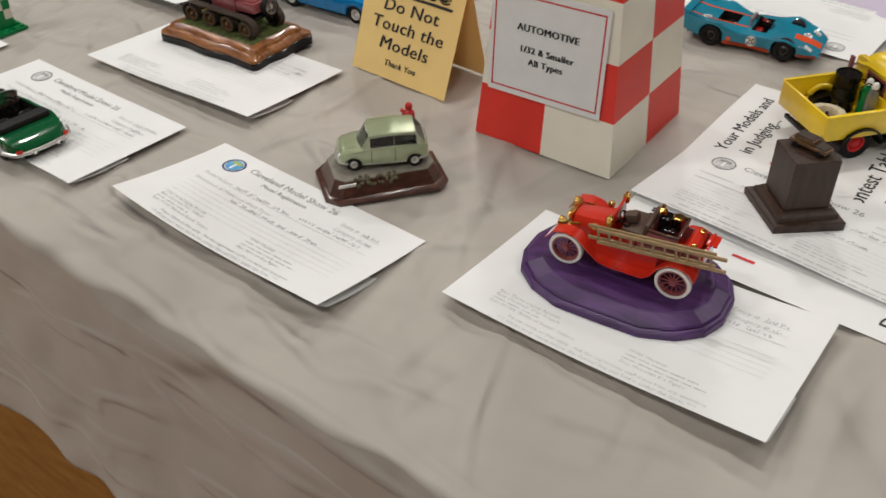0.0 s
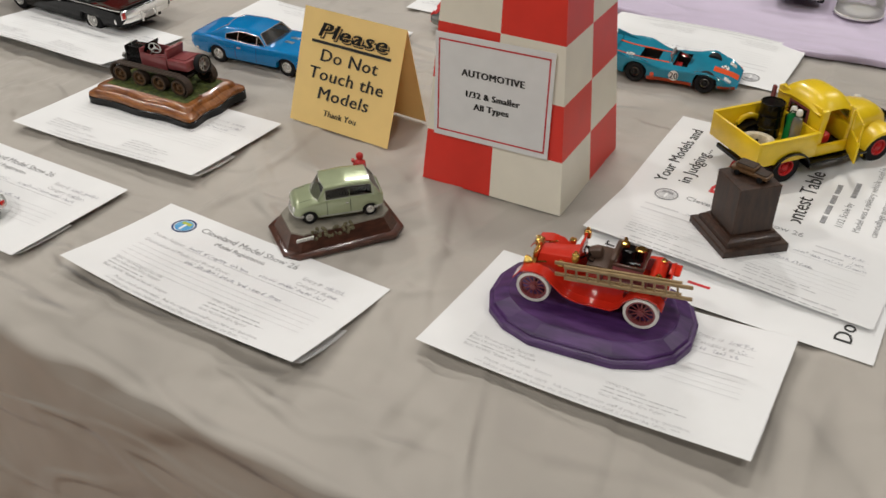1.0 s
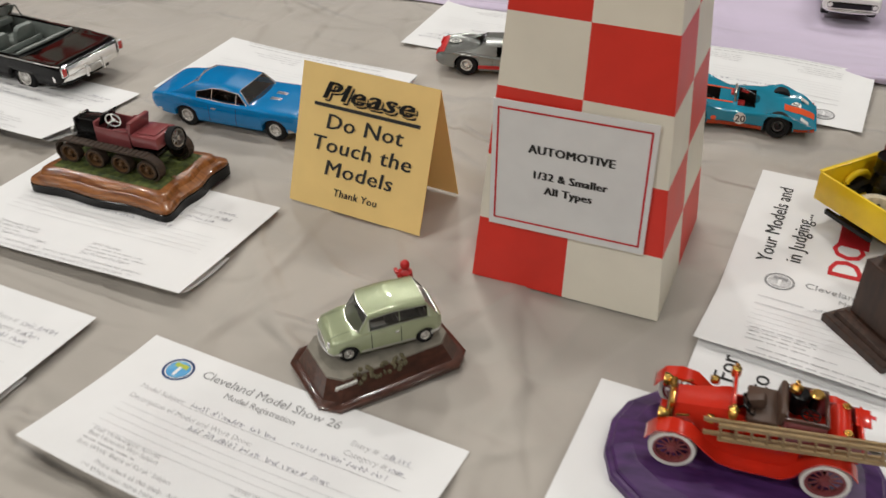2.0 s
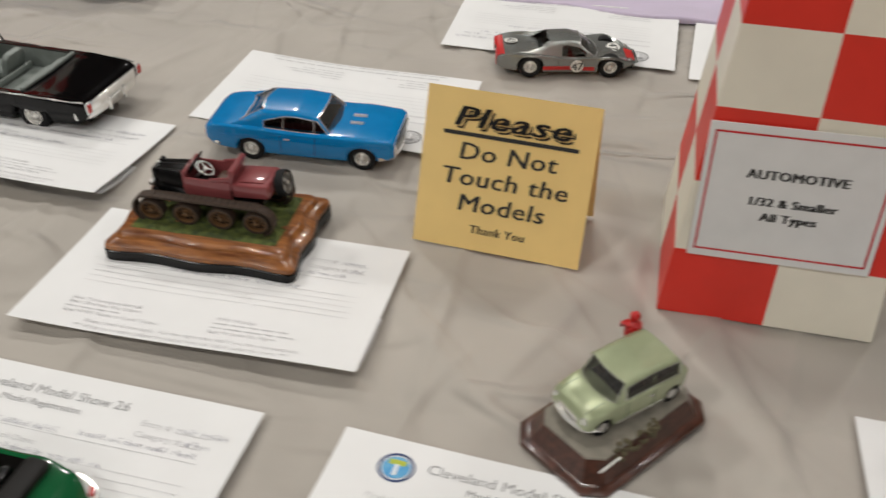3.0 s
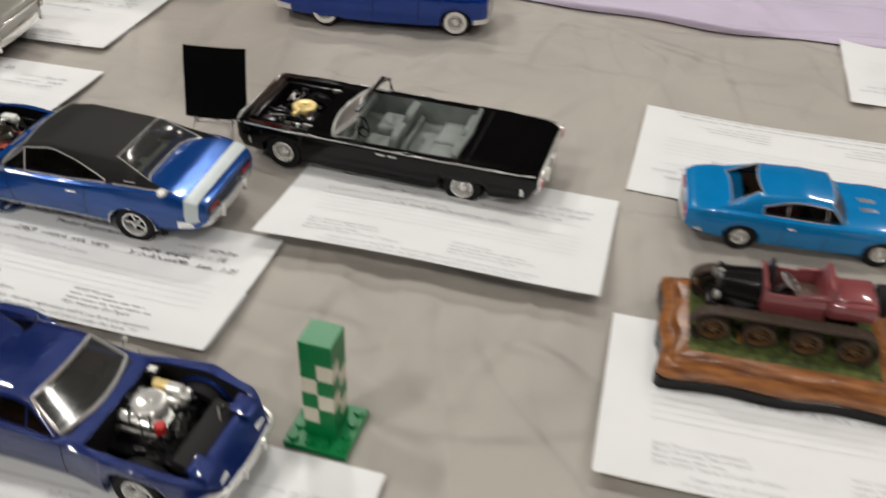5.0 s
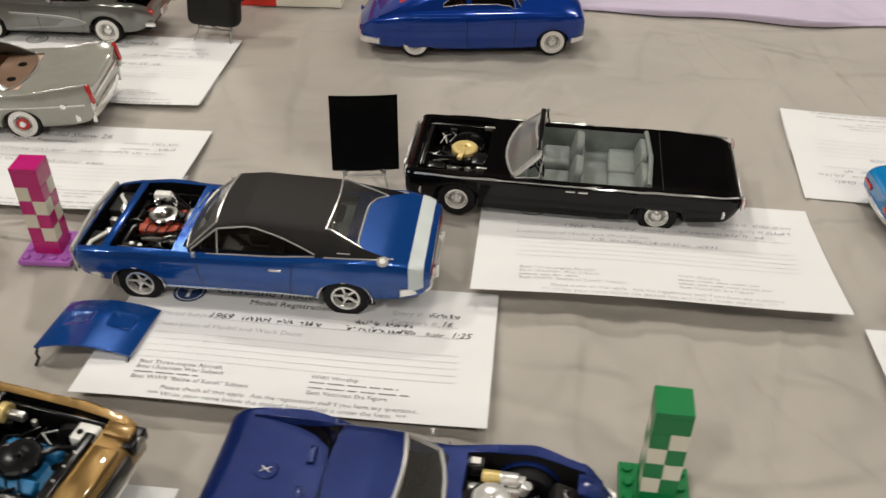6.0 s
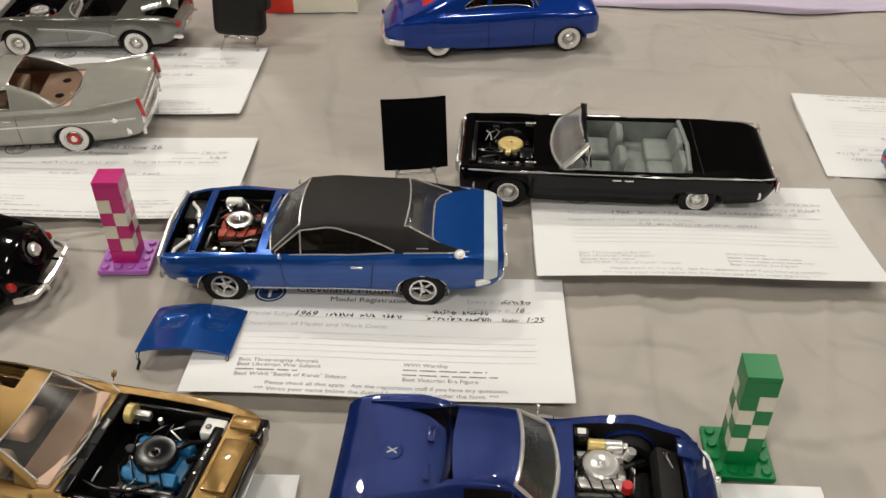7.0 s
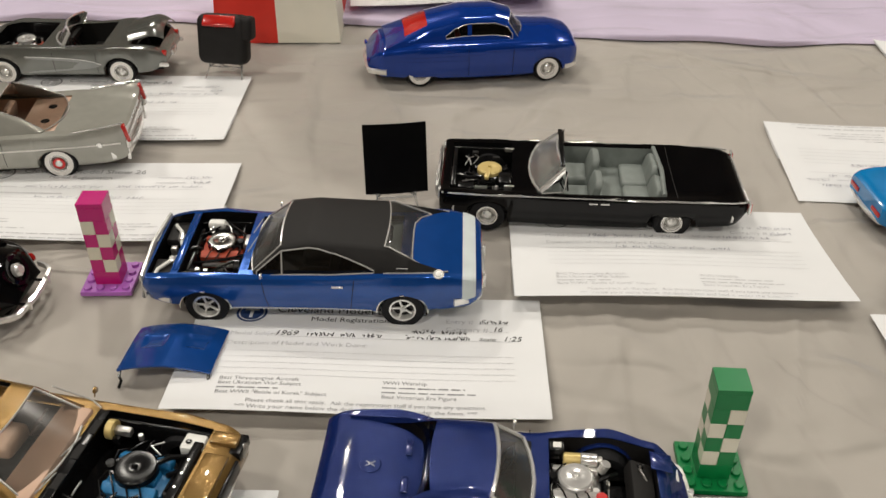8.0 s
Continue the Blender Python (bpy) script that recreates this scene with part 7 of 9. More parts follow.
def green_roadster(x, y, rz):
    s = dict(body=[(-70, 20, 10, 17, 18), (-57, 24.5, 8, 21.5, 22), (-42, 26, 6.5, 23, 23.5), (-10, 25.5, 6, 22, 22.5), (9, 24.5, 6.5, 20.5, 22)],
             tail=(10, 0.2, 3, 2), nose=(3, 0.04, 1, 1), axles=(28, -42), arch=11, wheel=10.2, crown=3, bulge=0.06)
    s.update(cabin=[(8, 22, 2, 22.5), (-3, 34, -7, 33), (-3.5, 34, -7.5, 33), (-4, 34, -8, 33)], cab_i=(1, 3), cab_w=(22, 19), doors=(0, 1), panes=[(100, 99)], sink=0.5, no_roof=True, frame_r=0.5)
    car = thing("model_car", "dark green model roadster, long bonnet tipped open", "model car", x, y, Z, rz, group="model cars")
    car_body(car, s, M["green_paint"], [(-40, 0, 5, 8, M["dark_int"], "cockpit")])
    greenhouse(car, s, M["chrome"])
    four_wheels(car, s, "wire", 7, inset=2)
    # tipped bonnet, standing nose-down ahead of the engine
    bm = bmesh.new()
    panel_shell(bm, 30, 44, 3.5, 3, 1.2, corner=0.2)
    bmesh.ops.transform(bm, matrix=pose(56 * MM, 0, 17 * MM, 0, 58, 0), verts=bm.verts)
    part("bonnet", bm, "green_paint", car, "tipped open bonnet")
    bm = bmesh.new()
    panel_shell(bm, 28, 40, 3.5, 3, 0.6, corner=0.2)
    bmesh.ops.transform(bm, matrix=pose(54.5 * MM, 0, 16.2 * MM, 0, 58, 0), verts=bm.verts)
    part("bonnet_lining", bm, "matt_black", car, "black underside of the bonnet")
    pipe(car, "prop_rod", [(50, -20, 18), (45, -22, 30), (37, -23, 48)], 0.75, "black", 6)
    block_part(car, "bay_floor", 30, 0, 7.5, 44, 34, 3, "matt_black", 0.6)
    block_part(car, "bulkhead", 9.6, 0, 15, 2, 40, 13, "matt_black", 0.8)
    for sd in (1, -1):
        block_part(car, "inner_wing", 28, sd * 15, 15, 26, 1.4, 12, "matt_black", 0.5)
        round_part(car, "carburettor", 26, sd * 9, 21, 2.6, 4, "steel", None, 0.5)
    bm = bmesh.new()
    prism(bm, [(47 * MM, -20 * MM), (63 * MM, -14 * MM), (63 * MM, 14 * MM), (47 * MM, 20 * MM)], 6 * MM, 16 * MM, 3 * MM)
    part("nose", bm, "green_paint", car)
    engine(car, 27, 0, 10, "gold_metal", "black", 0.85, heads="steel")
    for sd in (1, -1):
        pipe(car, "frame_tube", [(8, sd * 16, 20), (46, sd * 10, 14)], 0.8, "black")
        seat(car, -20, sd * 10, 8, 14, 14, 16, "black")
    block_part(car, "folded_top", -43, 0, 25, 12, 44, 6, "matt_black", 2.4)
    block_part(car, "dashboard", 2, 0, 20, 5, 44, 4, "brown_int", 1)
    steering(car, -7, -10, 22, 6)
    bumper(car, s, -1, 13, 2.6, 1.15, 12, out=2.5, guards=(-10, 10))
    for sd in (1, -1):
        block_part(car, "tail_light", -69, sd * 20, 15, 2.4, 5, 2.4, "red_light", 0.8, pose(0, 0, 0, 0, 0, -sd * 25))
    sun_visor_mirror(car, 0, 24, 24, "green_paint", 1)
    return car


navy_sports(0.1920, 0.2325, -3)
gold_coupe(-0.0245, 0.2415, -10)
royal_blue_coupe(0.1785, 0.744, 8.3)
grey_finned_coupe(-0.181, 0.569, 187)
grey_roadster(-0.176, 0.7305, 182)
round_black_car(-0.170, 0.386, 178)
sky_blue_coupe(0.5285, 0.507, 4.3)
silver_racer(0.6955, 0.6935, 14.5)
teal_racer(0.9123, 0.6796, 6.4)
green_roadster(0.478, 0.153, 177)

# ---- checkered card pylons ----
def pylon(x, y, rz, side, rows, h, taper, label, flip=0, z=Z):
    t = thing("checkered_pylon", label, "pylon", x, y, z, rz, group="checkered pylons")
    for f in range(4):
        face = new("face")
        face.parent = t
        face.matrix_basis = pose(0, 0, 0, 0, 0, 90 * f)
        for r in range(rows):
            for c in range(2):
                bm = bmesh.new()
                def P(cc, rr, out=0.0):
                    hw = side / 2 - taper * rr * h
                    return bm.verts.new(((-1 + cc) * hw, -hw - out, rr * h))
                q = [P(c, r), P(c + 1, r), P(c + 1, r + 1), P(c, r + 1)]
                bm.faces.new(q)
                bm.normal_update()
                bmesh.ops.solidify(bm, geom=bm.faces[:], thickness=0.0015)
                red = (r + c + f + flip) % 2 == 0
                part("panel", bm, "red_board" if red else "white_board", face, smooth=False)
    bm = bmesh.new()
    hw = side / 2 - taper * rows * h
    box(bm, 0, 0, rows * h, 2 * hw, 2 * hw, 0.002)
    part("cap", bm, "white_board", t)
    return t


PX, PY, PR = 0.8555, 0.4472, 0.8
pyl = pylon(PX, PY, PR, 0.1235, 7, 0.0447, 0.075, "tall red and cream checkered pylon with a class card")
pylon(-0.0140, 0.8595, 3, 0.1235, 7, 0.0447, 0.075, "red and cream checkered pylon behind the dark roadster", flip=0, z=Z + 0.0)

# class card stuck on the front of the pylon
card = thing("class_card", "white class card with red border on the pylon", "sign", PX, PY, Z, PR)
lean = math.degrees(math.atan(0.075))
cm = pose(-0.0030, -0.0618 + 0.075 * 0.086 - 0.0016, 0.086, 90 - lean, 0, 0) @ pose(0, 0, 0, 0, 0, 1.0)
bm = bmesh.new()
box(bm, 0, 0, 0, 0.0985, 0.0835, 0.0008, 0.0002, 1)
bmesh.ops.transform(bm, matrix=cm, verts=bm.verts)
part("card", bm, mat("card_white", (0.79, 0.795, 0.79), rough=0.55, var=0.02), card)
bm = bmesh.new()
W2, H2 = 0.0462, 0.0372
tp = lambda a, b: cm @ Vector((a, b, 0.0006))
for x0, y0, x1, y1 in ((-W2, H2 - 0.0012, W2, H2), (-W2, -H2, W2, -H2 + 0.0012), (-W2, -H2, -W2 + 0.0012, H2), (W2 - 0.0012, -H2, W2, H2)):
    bar(bm, tp, x0, y0, x1, y1, 2)
part("border", bm, "red_ink", card, "red printed border", smooth=False)
bm = bmesh.new()
for ln, yy, sz in (("AUTOMOTIVE", 0.0110, 0.0078), ("1/32 & Smaller", -0.0052, 0.0072), ("All Types", -0.0145, 0.0072)):
    put_text(bm, text_mesh(ln, sz, "CENTER", bold=0.0, spacing=1.08), lambda a, b, yy=yy: tp(a, b + yy))
    put_text(bm, text_mesh(ln, sz, "CENTER", bold=0.0, spacing=1.08), lambda a, b, yy=yy: cm @ Vector((a + 0.0005, b + yy, 0.00065)))
    put_text(bm, text_mesh(ln, sz, "CENTER", bold=0.0, spacing=1.08), lambda a, b, yy=yy: cm @ Vector((a + 0.0009, b + yy, 0.0007)))
part("lettering", bm, "black_ink", card, smooth=False)

# ---- yellow tent card ----
sign = thing("tent_card", "folded yellow card asking visitors not to touch", "sign", 0.6905, 0.447, Z, -2.5)
SW, SH, SA = 0.110, 0.0965, 0.036
bm = bmesh.new()
def tent(u, k):
    """k -1..0 front face, 0..1 back face."""
    return (u, SA * k * (1 if k < 0 else 0.72), SH * (1 - abs(k)) + 0.0004)
pts = [-1, -0.75, -0.5, -0.25, -0.04, 0, 0.04, 0.3, 0.6, 1]
g = [[bm.verts.new(tent(u, k)) for k in pts] for u in (-SW / 2, 0, SW / 2)]
for a, b in zip(g, g[1:]):
    for j in range(len(pts) - 1):
        bm.faces.new((a[j], b[j], b[j + 1], a[j + 1]))
bm.normal_update()
bmesh.ops.solidify(bm, geom=bm.faces[:], thickness=0.0005)
part("card", bm, "yellow_card", sign)
slen = math.hypot(SH, SA)
ndir = Vector((0, -SH, SA)).normalized()
def on_sign(a, b):
    """b: distance up from the front foot."""
    k = b / slen
    return Vector((a, -SA * (1 - k), SH * k + 0.0004)) + ndir * 0.0007
bm = bmesh.new()
for ln, b0, sz in (("Do Not", 0.0590, 0.0156), ("Touch the", 0.0423, 0.0156), ("Models", 0.0256, 0.0156), ("Thank You", 0.0115, 0.0078)):
    V = text_mesh(ln, sz, "CENTER", spacing=1.06, bold=0.0, shear=0.10)
    for dx in ((0, 0.0003, 0.0006) if sz > 0.01 else (0, 0.0003)):
        put_text(bm, V, lambda a, b, b0=b0, dx=dx: on_sign(a * (1.19 if b0 > 0.02 else 1.0) + dx, b + b0) + ndir * dx * 0.05)
part("lettering", bm, "black_ink", sign, smooth=False)
bm = bmesh.new()
V = text_mesh("Please", 0.0180, "CENTER", shear=0.25, spacing=1.10)
for dx in (0, 0.0005, 0.0010, 0.0015):
    put_text(bm, V, lambda a, b, dx=dx: on_sign(a * 1.50 + dx + 0.0016, b + 0.0782) + ndir * 0.00005)
for dx in (0, 0.0005, 0.0010, 0.0014):
    put_text(bm, V, lambda a, b, dx=dx: on_sign(a * 1.50 + dx - 0.0006, b + 0.0800) + ndir * 0.00035)
bar(bm, on_sign, -0.042, 0.0738, 0.044, 0.0763, 8)
headline = part("headline", bm, "black_ink", sign, "bold shadowed headline with underline", smooth=False)
bm = bmesh.new()
for dx in (0, 0.0005, 0.0010, 0.0014):
    put_text(bm, V, lambda a, b, dx=dx: on_sign(a * 1.50 + dx + 0.0006, b + 0.0792) + ndir * 0.0002)
part("inline", bm, "yellow_card", headline, smooth=False)


# ---- brick pylons of toy bricks ----
def brick_pylon(x, y, rz, main, base, label, phase=0):
    t = thing("toy_brick_pylon", label, "toy brick pylon", x, y, Z, rz, group="toy brick pylons")
    S = 0.008
    bm = bmesh.new()
    box(bm, 0, 0, 0.0016, 4 * S - 0.0001, 4 * S - 0.0001, 0.0032, 0.0002, 1)
    plate = part("base_plate", bm, base, t)
    sm = bmesh.new()
    lathe(sm, [(0.0024, 0), (0.0024, 0.0014), (0.0021, 0.0017), (0, 0.0017)], 16)
    stud = part("stud", sm, base, plate)
    stud.matrix_basis = pose(-1.5 * S, -1.5 * S, 0.0032)
    for i in range(4):
        for j in range(4):
            if (i, j) != (0, 0) and not (i in (1, 2) and j in (1, 2)):
                o = new("stud", stud.data)
                o.parent = plate
                o.matrix_basis = pose((i - 1.5) * S, (j - 1.5) * S, 0.0032)
    H = 0.0096
    z = 0.0032
    bm = bmesh.new()
    box(bm, 0, 0, z + H / 2, 2 * S - 0.0001, 2 * S - 0.0001, H - 0.0001, 0.0002, 1)
    part("brick", bm, main, t)
    one = bmesh.new()
    box(one, 0, 0, 0, S - 0.0001, S - 0.0001, H - 0.0001, 0.0002, 1)
    ma = part("brick", one, main, t)
    one = bmesh.new()
    box(one, 0, 0, 0, S - 0.0001, S - 0.0001, H - 0.0001, 0.0002, 1)
    mb = part("brick", one, "toy_cream", t)
    first = {True: ma, False: mb}
    used = {True: False, False: False}
    for r in range(4):
        for i in range(2):
            for j in range(2):
                k = (r + i + j + phase) % 2 == 0
                o = first[k] if not used[k] else new("brick", first[k].data)
                used[k] = True
                o.parent = t
                o.matrix_basis = pose((i - 0.5) * S, (j - 0.5) * S, z + H * (r + 1.5))
    bm = bmesh.new()
    box(bm, 0, 0, z + H * 5.5, 2 * S - 0.0001, 2 * S - 0.0001, H - 0.0001, 0.0002, 1)
    part("brick", bm, main, t)
    bm = bmesh.new()
    box(bm, 0, 0, z + H * 6 + 0.0016, 2 * S, 2 * S, 0.0031, 0.0002, 1)
    part("cap_tile", bm, main, t)
    return t


brick_pylon(0.3010, 0.2670, -2, "toy_green", "toy_green", "green and cream toy brick pylon on a studded green plate", 1)
brick_pylon(-0.0520, 0.4135, 3, "magenta", "lilac_plastic", "magenta and cream toy brick pylon on a lilac plate")

# ---- loose parts of the cars ----
t = thing("car_hood", "loose navy model hood with raised centre, lying on the form", "model hood", 0.2873, 0.1763, Z + 0.0052, -52)
bm = bmesh.new()
panel_shell(bm, 47, 39, 2.2, 1.2, 0.9, corner=0.06, nx=36, ny=36, bulge=lambda u, v: 2.0 * min(1, max(0, (0.50 + 0.08 * u - abs(v)) / 0.07)) * min(1, max(0, (0.46 - 0.25 * abs(v) - u) / 0.10)))
part("panel", bm, "navy", t)
clear_stand("small clear wire stand holding a black hardtop", -0.0440, 0.7240, -6, 42, 34)
t = thing("hardtop", "loose black model hardtop with a red-tinted window on a stand", "model hardtop", -0.0440, 0.7260, Z + 0.010, -6)
bm = bmesh.new()
box(bm, 0, 0, 0.024, 0.046, 0.020, 0.044, 0.007, 4, pose(0, 0, 0, -14))
box(bm, 0.0225, 0.002, 0.0345, 0.011, 0.018, 0.021, 0.004, 3, pose(0, 0, 0, -14))
part("shell", bm, "matt_black", t)
bm = bmesh.new()
box(bm, -0.001, -0.0045, 0.0425, 0.030, 0.0115, 0.004, 0.0018, 3, pose(0, 0, 0, 34))
part("window", bm, "red_light", t, "red tinted window")


# ---- wooden plinth with half-track ----
def wavy(w, d, n=26, amp=0.0014, c=0.005):
    """Outline with gently waved edges and rounded corners."""
    out = []
    for k0, (cx, cy) in enumerate(((1, -1), (1, 1), (-1, 1), (-1, -1))):
        # the rounded corner, then the waved side that follows it
        ox, oy = cx * (w / 2 - c), cy * (d / 2 - c)
        for i in range(7):
            a = radians(-90 + 90 * k0 + 90 * i / 6)
            out.append((ox + c * math.cos(a), oy + c * math.sin(a)))
        nx, ny = ((1, 0), (0, 1), (-1, 0), (0, -1))[k0]
        ex, ey = ((1, 1), (-1, 1), (-1, -1), (1, -1))[k0]
        px, py = out[-1]
        qx, qy = (w / 2, d / 2 - c) if k0 == 0 else (-w / 2 + c, d / 2) if k0 == 1 else (-w / 2, -d / 2 + c) if k0 == 2 else (w / 2 - c, -d / 2)
        for i in range(1, n):
            k = i / n
            wave = amp * (math.cos(k * 2 * math.pi * 2) - 1) * 0.8
            out.append((px + (qx - px) * k + nx * wave, py + (qy - py) * k + ny * wave))
    return out


def stack_outline(bm, levels):
    """levels: (outline, z). Joined into one closed moulding."""
    rings = [[bm.verts.new((x, y, z)) for x, y in o] for o, z in levels]
    n = len(rings[0])
    for a, b in zip(rings, rings[1:]):
        for i in range(n):
            bm.faces.new((a[i], a[(i + 1) % n], b[(i + 1) % n], b[i]))
    bm.faces.new(rings[0][::-1])
    bm.faces.new(rings[-1])


t = thing("wooden_plinth", "waved walnut plinth with black foot and grassy top", "plinth", 0.5130, 0.3830, Z + 0.0018, 2.5)
bm = bmesh.new()
stack_outline(bm, [(wavy(0.126, 0.082), 0), (wavy(0.126, 0.082), 0.0078), (wavy(0.1245, 0.0805), 0.0085)])
part("foot", bm, "black", t, "black painted foot")
bm = bmesh.new()
stack_outline(bm, [(wavy(0.1245, 0.0805), 0.0085), (wavy(0.1255, 0.0815), 0.0095), (wavy(0.1245, 0.0805), 0.0115), (wavy(0.119, 0.075), 0.0135), (wavy(0.114, 0.070), 0.0145), (wavy(0.111, 0.067), 0.0175), (wavy(0.107, 0.063), 0.0188)])
part("moulding", bm, "wood", t, "polished walnut moulding")
bm = bmesh.new()
nx, ny = 36, 20
g = [[bm.verts.new((-0.048 + 0.096 * i / nx, -0.027 + 0.054 * j / ny, 0.0188 + 0.0016 * (0.5 + noise.noise(Vector((i * 0.35, j * 0.35, 5)))) * (0 if i in (0, nx) or j in (0, ny) else 1))) for j in range(ny + 1)] for i in range(nx + 1)]
for a, b in zip(g, g[1:]):
    for j in range(ny):
        bm.faces.new((a[j], b[j], b[j + 1], a[j + 1]))
part("grass_mat", bm, "grass", t, "patchy green static grass")
bm = bmesh.new()
rnd = random.Random(3)
for i in range(2000):
    gx, gy = rnd.uniform(-0.047, 0.047), rnd.uniform(-0.0265, 0.0265)
    a = rnd.uniform(0, 6.28)
    h = rnd.uniform(0.0008, 0.0024)
    p = Vector((gx, gy, 0.0188))
    d = Vector((math.cos(a), math.sin(a), 0)) * 0.00022
    tip = p + Vector((rnd.uniform(-0.0006, 0.0006), rnd.uniform(-0.0006, 0.0006), h))
    bm.faces.new([bm.verts.new(q) for q in (p - d, p + d, tip)])
part("grass_blades", bm, "grass", t, smooth=False, kind="stuff")


def spoked(parent, x, y, z, r, w, tyre, spoke, side, n=12, tyre_k=0.22, solid=None):
    wh = new("wheel")
    wh.parent = parent
    wh.matrix_basis = pose(x * MM, y * MM, z * MM, -90 * side)
    R = r * MM
    ri = R * (1 - tyre_k)
    bm = bmesh.new()
    lathe(bm, [(ri, -w / 2 * MM), (R * 0.96, -w / 2 * MM), (R, 0), (R * 0.96, w / 2 * MM), (ri, w / 2 * MM)], 30, close=True)
    part("tyre", bm, tyre, wh)
    bm = bmesh.new()
    lathe(bm, [(ri * 0.86, -w * 0.35 * MM), (ri, -w * 0.35 * MM), (ri, w * 0.42 * MM), (ri * 0.86, w * 0.42 * MM)], 30, close=True)
    part("rim", bm, spoke, wh)
    for i in range(n):
        bm = bmesh.new()
        a = 2 * math.pi * i / n
        tube(bm, [(ri * 0.15 * math.cos(a), ri * 0.15 * math.sin(a), 0), (ri * 0.9 * math.cos(a), ri * 0.9 * math.sin(a), 0)], [0.55 * MM, 0.4 * MM], 6)
        part("spoke", bm, spoke, wh)
    bm = bmesh.new()
    cyl(bm, ri * 0.24, w * 1.1 * MM, None, 14, 0.4 * MM)
    part("hub", bm, spoke if solid is None else solid, wh)
    if solid:
        bm = bmesh.new()
        cyl(bm, ri * 0.9, w * 0.3 * MM, pose(0, 0, -w * 0.2 * MM), 24)
        part("disc", bm, "dark_int", wh)


ht = thing("model_half_track", "weathered maroon model half-track with rusty wheels on grass", "model vehicle", 0.5065, 0.3850, Z + 0.0212, 182.5)
ht.scale = (1.14, 1.04, 1.0)
for sd in (1, -1):
    for i in range(4):
        spoked(ht, -34.2 + 20.4 * i, sd * 17, 7.6, 7.6, 6, "rust", "wheel_wood", sd, 10, 0.2, "wheel_wood")
    # steel track over the wheels
    bm = bmesh.new()
    pts = []
    for i in range(11):
        a = math.pi / 2 + math.pi * i / 10
        pts.append((-34.2 + 9.3 * math.cos(a), 8.4 + 9.3 * math.sin(a)))
    for i in range(11):
        a = -math.pi / 2 + math.pi * i / 10
        pts.append((27.0 + 9.3 * math.cos(a), 8.4 + 9.3 * math.sin(a)))
    ring = []
    for xx, zz in pts:
        cx = -34.2 if xx < -34.2 else 27.0 if xx > 27.0 else xx
        d = Vector((xx - cx, zz - 8.4))
        d = d.normalized() if d.length > 0.1 else Vector((0, 1))
        ring.append([bm.verts.new((qx * MM, qy * MM, qz * MM)) for qx, qy, qz in ((xx, sd * 13.6, zz), (xx, sd * 20.4, zz), (xx + d.x * 1.3, sd * 20.4, zz + d.y * 1.3), (xx + d.x * 1.3, sd * 13.6, zz + d.y * 1.3))])
    for i in range(len(ring)):
        a, b = ring[i], ring[(i + 1) % len(ring)]
        for k in range(4):
            bm.faces.new((a[k], a[(k + 1) % 4], b[(k + 1) % 4], b[k]))
    tr = part("track", bm, "rust", ht, "rusty steel track")
    link = bmesh.new()
    box(link, 0, 0, 0, 3.0 * MM, 7.6 * MM, 1.0 * MM, 0.3 * MM, 1)
    base_link = part("track_link", link, "rust", tr)
    base_link.matrix_basis = pose(-33 * MM, sd * 17 * MM, 19.0 * MM)
    for i in range(1, 16):
        o = new("track_link", base_link.data)
        o.parent = tr
        o.matrix_basis = pose((-33 + 3.9 * i) * MM, sd * 17 * MM, 19.0 * MM)
block_part(ht, "frame_rail", -2, 0, 13, 66, 14, 4, "black", 0.6)
block_part(ht, "front_axle", 24, 0, 10, 3, 24, 3, "black", 0.6)
# hood: black, ribbed and tapered to the front
bm = bmesh.new()
secs = []
for xx, hw, z0, z1 in ((7, 9.8, 16, 32), (13, 9.2, 16, 32), (20, 8.2, 16, 31.5), (26, 7.6, 16, 30.5)):
    secs.append([bm.verts.new((xx * MM, yy * MM, zz * MM)) for yy, zz in ((-hw, z0), (-hw, z1 - 5), (-hw * 0.7, z1 - 1.2), (0, z1), (hw * 0.7, z1 - 1.2), (hw, z1 - 5), (hw, z0))])
for a, b in zip(secs, secs[1:]):
    for k in range(7):
        bm.faces.new((a[k], a[(k + 1) % 7], b[(k + 1) % 7], b[k]))
bm.faces.new(secs[0])
bm.faces.new(secs[-1][::-1])
part("engine_hood", bm, "black", ht, "black ribbed engine hood")
block_part(ht, "radiator", 27, 0, 24, 2.4, 15.5, 14, "black", 0.8)
round_part(ht, "radiator_cap", 27, 0, 31.4, 1.1, 1.4, "steel")
for yy in (-5.4, 0, 5.4):
    pipe(ht, "hood_rib", [(7, yy * 1.2, 32.2 - abs(yy) * 0.13), (26, yy * 0.95, 30.7 - abs(yy) * 0.13)], 0.4, "matt_black", 6)
for sd in (1, -1):
    round_part(ht, "headlamp", 28, sd * 9, 22, 2.4, 2.6, "steel", pose(0, 0, 0, 0, 90))
# open cab
for sd in (1, -1):
    block_part(ht, "cab_side", -5.5, sd * 11, 23.5, 27, 1.4, 13, "maroon", 0.6)
    block_part(ht, "side_cap", -13, sd * 11, 31, 12, 1.8, 3, "maroon", 0.9, pose(0, 0, 0, 0, 12))
block_part(ht, "scuttle", 8, 0, 26, 2, 22, 15, "maroon", 0.8)
block_part(ht, "seat_back", -18.5, 0, 30.5, 3.4, 22, 16, "maroon", 1.4, pose(0, 0, 0, 0, -10))
block_part(ht, "seat_cushion", -12, 0, 22.5, 11, 19, 4, "brown_int", 1.2)
block_part(ht, "cab_floor", -5.5, 0, 17, 27, 22, 1.4, "dark_int", 0.3)
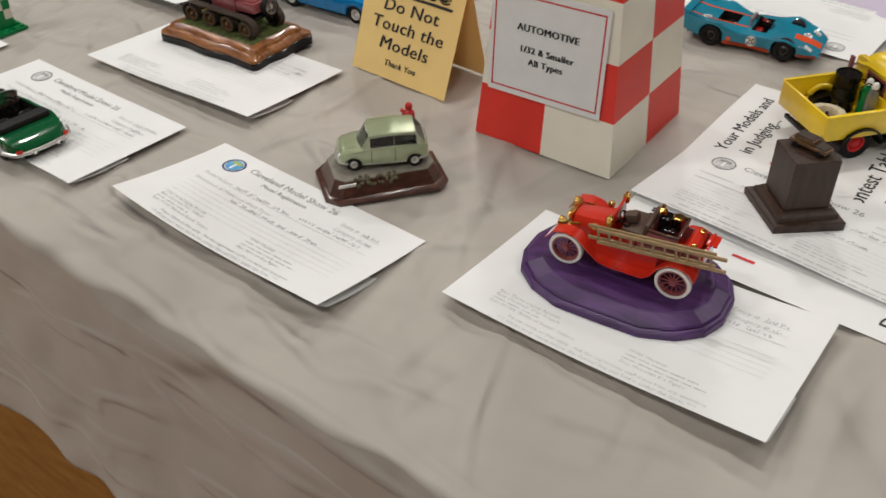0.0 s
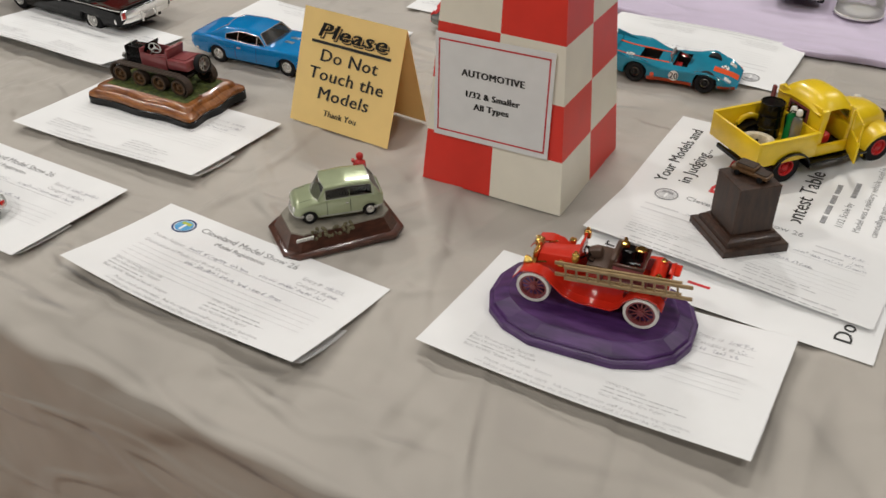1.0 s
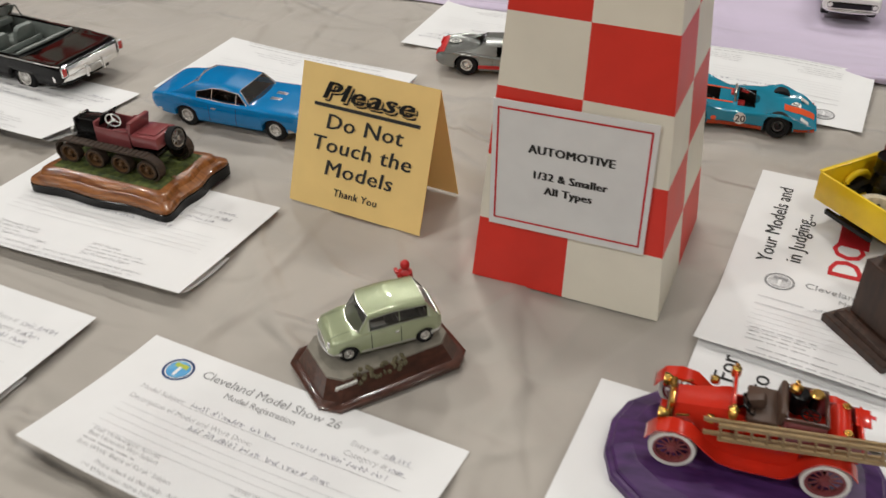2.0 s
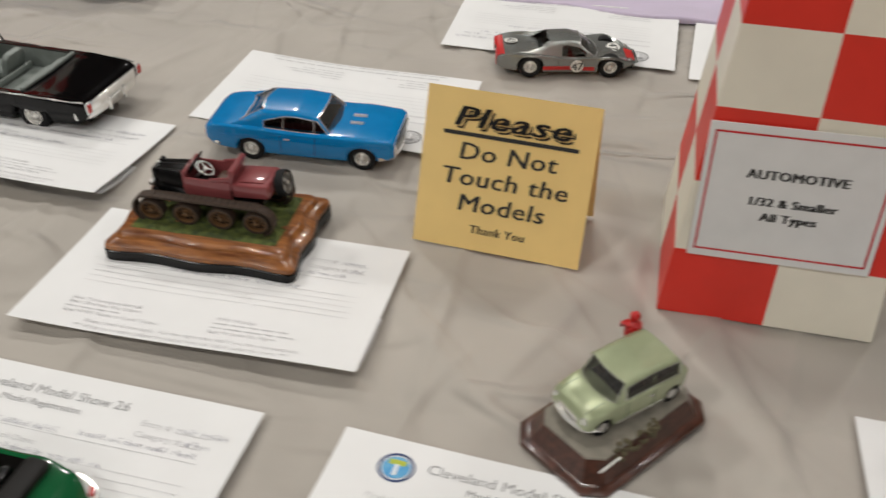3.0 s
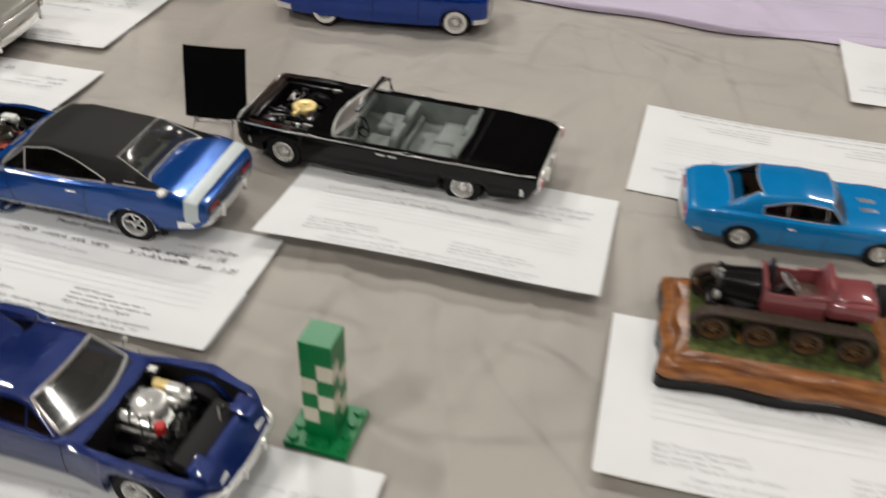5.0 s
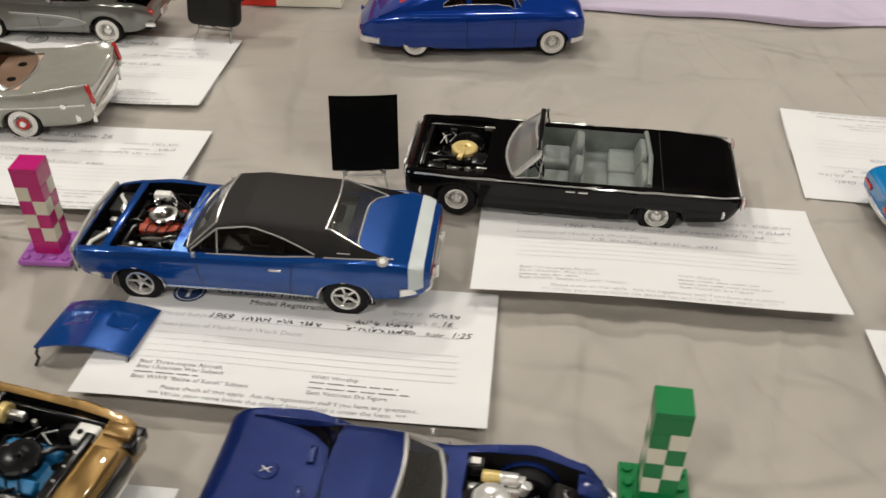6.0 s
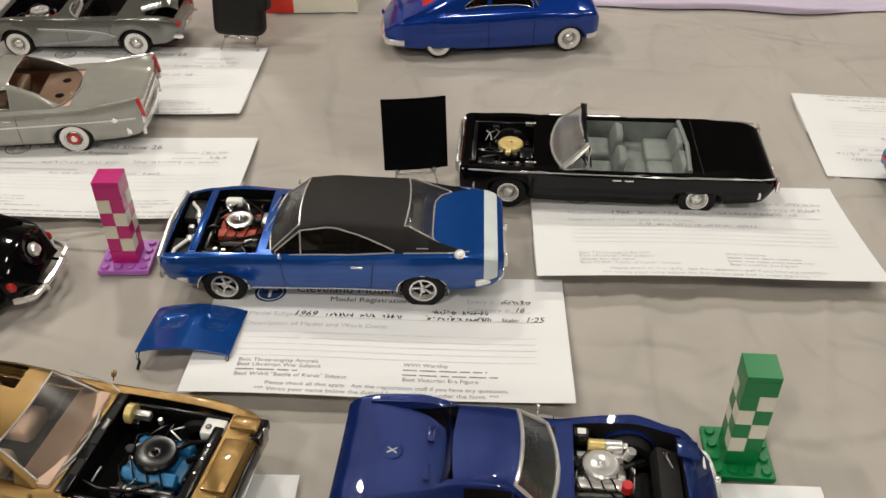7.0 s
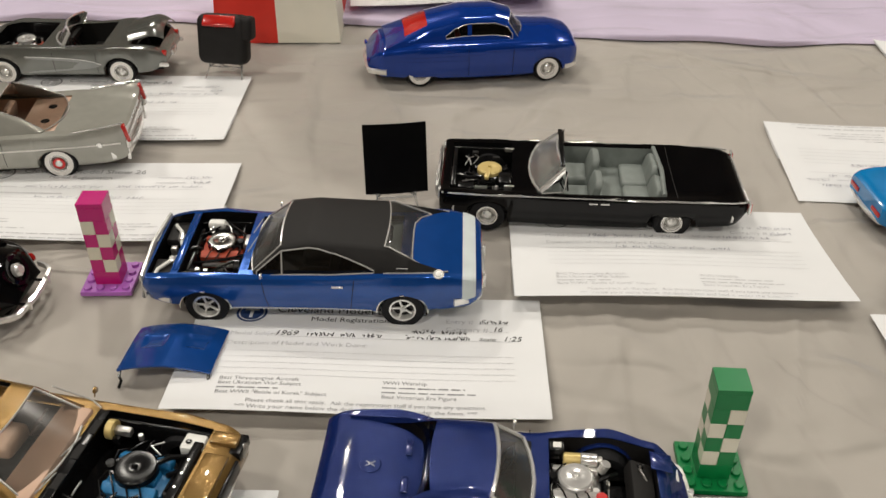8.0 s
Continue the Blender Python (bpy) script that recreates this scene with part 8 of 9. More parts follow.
block_part(ht, "windscreen_board", 5.5, -1, 33, 0.9, 17, 8, "black", 0.3, pose(0, 0, 0, 0, -18))
steering(ht, -2.5, 4, 33.5, 5.2, 40, "steel")
block_part(ht, "rear_box", -30, 0, 25, 21, 24, 9.5, "maroon", 1.6, pose(0, 0, 0, 0, 4))
block_part(ht, "rear_lid", -30, 0, 30.2, 15, 17, 1.0, "maroon", 0.5, pose(0, 0, 0, 0, 4))
spoked(ht, -36.5, 4, 23, 8.6, 5, "rubber", "steel", 1, 8)
for ob in [o for o in ht.children if o.name.startswith("wheel")][-1:]:
    ob.matrix_basis = pose(-44.5 * MM, -3 * MM, 25 * MM, 0, -80, 0)
pipe(ht, "exhaust_pipe", [(10, -10, 17), (0, -12.5, 16), (-30, -12.5, 16)], 0.9, "rust")

# ---- mahogany plinth with the pale green car and a figure ----
t = thing("wooden_plinth", "mahogany plinth with chamfered corners and a model road", "plinth", 0.7780, 0.2840, Z + 0.0006, 54)
def oct_(w, d, c):
    return [(-w / 2 + c, -d / 2), (w / 2 - c, -d / 2), (w / 2, -d / 2 + c), (w / 2, d / 2 - c), (w / 2 - c, d / 2), (-w / 2 + c, d / 2), (-w / 2, d / 2 - c), (-w / 2, -d / 2 + c)]
bm = bmesh.new()
stack_outline(bm, [(oct_(0.093, 0.059, 0.009), 0), (oct_(0.094, 0.060, 0.0092), 0.001), (oct_(0.094, 0.060, 0.0092), 0.0032), (oct_(0.091, 0.057, 0.0085), 0.0045), (oct_(0.086, 0.052, 0.008), 0.0050), (oct_(0.076, 0.042, 0.007), 0.0155)])
part("block", bm, "mahogany", t)
bm = bmesh.new()
stack_outline(bm, [(oct_(0.076, 0.042, 0.007), 0.0155), (oct_(0.0755, 0.0415, 0.007), 0.0166)])
part("road_surface", bm, "road", t, "grey model road")
bm = bmesh.new()
for i in range(34):
    gx, gy = rnd.uniform(-0.026, 0.010), rnd.uniform(-0.0240, -0.0190)
    cz = 0.0166 - (-0.0200 - gy) * 1.2
    lathe(bm, [(0, 0.0012), (0.0012, 0.0008), (0.0016, 0), (0, -0.0006)], 6, pose(gx, gy, cz, rnd.uniform(0, 90), rnd.uniform(0, 90)))
part("verge", bm, "dry_verge", t, "clumps of dry brown verge", kind="stuff")
bm = bmesh.new()
rnd5 = random.Random(5)
bx = -0.037
for i in range(5):
    bw = rnd5.uniform(0.0018, 0.0030)
    box(bm, bx + bw / 2, -0.0232, 0.0138, bw, 0.0012, 0.0042, 0.0004, 1, pose(0, 0, 0, 28))
    bx += bw * 0.96
part("name_plate", bm, "white", t, "small white lettering plate")
pale_green_car(0.7784, 0.2866, Z + 0.0173, 225.4)
f = thing("figurine", "tiny red painted figurine standing behind the small car", "figurine", 0.7805, 0.3165, Z + 0.0166, 225)
bm = bmesh.new()
lathe(bm, [(0, 0), (0.0042, 0), (0.0040, 0.012), (0.0034, 0.018), (0.0046, 0.024), (0.0052, 0.031), (0.0046, 0.036), (0.0022, 0.0378), (0.0018, 0.0385), (0.0026, 0.0395), (0.0032, 0.0415), (0.0028, 0.0440), (0.0014, 0.0455), (0, 0.0458)], 16)
for sd in (1, -1):
    tube(bm, [(0.000, sd * 0.005, 0.034), (0.003, sd * 0.0065, 0.030), (0.0055, sd * 0.003, 0.037)], 0.0014, 8)
box(bm, 0.0062, 0.0012, 0.0385, 0.0024, 0.0034, 0.0024, 0.0005, 1)
bmesh.ops.scale(bm, vec=(0.9, 0.9, 0.78), verts=bm.verts)
part("figure", bm, "red", f)

# ---- purple plaque with the fire engine ----
t = thing("purple_plaque", "purple painted wooden plaque with cut corners on a form", "plinth", 0.9865, 0.2820, Z + 0.0040, 6)
def plaque(w, d):
    hw, hd = w / 2, d / 2
    P = [(1.0, -0.22), (1.0, 0.22), (0.91, 0.56), (0.70, 0.83), (0.40, 1.0), (-0.40, 1.0), (-0.70, 0.83), (-0.91, 0.56), (-1.0, 0.22), (-1.0, -0.22), (-0.91, -0.56), (-0.70, -0.83), (-0.40, -1.0), (0.40, -1.0), (0.70, -0.83), (0.91, -0.56)]
    return [(a * hw, b * hd) for a, b in P]
bm = bmesh.new()
stack_outline(bm, [(plaque(0.135, 0.095), 0), (plaque(0.1365, 0.0965), 0.0008), (plaque(0.1365, 0.0965), 0.0058), (plaque(0.1345, 0.0945), 0.0068), (plaque(0.131, 0.091), 0.0072)])
part("board", bm, "purple_wood", t, smooth=False)
bm = bmesh.new()
stack_outline(bm, [(plaque(0.130, 0.090), 0.0072), (plaque(0.131, 0.091), 0.0080), (plaque(0.129, 0.089), 0.0092), (plaque(0.113, 0.073), 0.0124), (plaque(0.111, 0.071), 0.0130)])
part("raised_top", bm, "purple_wood", t, smooth=False)

fe = thing("model_fire_engine", "red vintage model fire engine with brass lamps and wooden ladder", "model vehicle", 0.985, 0.2865, Z + 0.0171, 187)
for xx in (35.2, -35.2):
    for sd in (1, -1):
        spoked(fe, xx, sd * 20.5, 11.6, 11.6, 4.4, "whitewall", "maroon", sd, 12, 0.2)
    pipe(fe, "axle", [(xx, -20, 11.6), (xx, 20, 11.6)], 1.0, "black")
for sd in (1, -1):
    # fender, running board and valance in one sweep
    bm = bmesh.new()
    path = [(49, 17), (44, 23.5), (36, 25.2), (28, 23.5), (21, 17), (14, 11.5), (6, 9.5), (-16, 9.5), (-21, 13), (-25, 20), (-31, 24.8), (-38, 25.4), (-44, 23), (-48, 18)]
    rows = [[bm.verts.new((a * MM, sd * b * MM, c * MM)) for a, b, c in ((px, 14, pz), (px, 23.5, pz), (px, 23.5, pz - 1.0), (px, 14, pz - 1.0))] for px, pz in path]
    for p, q in zip(rows, rows[1:]):
        for k in range(4):
            bm.faces.new((p[k], p[(k + 1) % 4], q[(k + 1) % 4], q[k]))
    bm.faces.new(rows[0])
    bm.faces.new(rows[-1][::-1])
    part("fender", bm, "fire_red", fe, "sweeping red fender and running board")
    bm = bmesh.new()
    prism(bm, [(22 * MM, 18 * MM), (14 * MM, 11 * MM), (6 * MM, 9 * MM), (-16 * MM, 9 * MM), (-22 * MM, 14 * MM), (-22 * MM, 21 * MM), (22 * MM, 21 * MM)], -0.6 * MM, 0.6 * MM, 0, pose(0, sd * 15 * MM, 0, 90))
    part("side_valance", bm, "fire_red", fe)
block_part(fe, "chassis", 0, 0, 13, 88, 16, 4, "fire_red", 0.6)
# hood and radiator
bm = bmesh.new()
secs = []
for xx, hw, z1 in ((12, 11.5, 33), (20, 10.5, 31.5), (30, 9.5, 30), (37, 9, 29)):
    secs.append([bm.verts.new((xx * MM, yy * MM, zz * MM)) for yy, zz in ((-hw, 15), (-hw, z1 - 5), (-hw * 0.72, z1 - 1.0), (0, z1), (hw * 0.72, z1 - 1.0), (hw, z1 - 5), (hw, 15))])
for a, b in zip(secs, secs[1:]):
    for k in range(7):
        bm.faces.new((a[k], a[(k + 1) % 7], b[(k + 1) % 7], b[k]))
bm.faces.new(secs[0])
bm.faces.new(secs[-1][::-1])
part("engine_hood", bm, "fire_red", fe)
block_part(fe, "radiator", 39, 0, 22, 3, 19, 17, "gold_metal", 1.2)
block_part(fe, "radiator_core", 40.6, 0, 21.5, 0.6, 15, 13, "black", 0.2)
round_part(fe, "radiator_cap", 39, 0, 31.6, 1.4, 2.4, "gold_metal")
block_part(fe, "dash_board", 11, 0, 30, 2, 27, 17, "fire_red", 0.8)
for sd in (1, -1):
    bm = bmesh.new()
    m = pose(42 * MM, sd * 12.5 * MM, 24 * MM, 0, 90)
    lathe(bm, [(0, -3 * MM), (2 * MM, -2.6 * MM), (3.6 * MM, 0), (3.8 * MM, 2.4 * MM), (3.0 * MM, 2.6 * MM), (0, 1.6 * MM)], 18, m)
    part("headlamp", bm, "gold_metal", fe, "brass headlamp")
    bm = bmesh.new()
    lathe(bm, [(0, 36 * MM), (2.2 * MM, 36 * MM), (2.6 * MM, 38 * MM), (2.4 * MM, 41 * MM), (1.0 * MM, 42.2 * MM), (1.2 * MM, 43.2 * MM), (0, 44 * MM)], 16, pose(11 * MM, sd * 14.5 * MM, -2 * MM))
    tube(bm, [(11 * MM, sd * 13 * MM, 33 * MM), (11 * MM, sd * 14.5 * MM, 35 * MM)], 0.6 * MM, 6)
    part("side_lamp", bm, "gold_metal", fe, "brass side lamp")
block_part(fe, "seat_base", -4, 0, 24, 16, 25, 12, "fire_red", 1.0)
block_part(fe, "seat_cushion", -3, 0, 31, 15, 24, 3, "brown_int", 1.2)
block_part(fe, "seat_back", -11, 0, 35.5, 3.2, 24, 9, "brown_int", 1.3, pose(0, 0, 0, 0, -8))
block_part(fe, "seat_roll", 1, 2, 36, 10, 8, 7, "brown_int", 2.4, pose(0, 0, 0, 0, 18))
steering(fe, 4, 6, 36, 5.2, 50, "black")
# rear bed
block_part(fe, "bed_floor", -30, 0, 20, 36, 27, 2, "fire_red", 0.4)
for sd in (1, -1):
    block_part(fe, "bed_side", -30, sd * 13, 25, 36, 1.2, 10, "maroon", 0.4)
block_part(fe, "bed_front", -13, 0, 27, 1.4, 27, 13, "maroon", 0.4)
block_part(fe, "bed_end", -48, 0, 26, 1.4, 27, 10, "fire_red", 0.4)
round_part(fe, "chemical_tank", -39, 0, 27.5, 5.2, 25, "fire_red", pose(0, 0, 0, 90), 1.6, 22)
for yy in (-9, 9):
    round_part(fe, "tank_cap", -41, yy, 33, 2.1, 1.6, "gold_metal")
    round_part(fe, "cap_knob", -41, yy, 34.4, 0.9, 1.6, "gold_metal")
# pump box with its wooden rim, boiler and brass fittings
for yy in (-11.5, 11.5):
    block_part(fe, "box_rail", -22, yy, 36.5, 20, 1.8, 2.0, "mahogany", 0.4)
    block_part(fe, "box_side", -22, yy, 31.5, 19, 1.0, 8.5, "maroon", 0.3)
for xx in (-12.8, -31.2):
    block_part(fe, "box_rail", xx, 0, 36.5, 1.8, 24, 2.0, "mahogany", 0.4)
round_part(fe, "boiler", -19, -5, 34, 4.6, 12, "black", None, 1.0)
round_part(fe, "bell", -16, -3.4, 43, 2.9, 5, "gold_metal", None, 1.4)
round_part(fe, "bell_cap", -16, -3.4, 46.5, 1.2, 3, "gold_metal", None, 0.5)
round_part(fe, "tank_dome", -26, -5.5, 40, 3.6, 2.4, "gold_metal", None, 0.8)
round_part(fe, "dome_neck", -26, -5.5, 35, 2.2, 9, "black", None, 0.4)
pipe(fe, "hand_wheel", [(-24 + 4.2 * math.cos(a * math.pi / 8), 5 + 4.2 * math.sin(a * math.pi / 8), 35.6) for a in range(16)], 0.45, "black", 6, True)
for q in (0, 60, 120):
    pipe(fe, "wheel_spoke", [(-24 - 4.2 * math.cos(radians(q)), 5 - 4.2 * math.sin(radians(q)), 35.6), (-24 + 4.2 * math.cos(radians(q)), 5 + 4.2 * math.sin(radians(q)), 35.6)], 0.3, "black", 5)
block_part(fe, "tail_board", -49, -7, 29.5, 7, 12, 1.2, "fire_red", 0.4)
for sd in (1, -1):
    pipe(fe, "lamp_stay", [(36, sd * 12, 25), (30, sd * 12.5, 27)], 0.6, "gold_metal")
    round_part(fe, "cowl_lamp", 20, sd * 14, 29, 2.4, 4.6, "gold_metal", pose(0, 0, 0, 0, 90), 1.0)
# ladder along the near side
for sd in (1,):
    lad = new("ladder")
    lad.parent = fe
    lad.matrix_basis = pose(-17 * MM, sd * 18.5 * MM, 28.5 * MM, 0, 5, 0)
    for yy, zz in ((-1.6, 6.2), (1.8, 6.4), (-1.6, -2.4), (1.8, -2.2)):
        bm = bmesh.new()
        box(bm, (-7 if yy > 0 else 0) * MM, sd * yy * MM, zz * MM, 80 * MM, 1.7 * MM, 2.3 * MM, 0.3 * MM, 1)
        part("rail", bm, "ladder", lad)
    for i in range(11):
        bm = bmesh.new()
        tube(bm, [((-38 + 7 * i) * MM, sd * 1.8 * MM, -2.2 * MM), ((-38 + 7 * i) * MM, sd * 1.8 * MM, 6.5 * MM)], 0.75 * MM, 6)
        part("rung", bm, "ladder", lad)
    for i in (-14, 14):
        block_part(fe, "ladder_bracket", -21 + i, sd * 15.6, 27, 1.4, 4, 11, "maroon", 0.3)

# ---- walnut trophy block with a tiny car ----
t = thing("trophy_block", "dark walnut trophy block with stepped foot", "trophy", 1.0460, 0.4215, Z + 0.0024, 44)
bm = bmesh.new()
sq = lambda w: [(-w / 2, -w / 2), (w / 2, -w / 2), (w / 2, w / 2), (-w / 2, w / 2)]
stack_outline(bm, [(sq(0.0515), 0), (sq(0.052), 0.0004), (sq(0.052), 0.0080), (sq(0.0505), 0.0088), (sq(0.044), 0.0092), (sq(0.0425), 0.0125), (sq(0.0375), 0.0140), (sq(0.036), 0.0155)])
part("foot", bm, "dark_wood", t)
bm = bmesh.new()
box(bm, 0, 0, 0.0345, 0.0325, 0.0325, 0.038, 0.0005, 1)
part("column", bm, "dark_wood", t)
tc = thing("tiny_car", "tiny weathered brown model car on the trophy block", "model car", 1.0460, 0.4225, Z + 0.0559, -14)
tc.scale = (1.2, 1.2, 1.15)
block_part(tc, "body", 0, 0, 3.6, 24, 9, 2.6, "wheel_wood", 0.9)
block_part(tc, "cabin", -3, 0, 6.2, 13, 8, 3.2, "wheel_wood", 1.2)
block_part(tc, "roof", -3, 0, 8.0, 11, 7.4, 0.8, "rust", 0.4)
block_part(tc, "bonnet", 7, 0, 5, 8, 7.4, 1.6, "rust", 0.6)
for xx in (-7, 7.5):
    for sd in (1, -1):
        round_part(tc, "wheel", xx, sd * 4.4, 1.9, 1.9, 1.4, "rubber", pose(0, 0, 0, 90), 0.3, 14)

# ---- papers under the truck and the trophy ----
def flat_sheet(name, label, x, y, rz, w, d, z, wave=0.0006, seed=0):
    t = thing(name, label, "paper", x, y, Z + z, rz)
    def surf(u, v, up=0.0):
        return Vector((u, v, 0.0004 + wave * (1 + math.sin(u * 38 + seed) * math.cos(v * 31 + seed)) + up))
    bm = bmesh.new()
    n = 18
    g = [[bm.verts.new(surf(w * i / n, d * j / n)) for j in range(n + 1)] for i in range(n + 1)]
    for a, b in zip(g, g[1:]):
        for j in range(n):
            bm.faces.new((a[j], b[j], b[j + 1], a[j + 1]))
    bm.normal_update()
    bmesh.ops.solidify(bm, geom=bm.faces[:], thickness=0.00015)
    part("sheet", bm, "paper", t)
    return t, (lambda x, y: surf(x, y, 0.00025))


# the large notice: its writing runs away from the viewer
po, on_po = flat_sheet("contest_notice", "large printed notice half hidden under a form and the truck", 1.158, 0.326, 89.0, 0.268, 0.214, 0.0004)
def notice(text, along, down, size, bold=True):
    V = text_mesh(text, size, "LEFT")
    bm = bmesh.new()
    for dx in ((0, 0.0005) if bold else (0,)):
        put_text(bm, V, lambda a, b: on_po(along + a + dx, 0.214 - down + b))
    part("lettering", bm, "black_ink", po, smooth=False)
notice("For", 0.018, 0.026, 0.0165)
notice("Your Models and", 0.146, 0.026, 0.0145)
notice("to", 0.018, 0.045, 0.0165)
notice("in Judging...", 0.152, 0.044, 0.0145)
notice("Contest Table", 0.120, 0.137, 0.0185)
notice("Do", 0.012, 0.198, 0.0165)
bm = bmesh.new()
V = text_mesh("DO", 0.030, "LEFT")
for dx in (0, 0.0008, 0.0016):
    put_text(bm, V, lambda a, b: on_po(0.146 + a + dx, 0.214 - 0.082 + b))
bar(bm, on_po, 0.0235, 0.112, 0.0265, 0.128)
bar(bm, on_po, 0.186, 0.130, 0.240, 0.150)
part("red_lettering", bm, "red_ink", po, smooth=False)
nc, on_nc = flat_sheet("info_sheet", "white typed information sheet beside the truck", 1.200, 0.440, 88, 0.200, 0.112, 0.0016, seed=2)
bm = bmesh.new()
for k, ln in enumerate((0.060, "1/32 Scale by", "Model was a military vehicle used in", "camouflage pattern")):
    yv = 0.112 - 0.010 - 0.0125 * k
    if isinstance(ln, str):
        put_text(bm, text_mesh(ln, 0.0078), lambda a, b, yv=yv: on_nc(0.030 + a, yv + b))
        if k == 1:
            bar(bm, on_nc, 0.080, yv, 0.106, yv + 0.004)
    else:
        xx = 0.030
        for wl in (0.012, 0.015, 0.014, 0.016):
            bar(bm, on_nc, xx, yv, xx + wl, yv + 0.004)
            xx += wl + 0.003
part("typed_text", bm, "ink", nc, smooth=False)
form("white form under the walnut trophy block", (0.942, 0.373), (1.156, 0.357), 0.101, False, 0.003, (0.001, 0), 0.0020, False, False, 31)


# ---- yellow pickup ----
def yellow_truck(x, y, rz):
    t = thing("model_truck", "yellow model pickup with red wheels and a loaded bed", "model truck", x, y, Z + 0.0012, rz, group="model cars")
    for xx in (47.5, -47.5):
        for sd in (1, -1):
            wheel_parts(t, xx, sd * 24, 13.5, 9.5, "red", sd)
        pipe(t, "axle", [(xx, -24, 13.5), (xx, 24, 13.5)], 1.6, "black")
    block_part(t, "chassis", -6, 0, 16, 140, 22, 5, "black", 0.8)
    # open bed of five panels
    block_part(t, "bed_floor", -52, 0, 21.5, 56, 60, 2, "truck_yellow", 0.4)
    for sd in (1, -1):
        block_part(t, "bed_side", -52, sd * 31, 32, 56, 2.0, 21, "truck_yellow", 0.7)
        block_part(t, "bed_rail", -52, sd * 31.4, 42.4, 57, 3.4, 1.6, "truck_yellow", 0.6)
        # rear fender of black plastic
        bm = bmesh.new()
        rows = []
        for i in range(13):
            a = math.pi * i / 12
            px, pz = -47.5 + 19 * math.cos(a), 14 + 16.5 * math.sin(a)
            rows.append([bm.verts.new((q[0] * MM, sd * q[1] * MM, q[2] * MM)) for q in ((px, 18, pz), (px, 34.5, pz - 1), (px, 34.5, pz - 2.6), (px, 18, pz - 1.6))])
        for p, q in zip(rows, rows[1:]):
            for k in range(4):
                bm.faces.new((p[k], p[(k + 1) % 4], q[(k + 1) % 4], q[k]))
        bm.faces.new(rows[0])
        bm.faces.new(rows[-1][::-1])
        part("rear_fender", bm, "black", t, "black rear fender")
        bm = bmesh.new()
        tube(bm, [((-47.5 + 13 * math.cos(math.pi * i / 10)) * MM, sd * 27 * MM, (22 + 13 * math.sin(math.pi * i / 10)) * MM) for i in range(11)], 2.4 * MM, 8)
        part("wheel_box", bm, "truck_yellow", t)
        block_part(t, "running_board", 2, sd * 29, 15, 58, 9, 2, "black", 0.6)
    block_part(t, "tailgate", -80.5, 0, 32, 2.0, 63, 21, "truck_yellow", 0.7)
    block_part(t, "bed_front", -24.5, 0, 32, 2.0, 61, 21, "truck_yellow", 0.6)
    block_part(t, "rear_bumper", -80, 0, 17, 3, 40, 4, "black", 0.8)
    # cab
    cab = new("cab")
    cab.parent = t
    for sd in (1, -1):
        block_part(cab, "side_sill", -5, sd * 27, 23, 34, 2.4, 10, "truck_yellow", 0.8)
        block_part(cab, "rear_pillar", -18, sd * 25.5, 43, 7, 4, 32, "truck_yellow", 1.6, pose(0, 0, 0, sd * -4))
        block_part(cab, "front_pillar", 11, sd * 24.5, 47, 3, 2.6, 24, "truck_yellow", 1.0, pose(0, 0, 0, sd * -5, -14))
    for z0, z1 in ((18, 38), (53, 60)):
        block_part(cab, "rear_wall", -20.5, 0, (z0 + z1) / 2, 2.2, 50, z1 - z0, "truck_yellow", 0.8)
    for sd in (1, -1):
        block_part(cab, "rear_wall", -20.5, sd * 19, 45, 2.2, 14, 18, "truck_yellow", 0.8)
    bm = bmesh.new()
    g = []
    for i in range(15):
        u = -1 + 2 * i / 14
        row = []
        for j in range(15):
            v = -1 + 2 * j / 14
            r = (abs(u) ** 3.4 + abs(v) ** 3.4)
            row.append(bm.verts.new(((-5 + 18.5 * u) * MM, 26 * v * MM, (67 - 9.5 * min(1.25, r)) * MM)))
        g.append(row)
    for a, b in zip(g, g[1:]):
        for j in range(14):
            bm.faces.new((a[j], b[j], b[j + 1], a[j + 1]))
    bm.normal_update()
    bmesh.ops.solidify(bm, geom=bm.faces[:], thickness=1.4 * MM)
    part("roof", bm, "truck_yellow", cab)
    block_part(cab, "rear_window_frame", -20.2, 0, 45.5, 3, 26, 17, "maroon", 1.0)
    block_part(cab, "rear_glass", -21.9, 0, 45.5, 0.4, 20, 12, "dim_glass", 0.1)
    block_part(cab, "cowl", 12, 0, 33, 5, 50, 16, "truck_yellow", 1.6)
    block_part(cab, "seat", -9, 0, 29, 14, 44, 9, "red", 2)
    block_part(cab, "seat_back", -16, 0, 40, 5, 44, 16, "red", 2, pose(0, 0, 0, 0, -8))
    block_part(cab, "cab_floor", -4, 0, 20, 34, 50, 2, "dark_int", 0.4)
    block_part(cab, "windscreen", 12.5, 0, 48, 0.6, 44, 18, "glass", 0.1, pose(0, 0, 0, 0, -14))
    steering(t, 5, 12, 42, 6.5, 40)
    # hood tapering to the nose
    bm = bmesh.new()
    secs = []
    for xx, hw, z1 in ((13, 24, 46), (24, 22, 47), (40, 19, 46), (54, 16, 43), (62, 13.5, 38), (65, 12, 33)):
        secs.append([bm.verts.new((xx * MM, yy * MM, zz * MM)) for yy, zz in ((-hw, 22), (-hw, z1 - 9), (-hw * 0.86, z1 - 4), (-hw * 0.5, z1 - 0.8), (0, z1), (hw * 0.5, z1 - 0.8), (hw * 0.86, z1 - 4), (hw, z1 - 9), (hw, 22))])
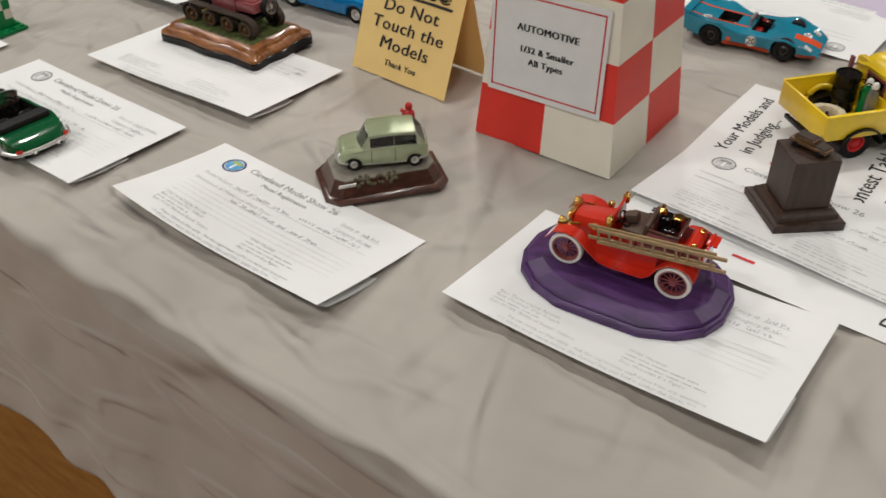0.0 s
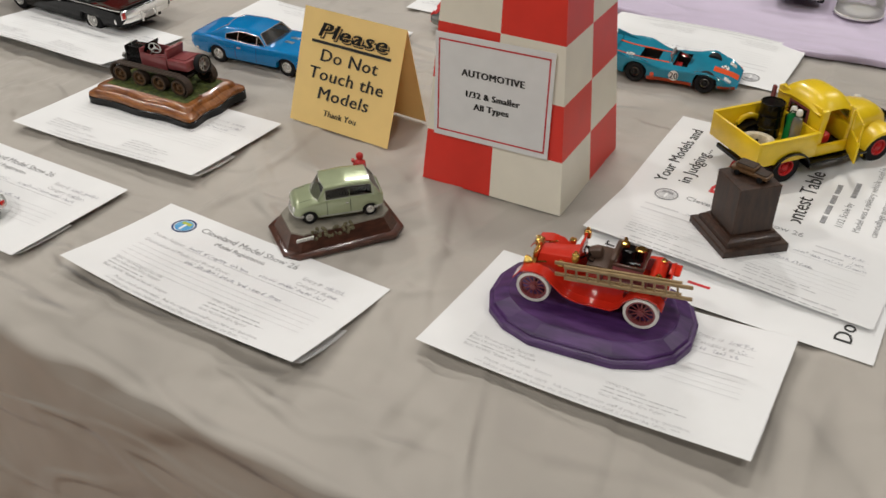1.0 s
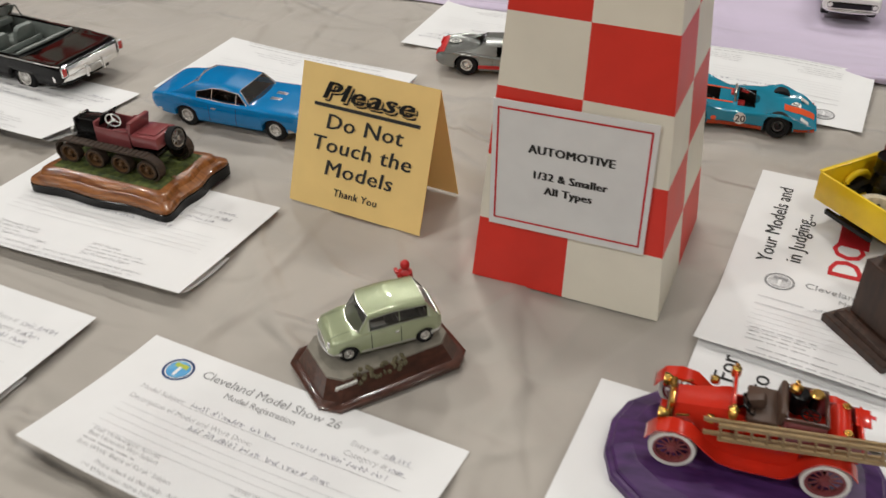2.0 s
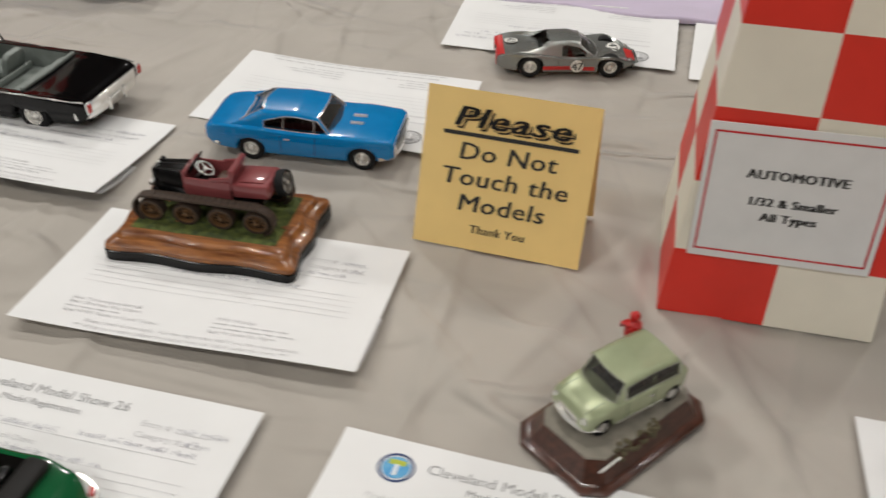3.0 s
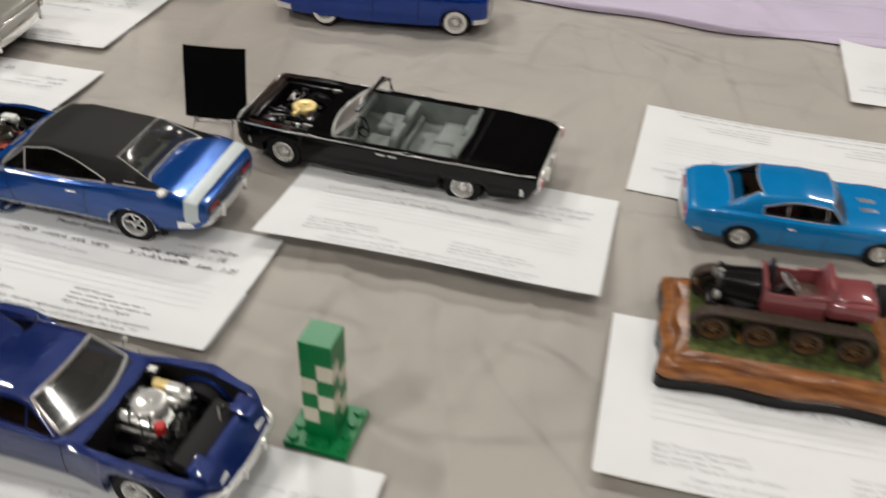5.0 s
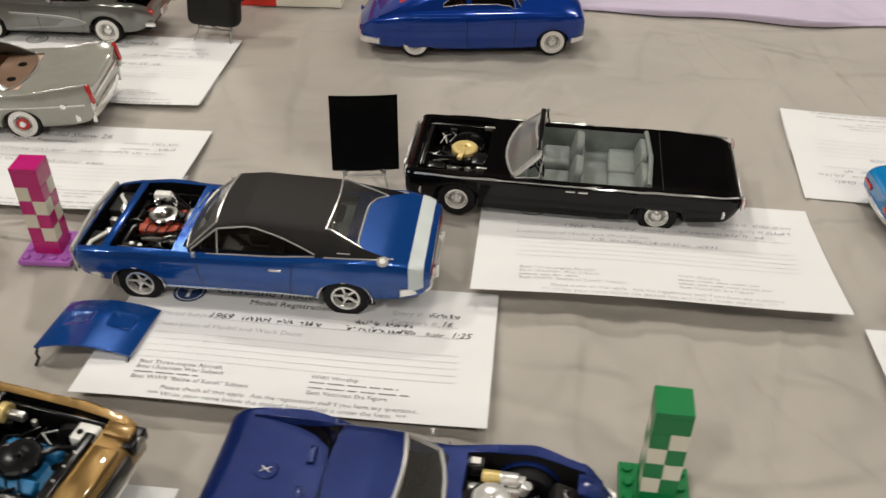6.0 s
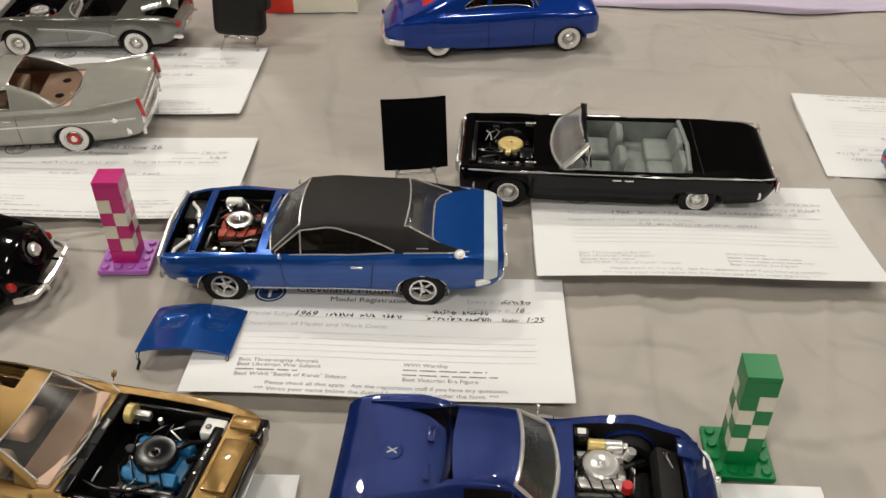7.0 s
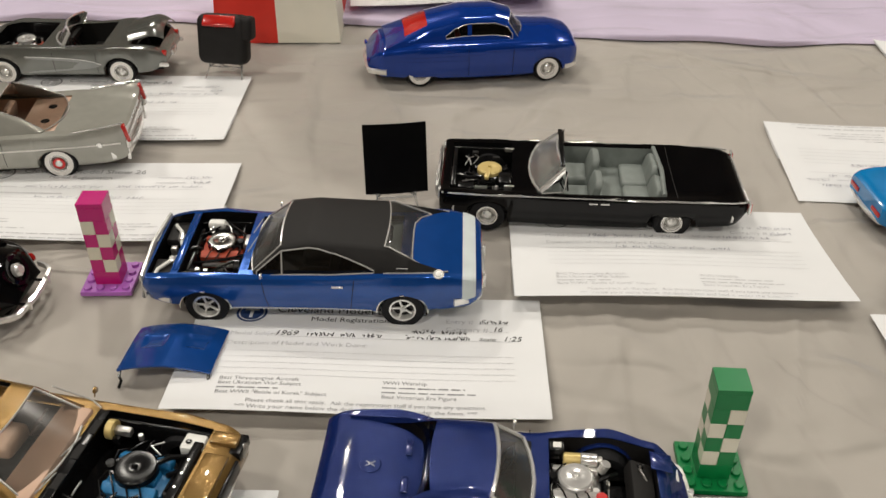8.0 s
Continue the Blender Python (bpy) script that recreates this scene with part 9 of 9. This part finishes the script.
    for a, b in zip(secs, secs[1:]):
        for k in range(9):
            bm.faces.new((a[k], a[(k + 1) % 9], b[(k + 1) % 9], b[k]))
    bm.faces.new(secs[0])
    bm.faces.new(secs[-1][::-1])
    part("engine_hood", bm, "truck_yellow", t)
    for sd in (1, -1):
        bm = bmesh.new()
        rows = []
        for i in range(13):
            a = math.pi * (i / 12 * 1.05 - 0.05)
            px, pz = 47.5 + 20 * math.cos(a), 14 + 17.5 * math.sin(a)
            rows.append([bm.verts.new((q[0] * MM, sd * q[1] * MM, q[2] * MM)) for q in ((px, 12, pz + 2), (px, 24, pz + 1.4), (px, 32, pz - 1.5), (px, 32.5, pz - 4), (px, 24, pz - 0.6), (px, 12, pz))])
        for p, q in zip(rows, rows[1:]):
            for k in range(6):
                bm.faces.new((p[k], p[(k + 1) % 6], q[(k + 1) % 6], q[k]))
        bm.faces.new(rows[0])
        bm.faces.new(rows[-1][::-1])
        part("front_fender", bm, "truck_yellow" if sd > 0 else "truck_yellow", t)
        round_part(t, "headlight", 63, sd * 22, 33, 4.4, 5, "lens", pose(0, 0, 0, 0, 90), 1.2)
    block_part(t, "grille", 66, 0, 28, 2, 22, 14, "black", 0.6)
    block_part(t, "front_bumper", 72, 0, 16, 4, 62, 6, "black", 1)
    # the near door stands open
    d = new("door")
    d.parent = t
    d.matrix_basis = pose(12 * MM, -27 * MM, 20 * MM, 0, 0, 62)
    block_part(d, "door_panel", -14, 0, 9, 28, 2, 18, "truck_yellow", 0.8)
    for zz, sx in ((34, 20),):
        block_part(d, "door_top_rail", -13, 0, zz, sx, 1.6, 2, "truck_yellow", 0.6)
    for xx in (-26, -2):
        block_part(d, "door_post", xx * 0.96, 0, 26, 2, 1.6, 17, "truck_yellow", 0.5)
    return t


TX, TY, TA = 1.064, 0.5775, 51
yellow_truck(TX, TY, TA)
tm = pose(TX, TY, Z + 0.0012, 0, 0, TA)


def on_truck(name, label, category, x, y, z, rz=0):
    m = tm @ pose(x * MM, y * MM, z * MM, 0, 0, rz)
    ob = new(name)
    ob.matrix_basis = m
    return tagged(ob, label, category)


o = on_truck("spare_tyre", "pale worn spare tyre lying in the truck bed", "tyre", -63, -6, 22.6)
bm = bmesh.new()
lathe(bm, [(7.5 * MM, 0), (14 * MM, 0), (15.5 * MM, 2 * MM), (15.5 * MM, 6.5 * MM), (14 * MM, 9 * MM), (8.5 * MM, 9.4 * MM), (7.5 * MM, 7 * MM)], 30, None, True)
part("tyre", bm, "rope", o)
bm = bmesh.new()
cyl(bm, 7.4 * MM, 2 * MM, pose(0, 0, 1.4 * MM), 20)
tube(bm, [(0, 0, 2 * MM), (0, 0, 9 * MM)], 1.2 * MM, 8)
part("hub", bm, "dark_int", o)
o = on_truck("oil_drum", "matt black oil drum standing in the truck bed", "drum", -39, 11, 22.6)
bm = bmesh.new()
lathe(bm, [(0, 0), (9.6 * MM, 0), (10 * MM, 0.6 * MM), (9.6 * MM, 1.4 * MM), (9.6 * MM, 9 * MM), (10.1 * MM, 9.8 * MM), (9.6 * MM, 10.6 * MM), (9.6 * MM, 19 * MM), (10.1 * MM, 19.8 * MM), (9.6 * MM, 20.6 * MM), (9.6 * MM, 30 * MM), (10 * MM, 30.6 * MM), (9.4 * MM, 31 * MM), (9.2 * MM, 30 * MM), (0, 30 * MM)], 26)
part("drum", bm, "black", o)
for k, (yy, colr) in enumerate(((-6, "toy_green"), (-13, "white"))):
    o = on_truck("gas_cylinder", ("dark green gas cylinder" if k == 0 else "pale gas cylinder") + " with white valve leaning in the truck bed", "gas cylinder", -32, yy, 22.6)
    bm = bmesh.new()
    lathe(bm, [(0, 0), (4.4 * MM, 0), (4.6 * MM, 1 * MM), (4.6 * MM, 22 * MM), (3.4 * MM, 26 * MM), (1.4 * MM, 27 * MM), (1.4 * MM, 29 * MM), (0, 29 * MM)], 20)
    part("cylinder", bm, colr if k == 0 else "silver", o)
    bm = bmesh.new()
    lathe(bm, [(0, 28 * MM), (2.6 * MM, 28.4 * MM), (2.8 * MM, 31 * MM), (1.6 * MM, 33 * MM), (0, 33 * MM)], 14)
    part("valve", bm, "white", o)
    bm = bmesh.new()
    tube(bm, [(0, 0, 30 * MM), (-5 * MM, 3 * MM, 32 * MM), (-7 * MM, 7 * MM, 26 * MM), (-4 * MM, 8 * MM, 14 * MM)], 0.6 * MM, 6)
    part("hose", bm, "black", o)
o = on_truck("plank", "short red-brown plank standing in the truck bed", "plank", -29, 24, 22.6, 0)
bm = bmesh.new()
box(bm, 0, 0, 19 * MM, 2.4 * MM, 4 * MM, 38 * MM, 0.4 * MM, 1)
part("board", bm, "maroon", o)

# ---- on the lilac table ----
sky_blue_coupe(0.972, 0.985, -82, Z + 0.008, "white", "white model car with chrome grille on the lilac cloth")
sky_blue_coupe(-0.235, 0.955, 180, Z + 0.008, "gloss_black", "gloss black model car on the lilac cloth")
o = thing("clear_dome", "small clear plastic display dome on the lilac cloth", "display dome", 1.045, 0.935, Z + 0.007)
bm = bmesh.new()
lathe(bm, [(0.026, 0), (0.026, 0.012), (0.023, 0.022), (0.015, 0.029), (0, 0.032)], 28)
part("dome", bm, "plastic_clear", o)
bm = bmesh.new()
cyl(bm, 0.027, 0.003, pose(0, 0, 0.001), 28, 0.0006)
part("foot", bm, "white", o)
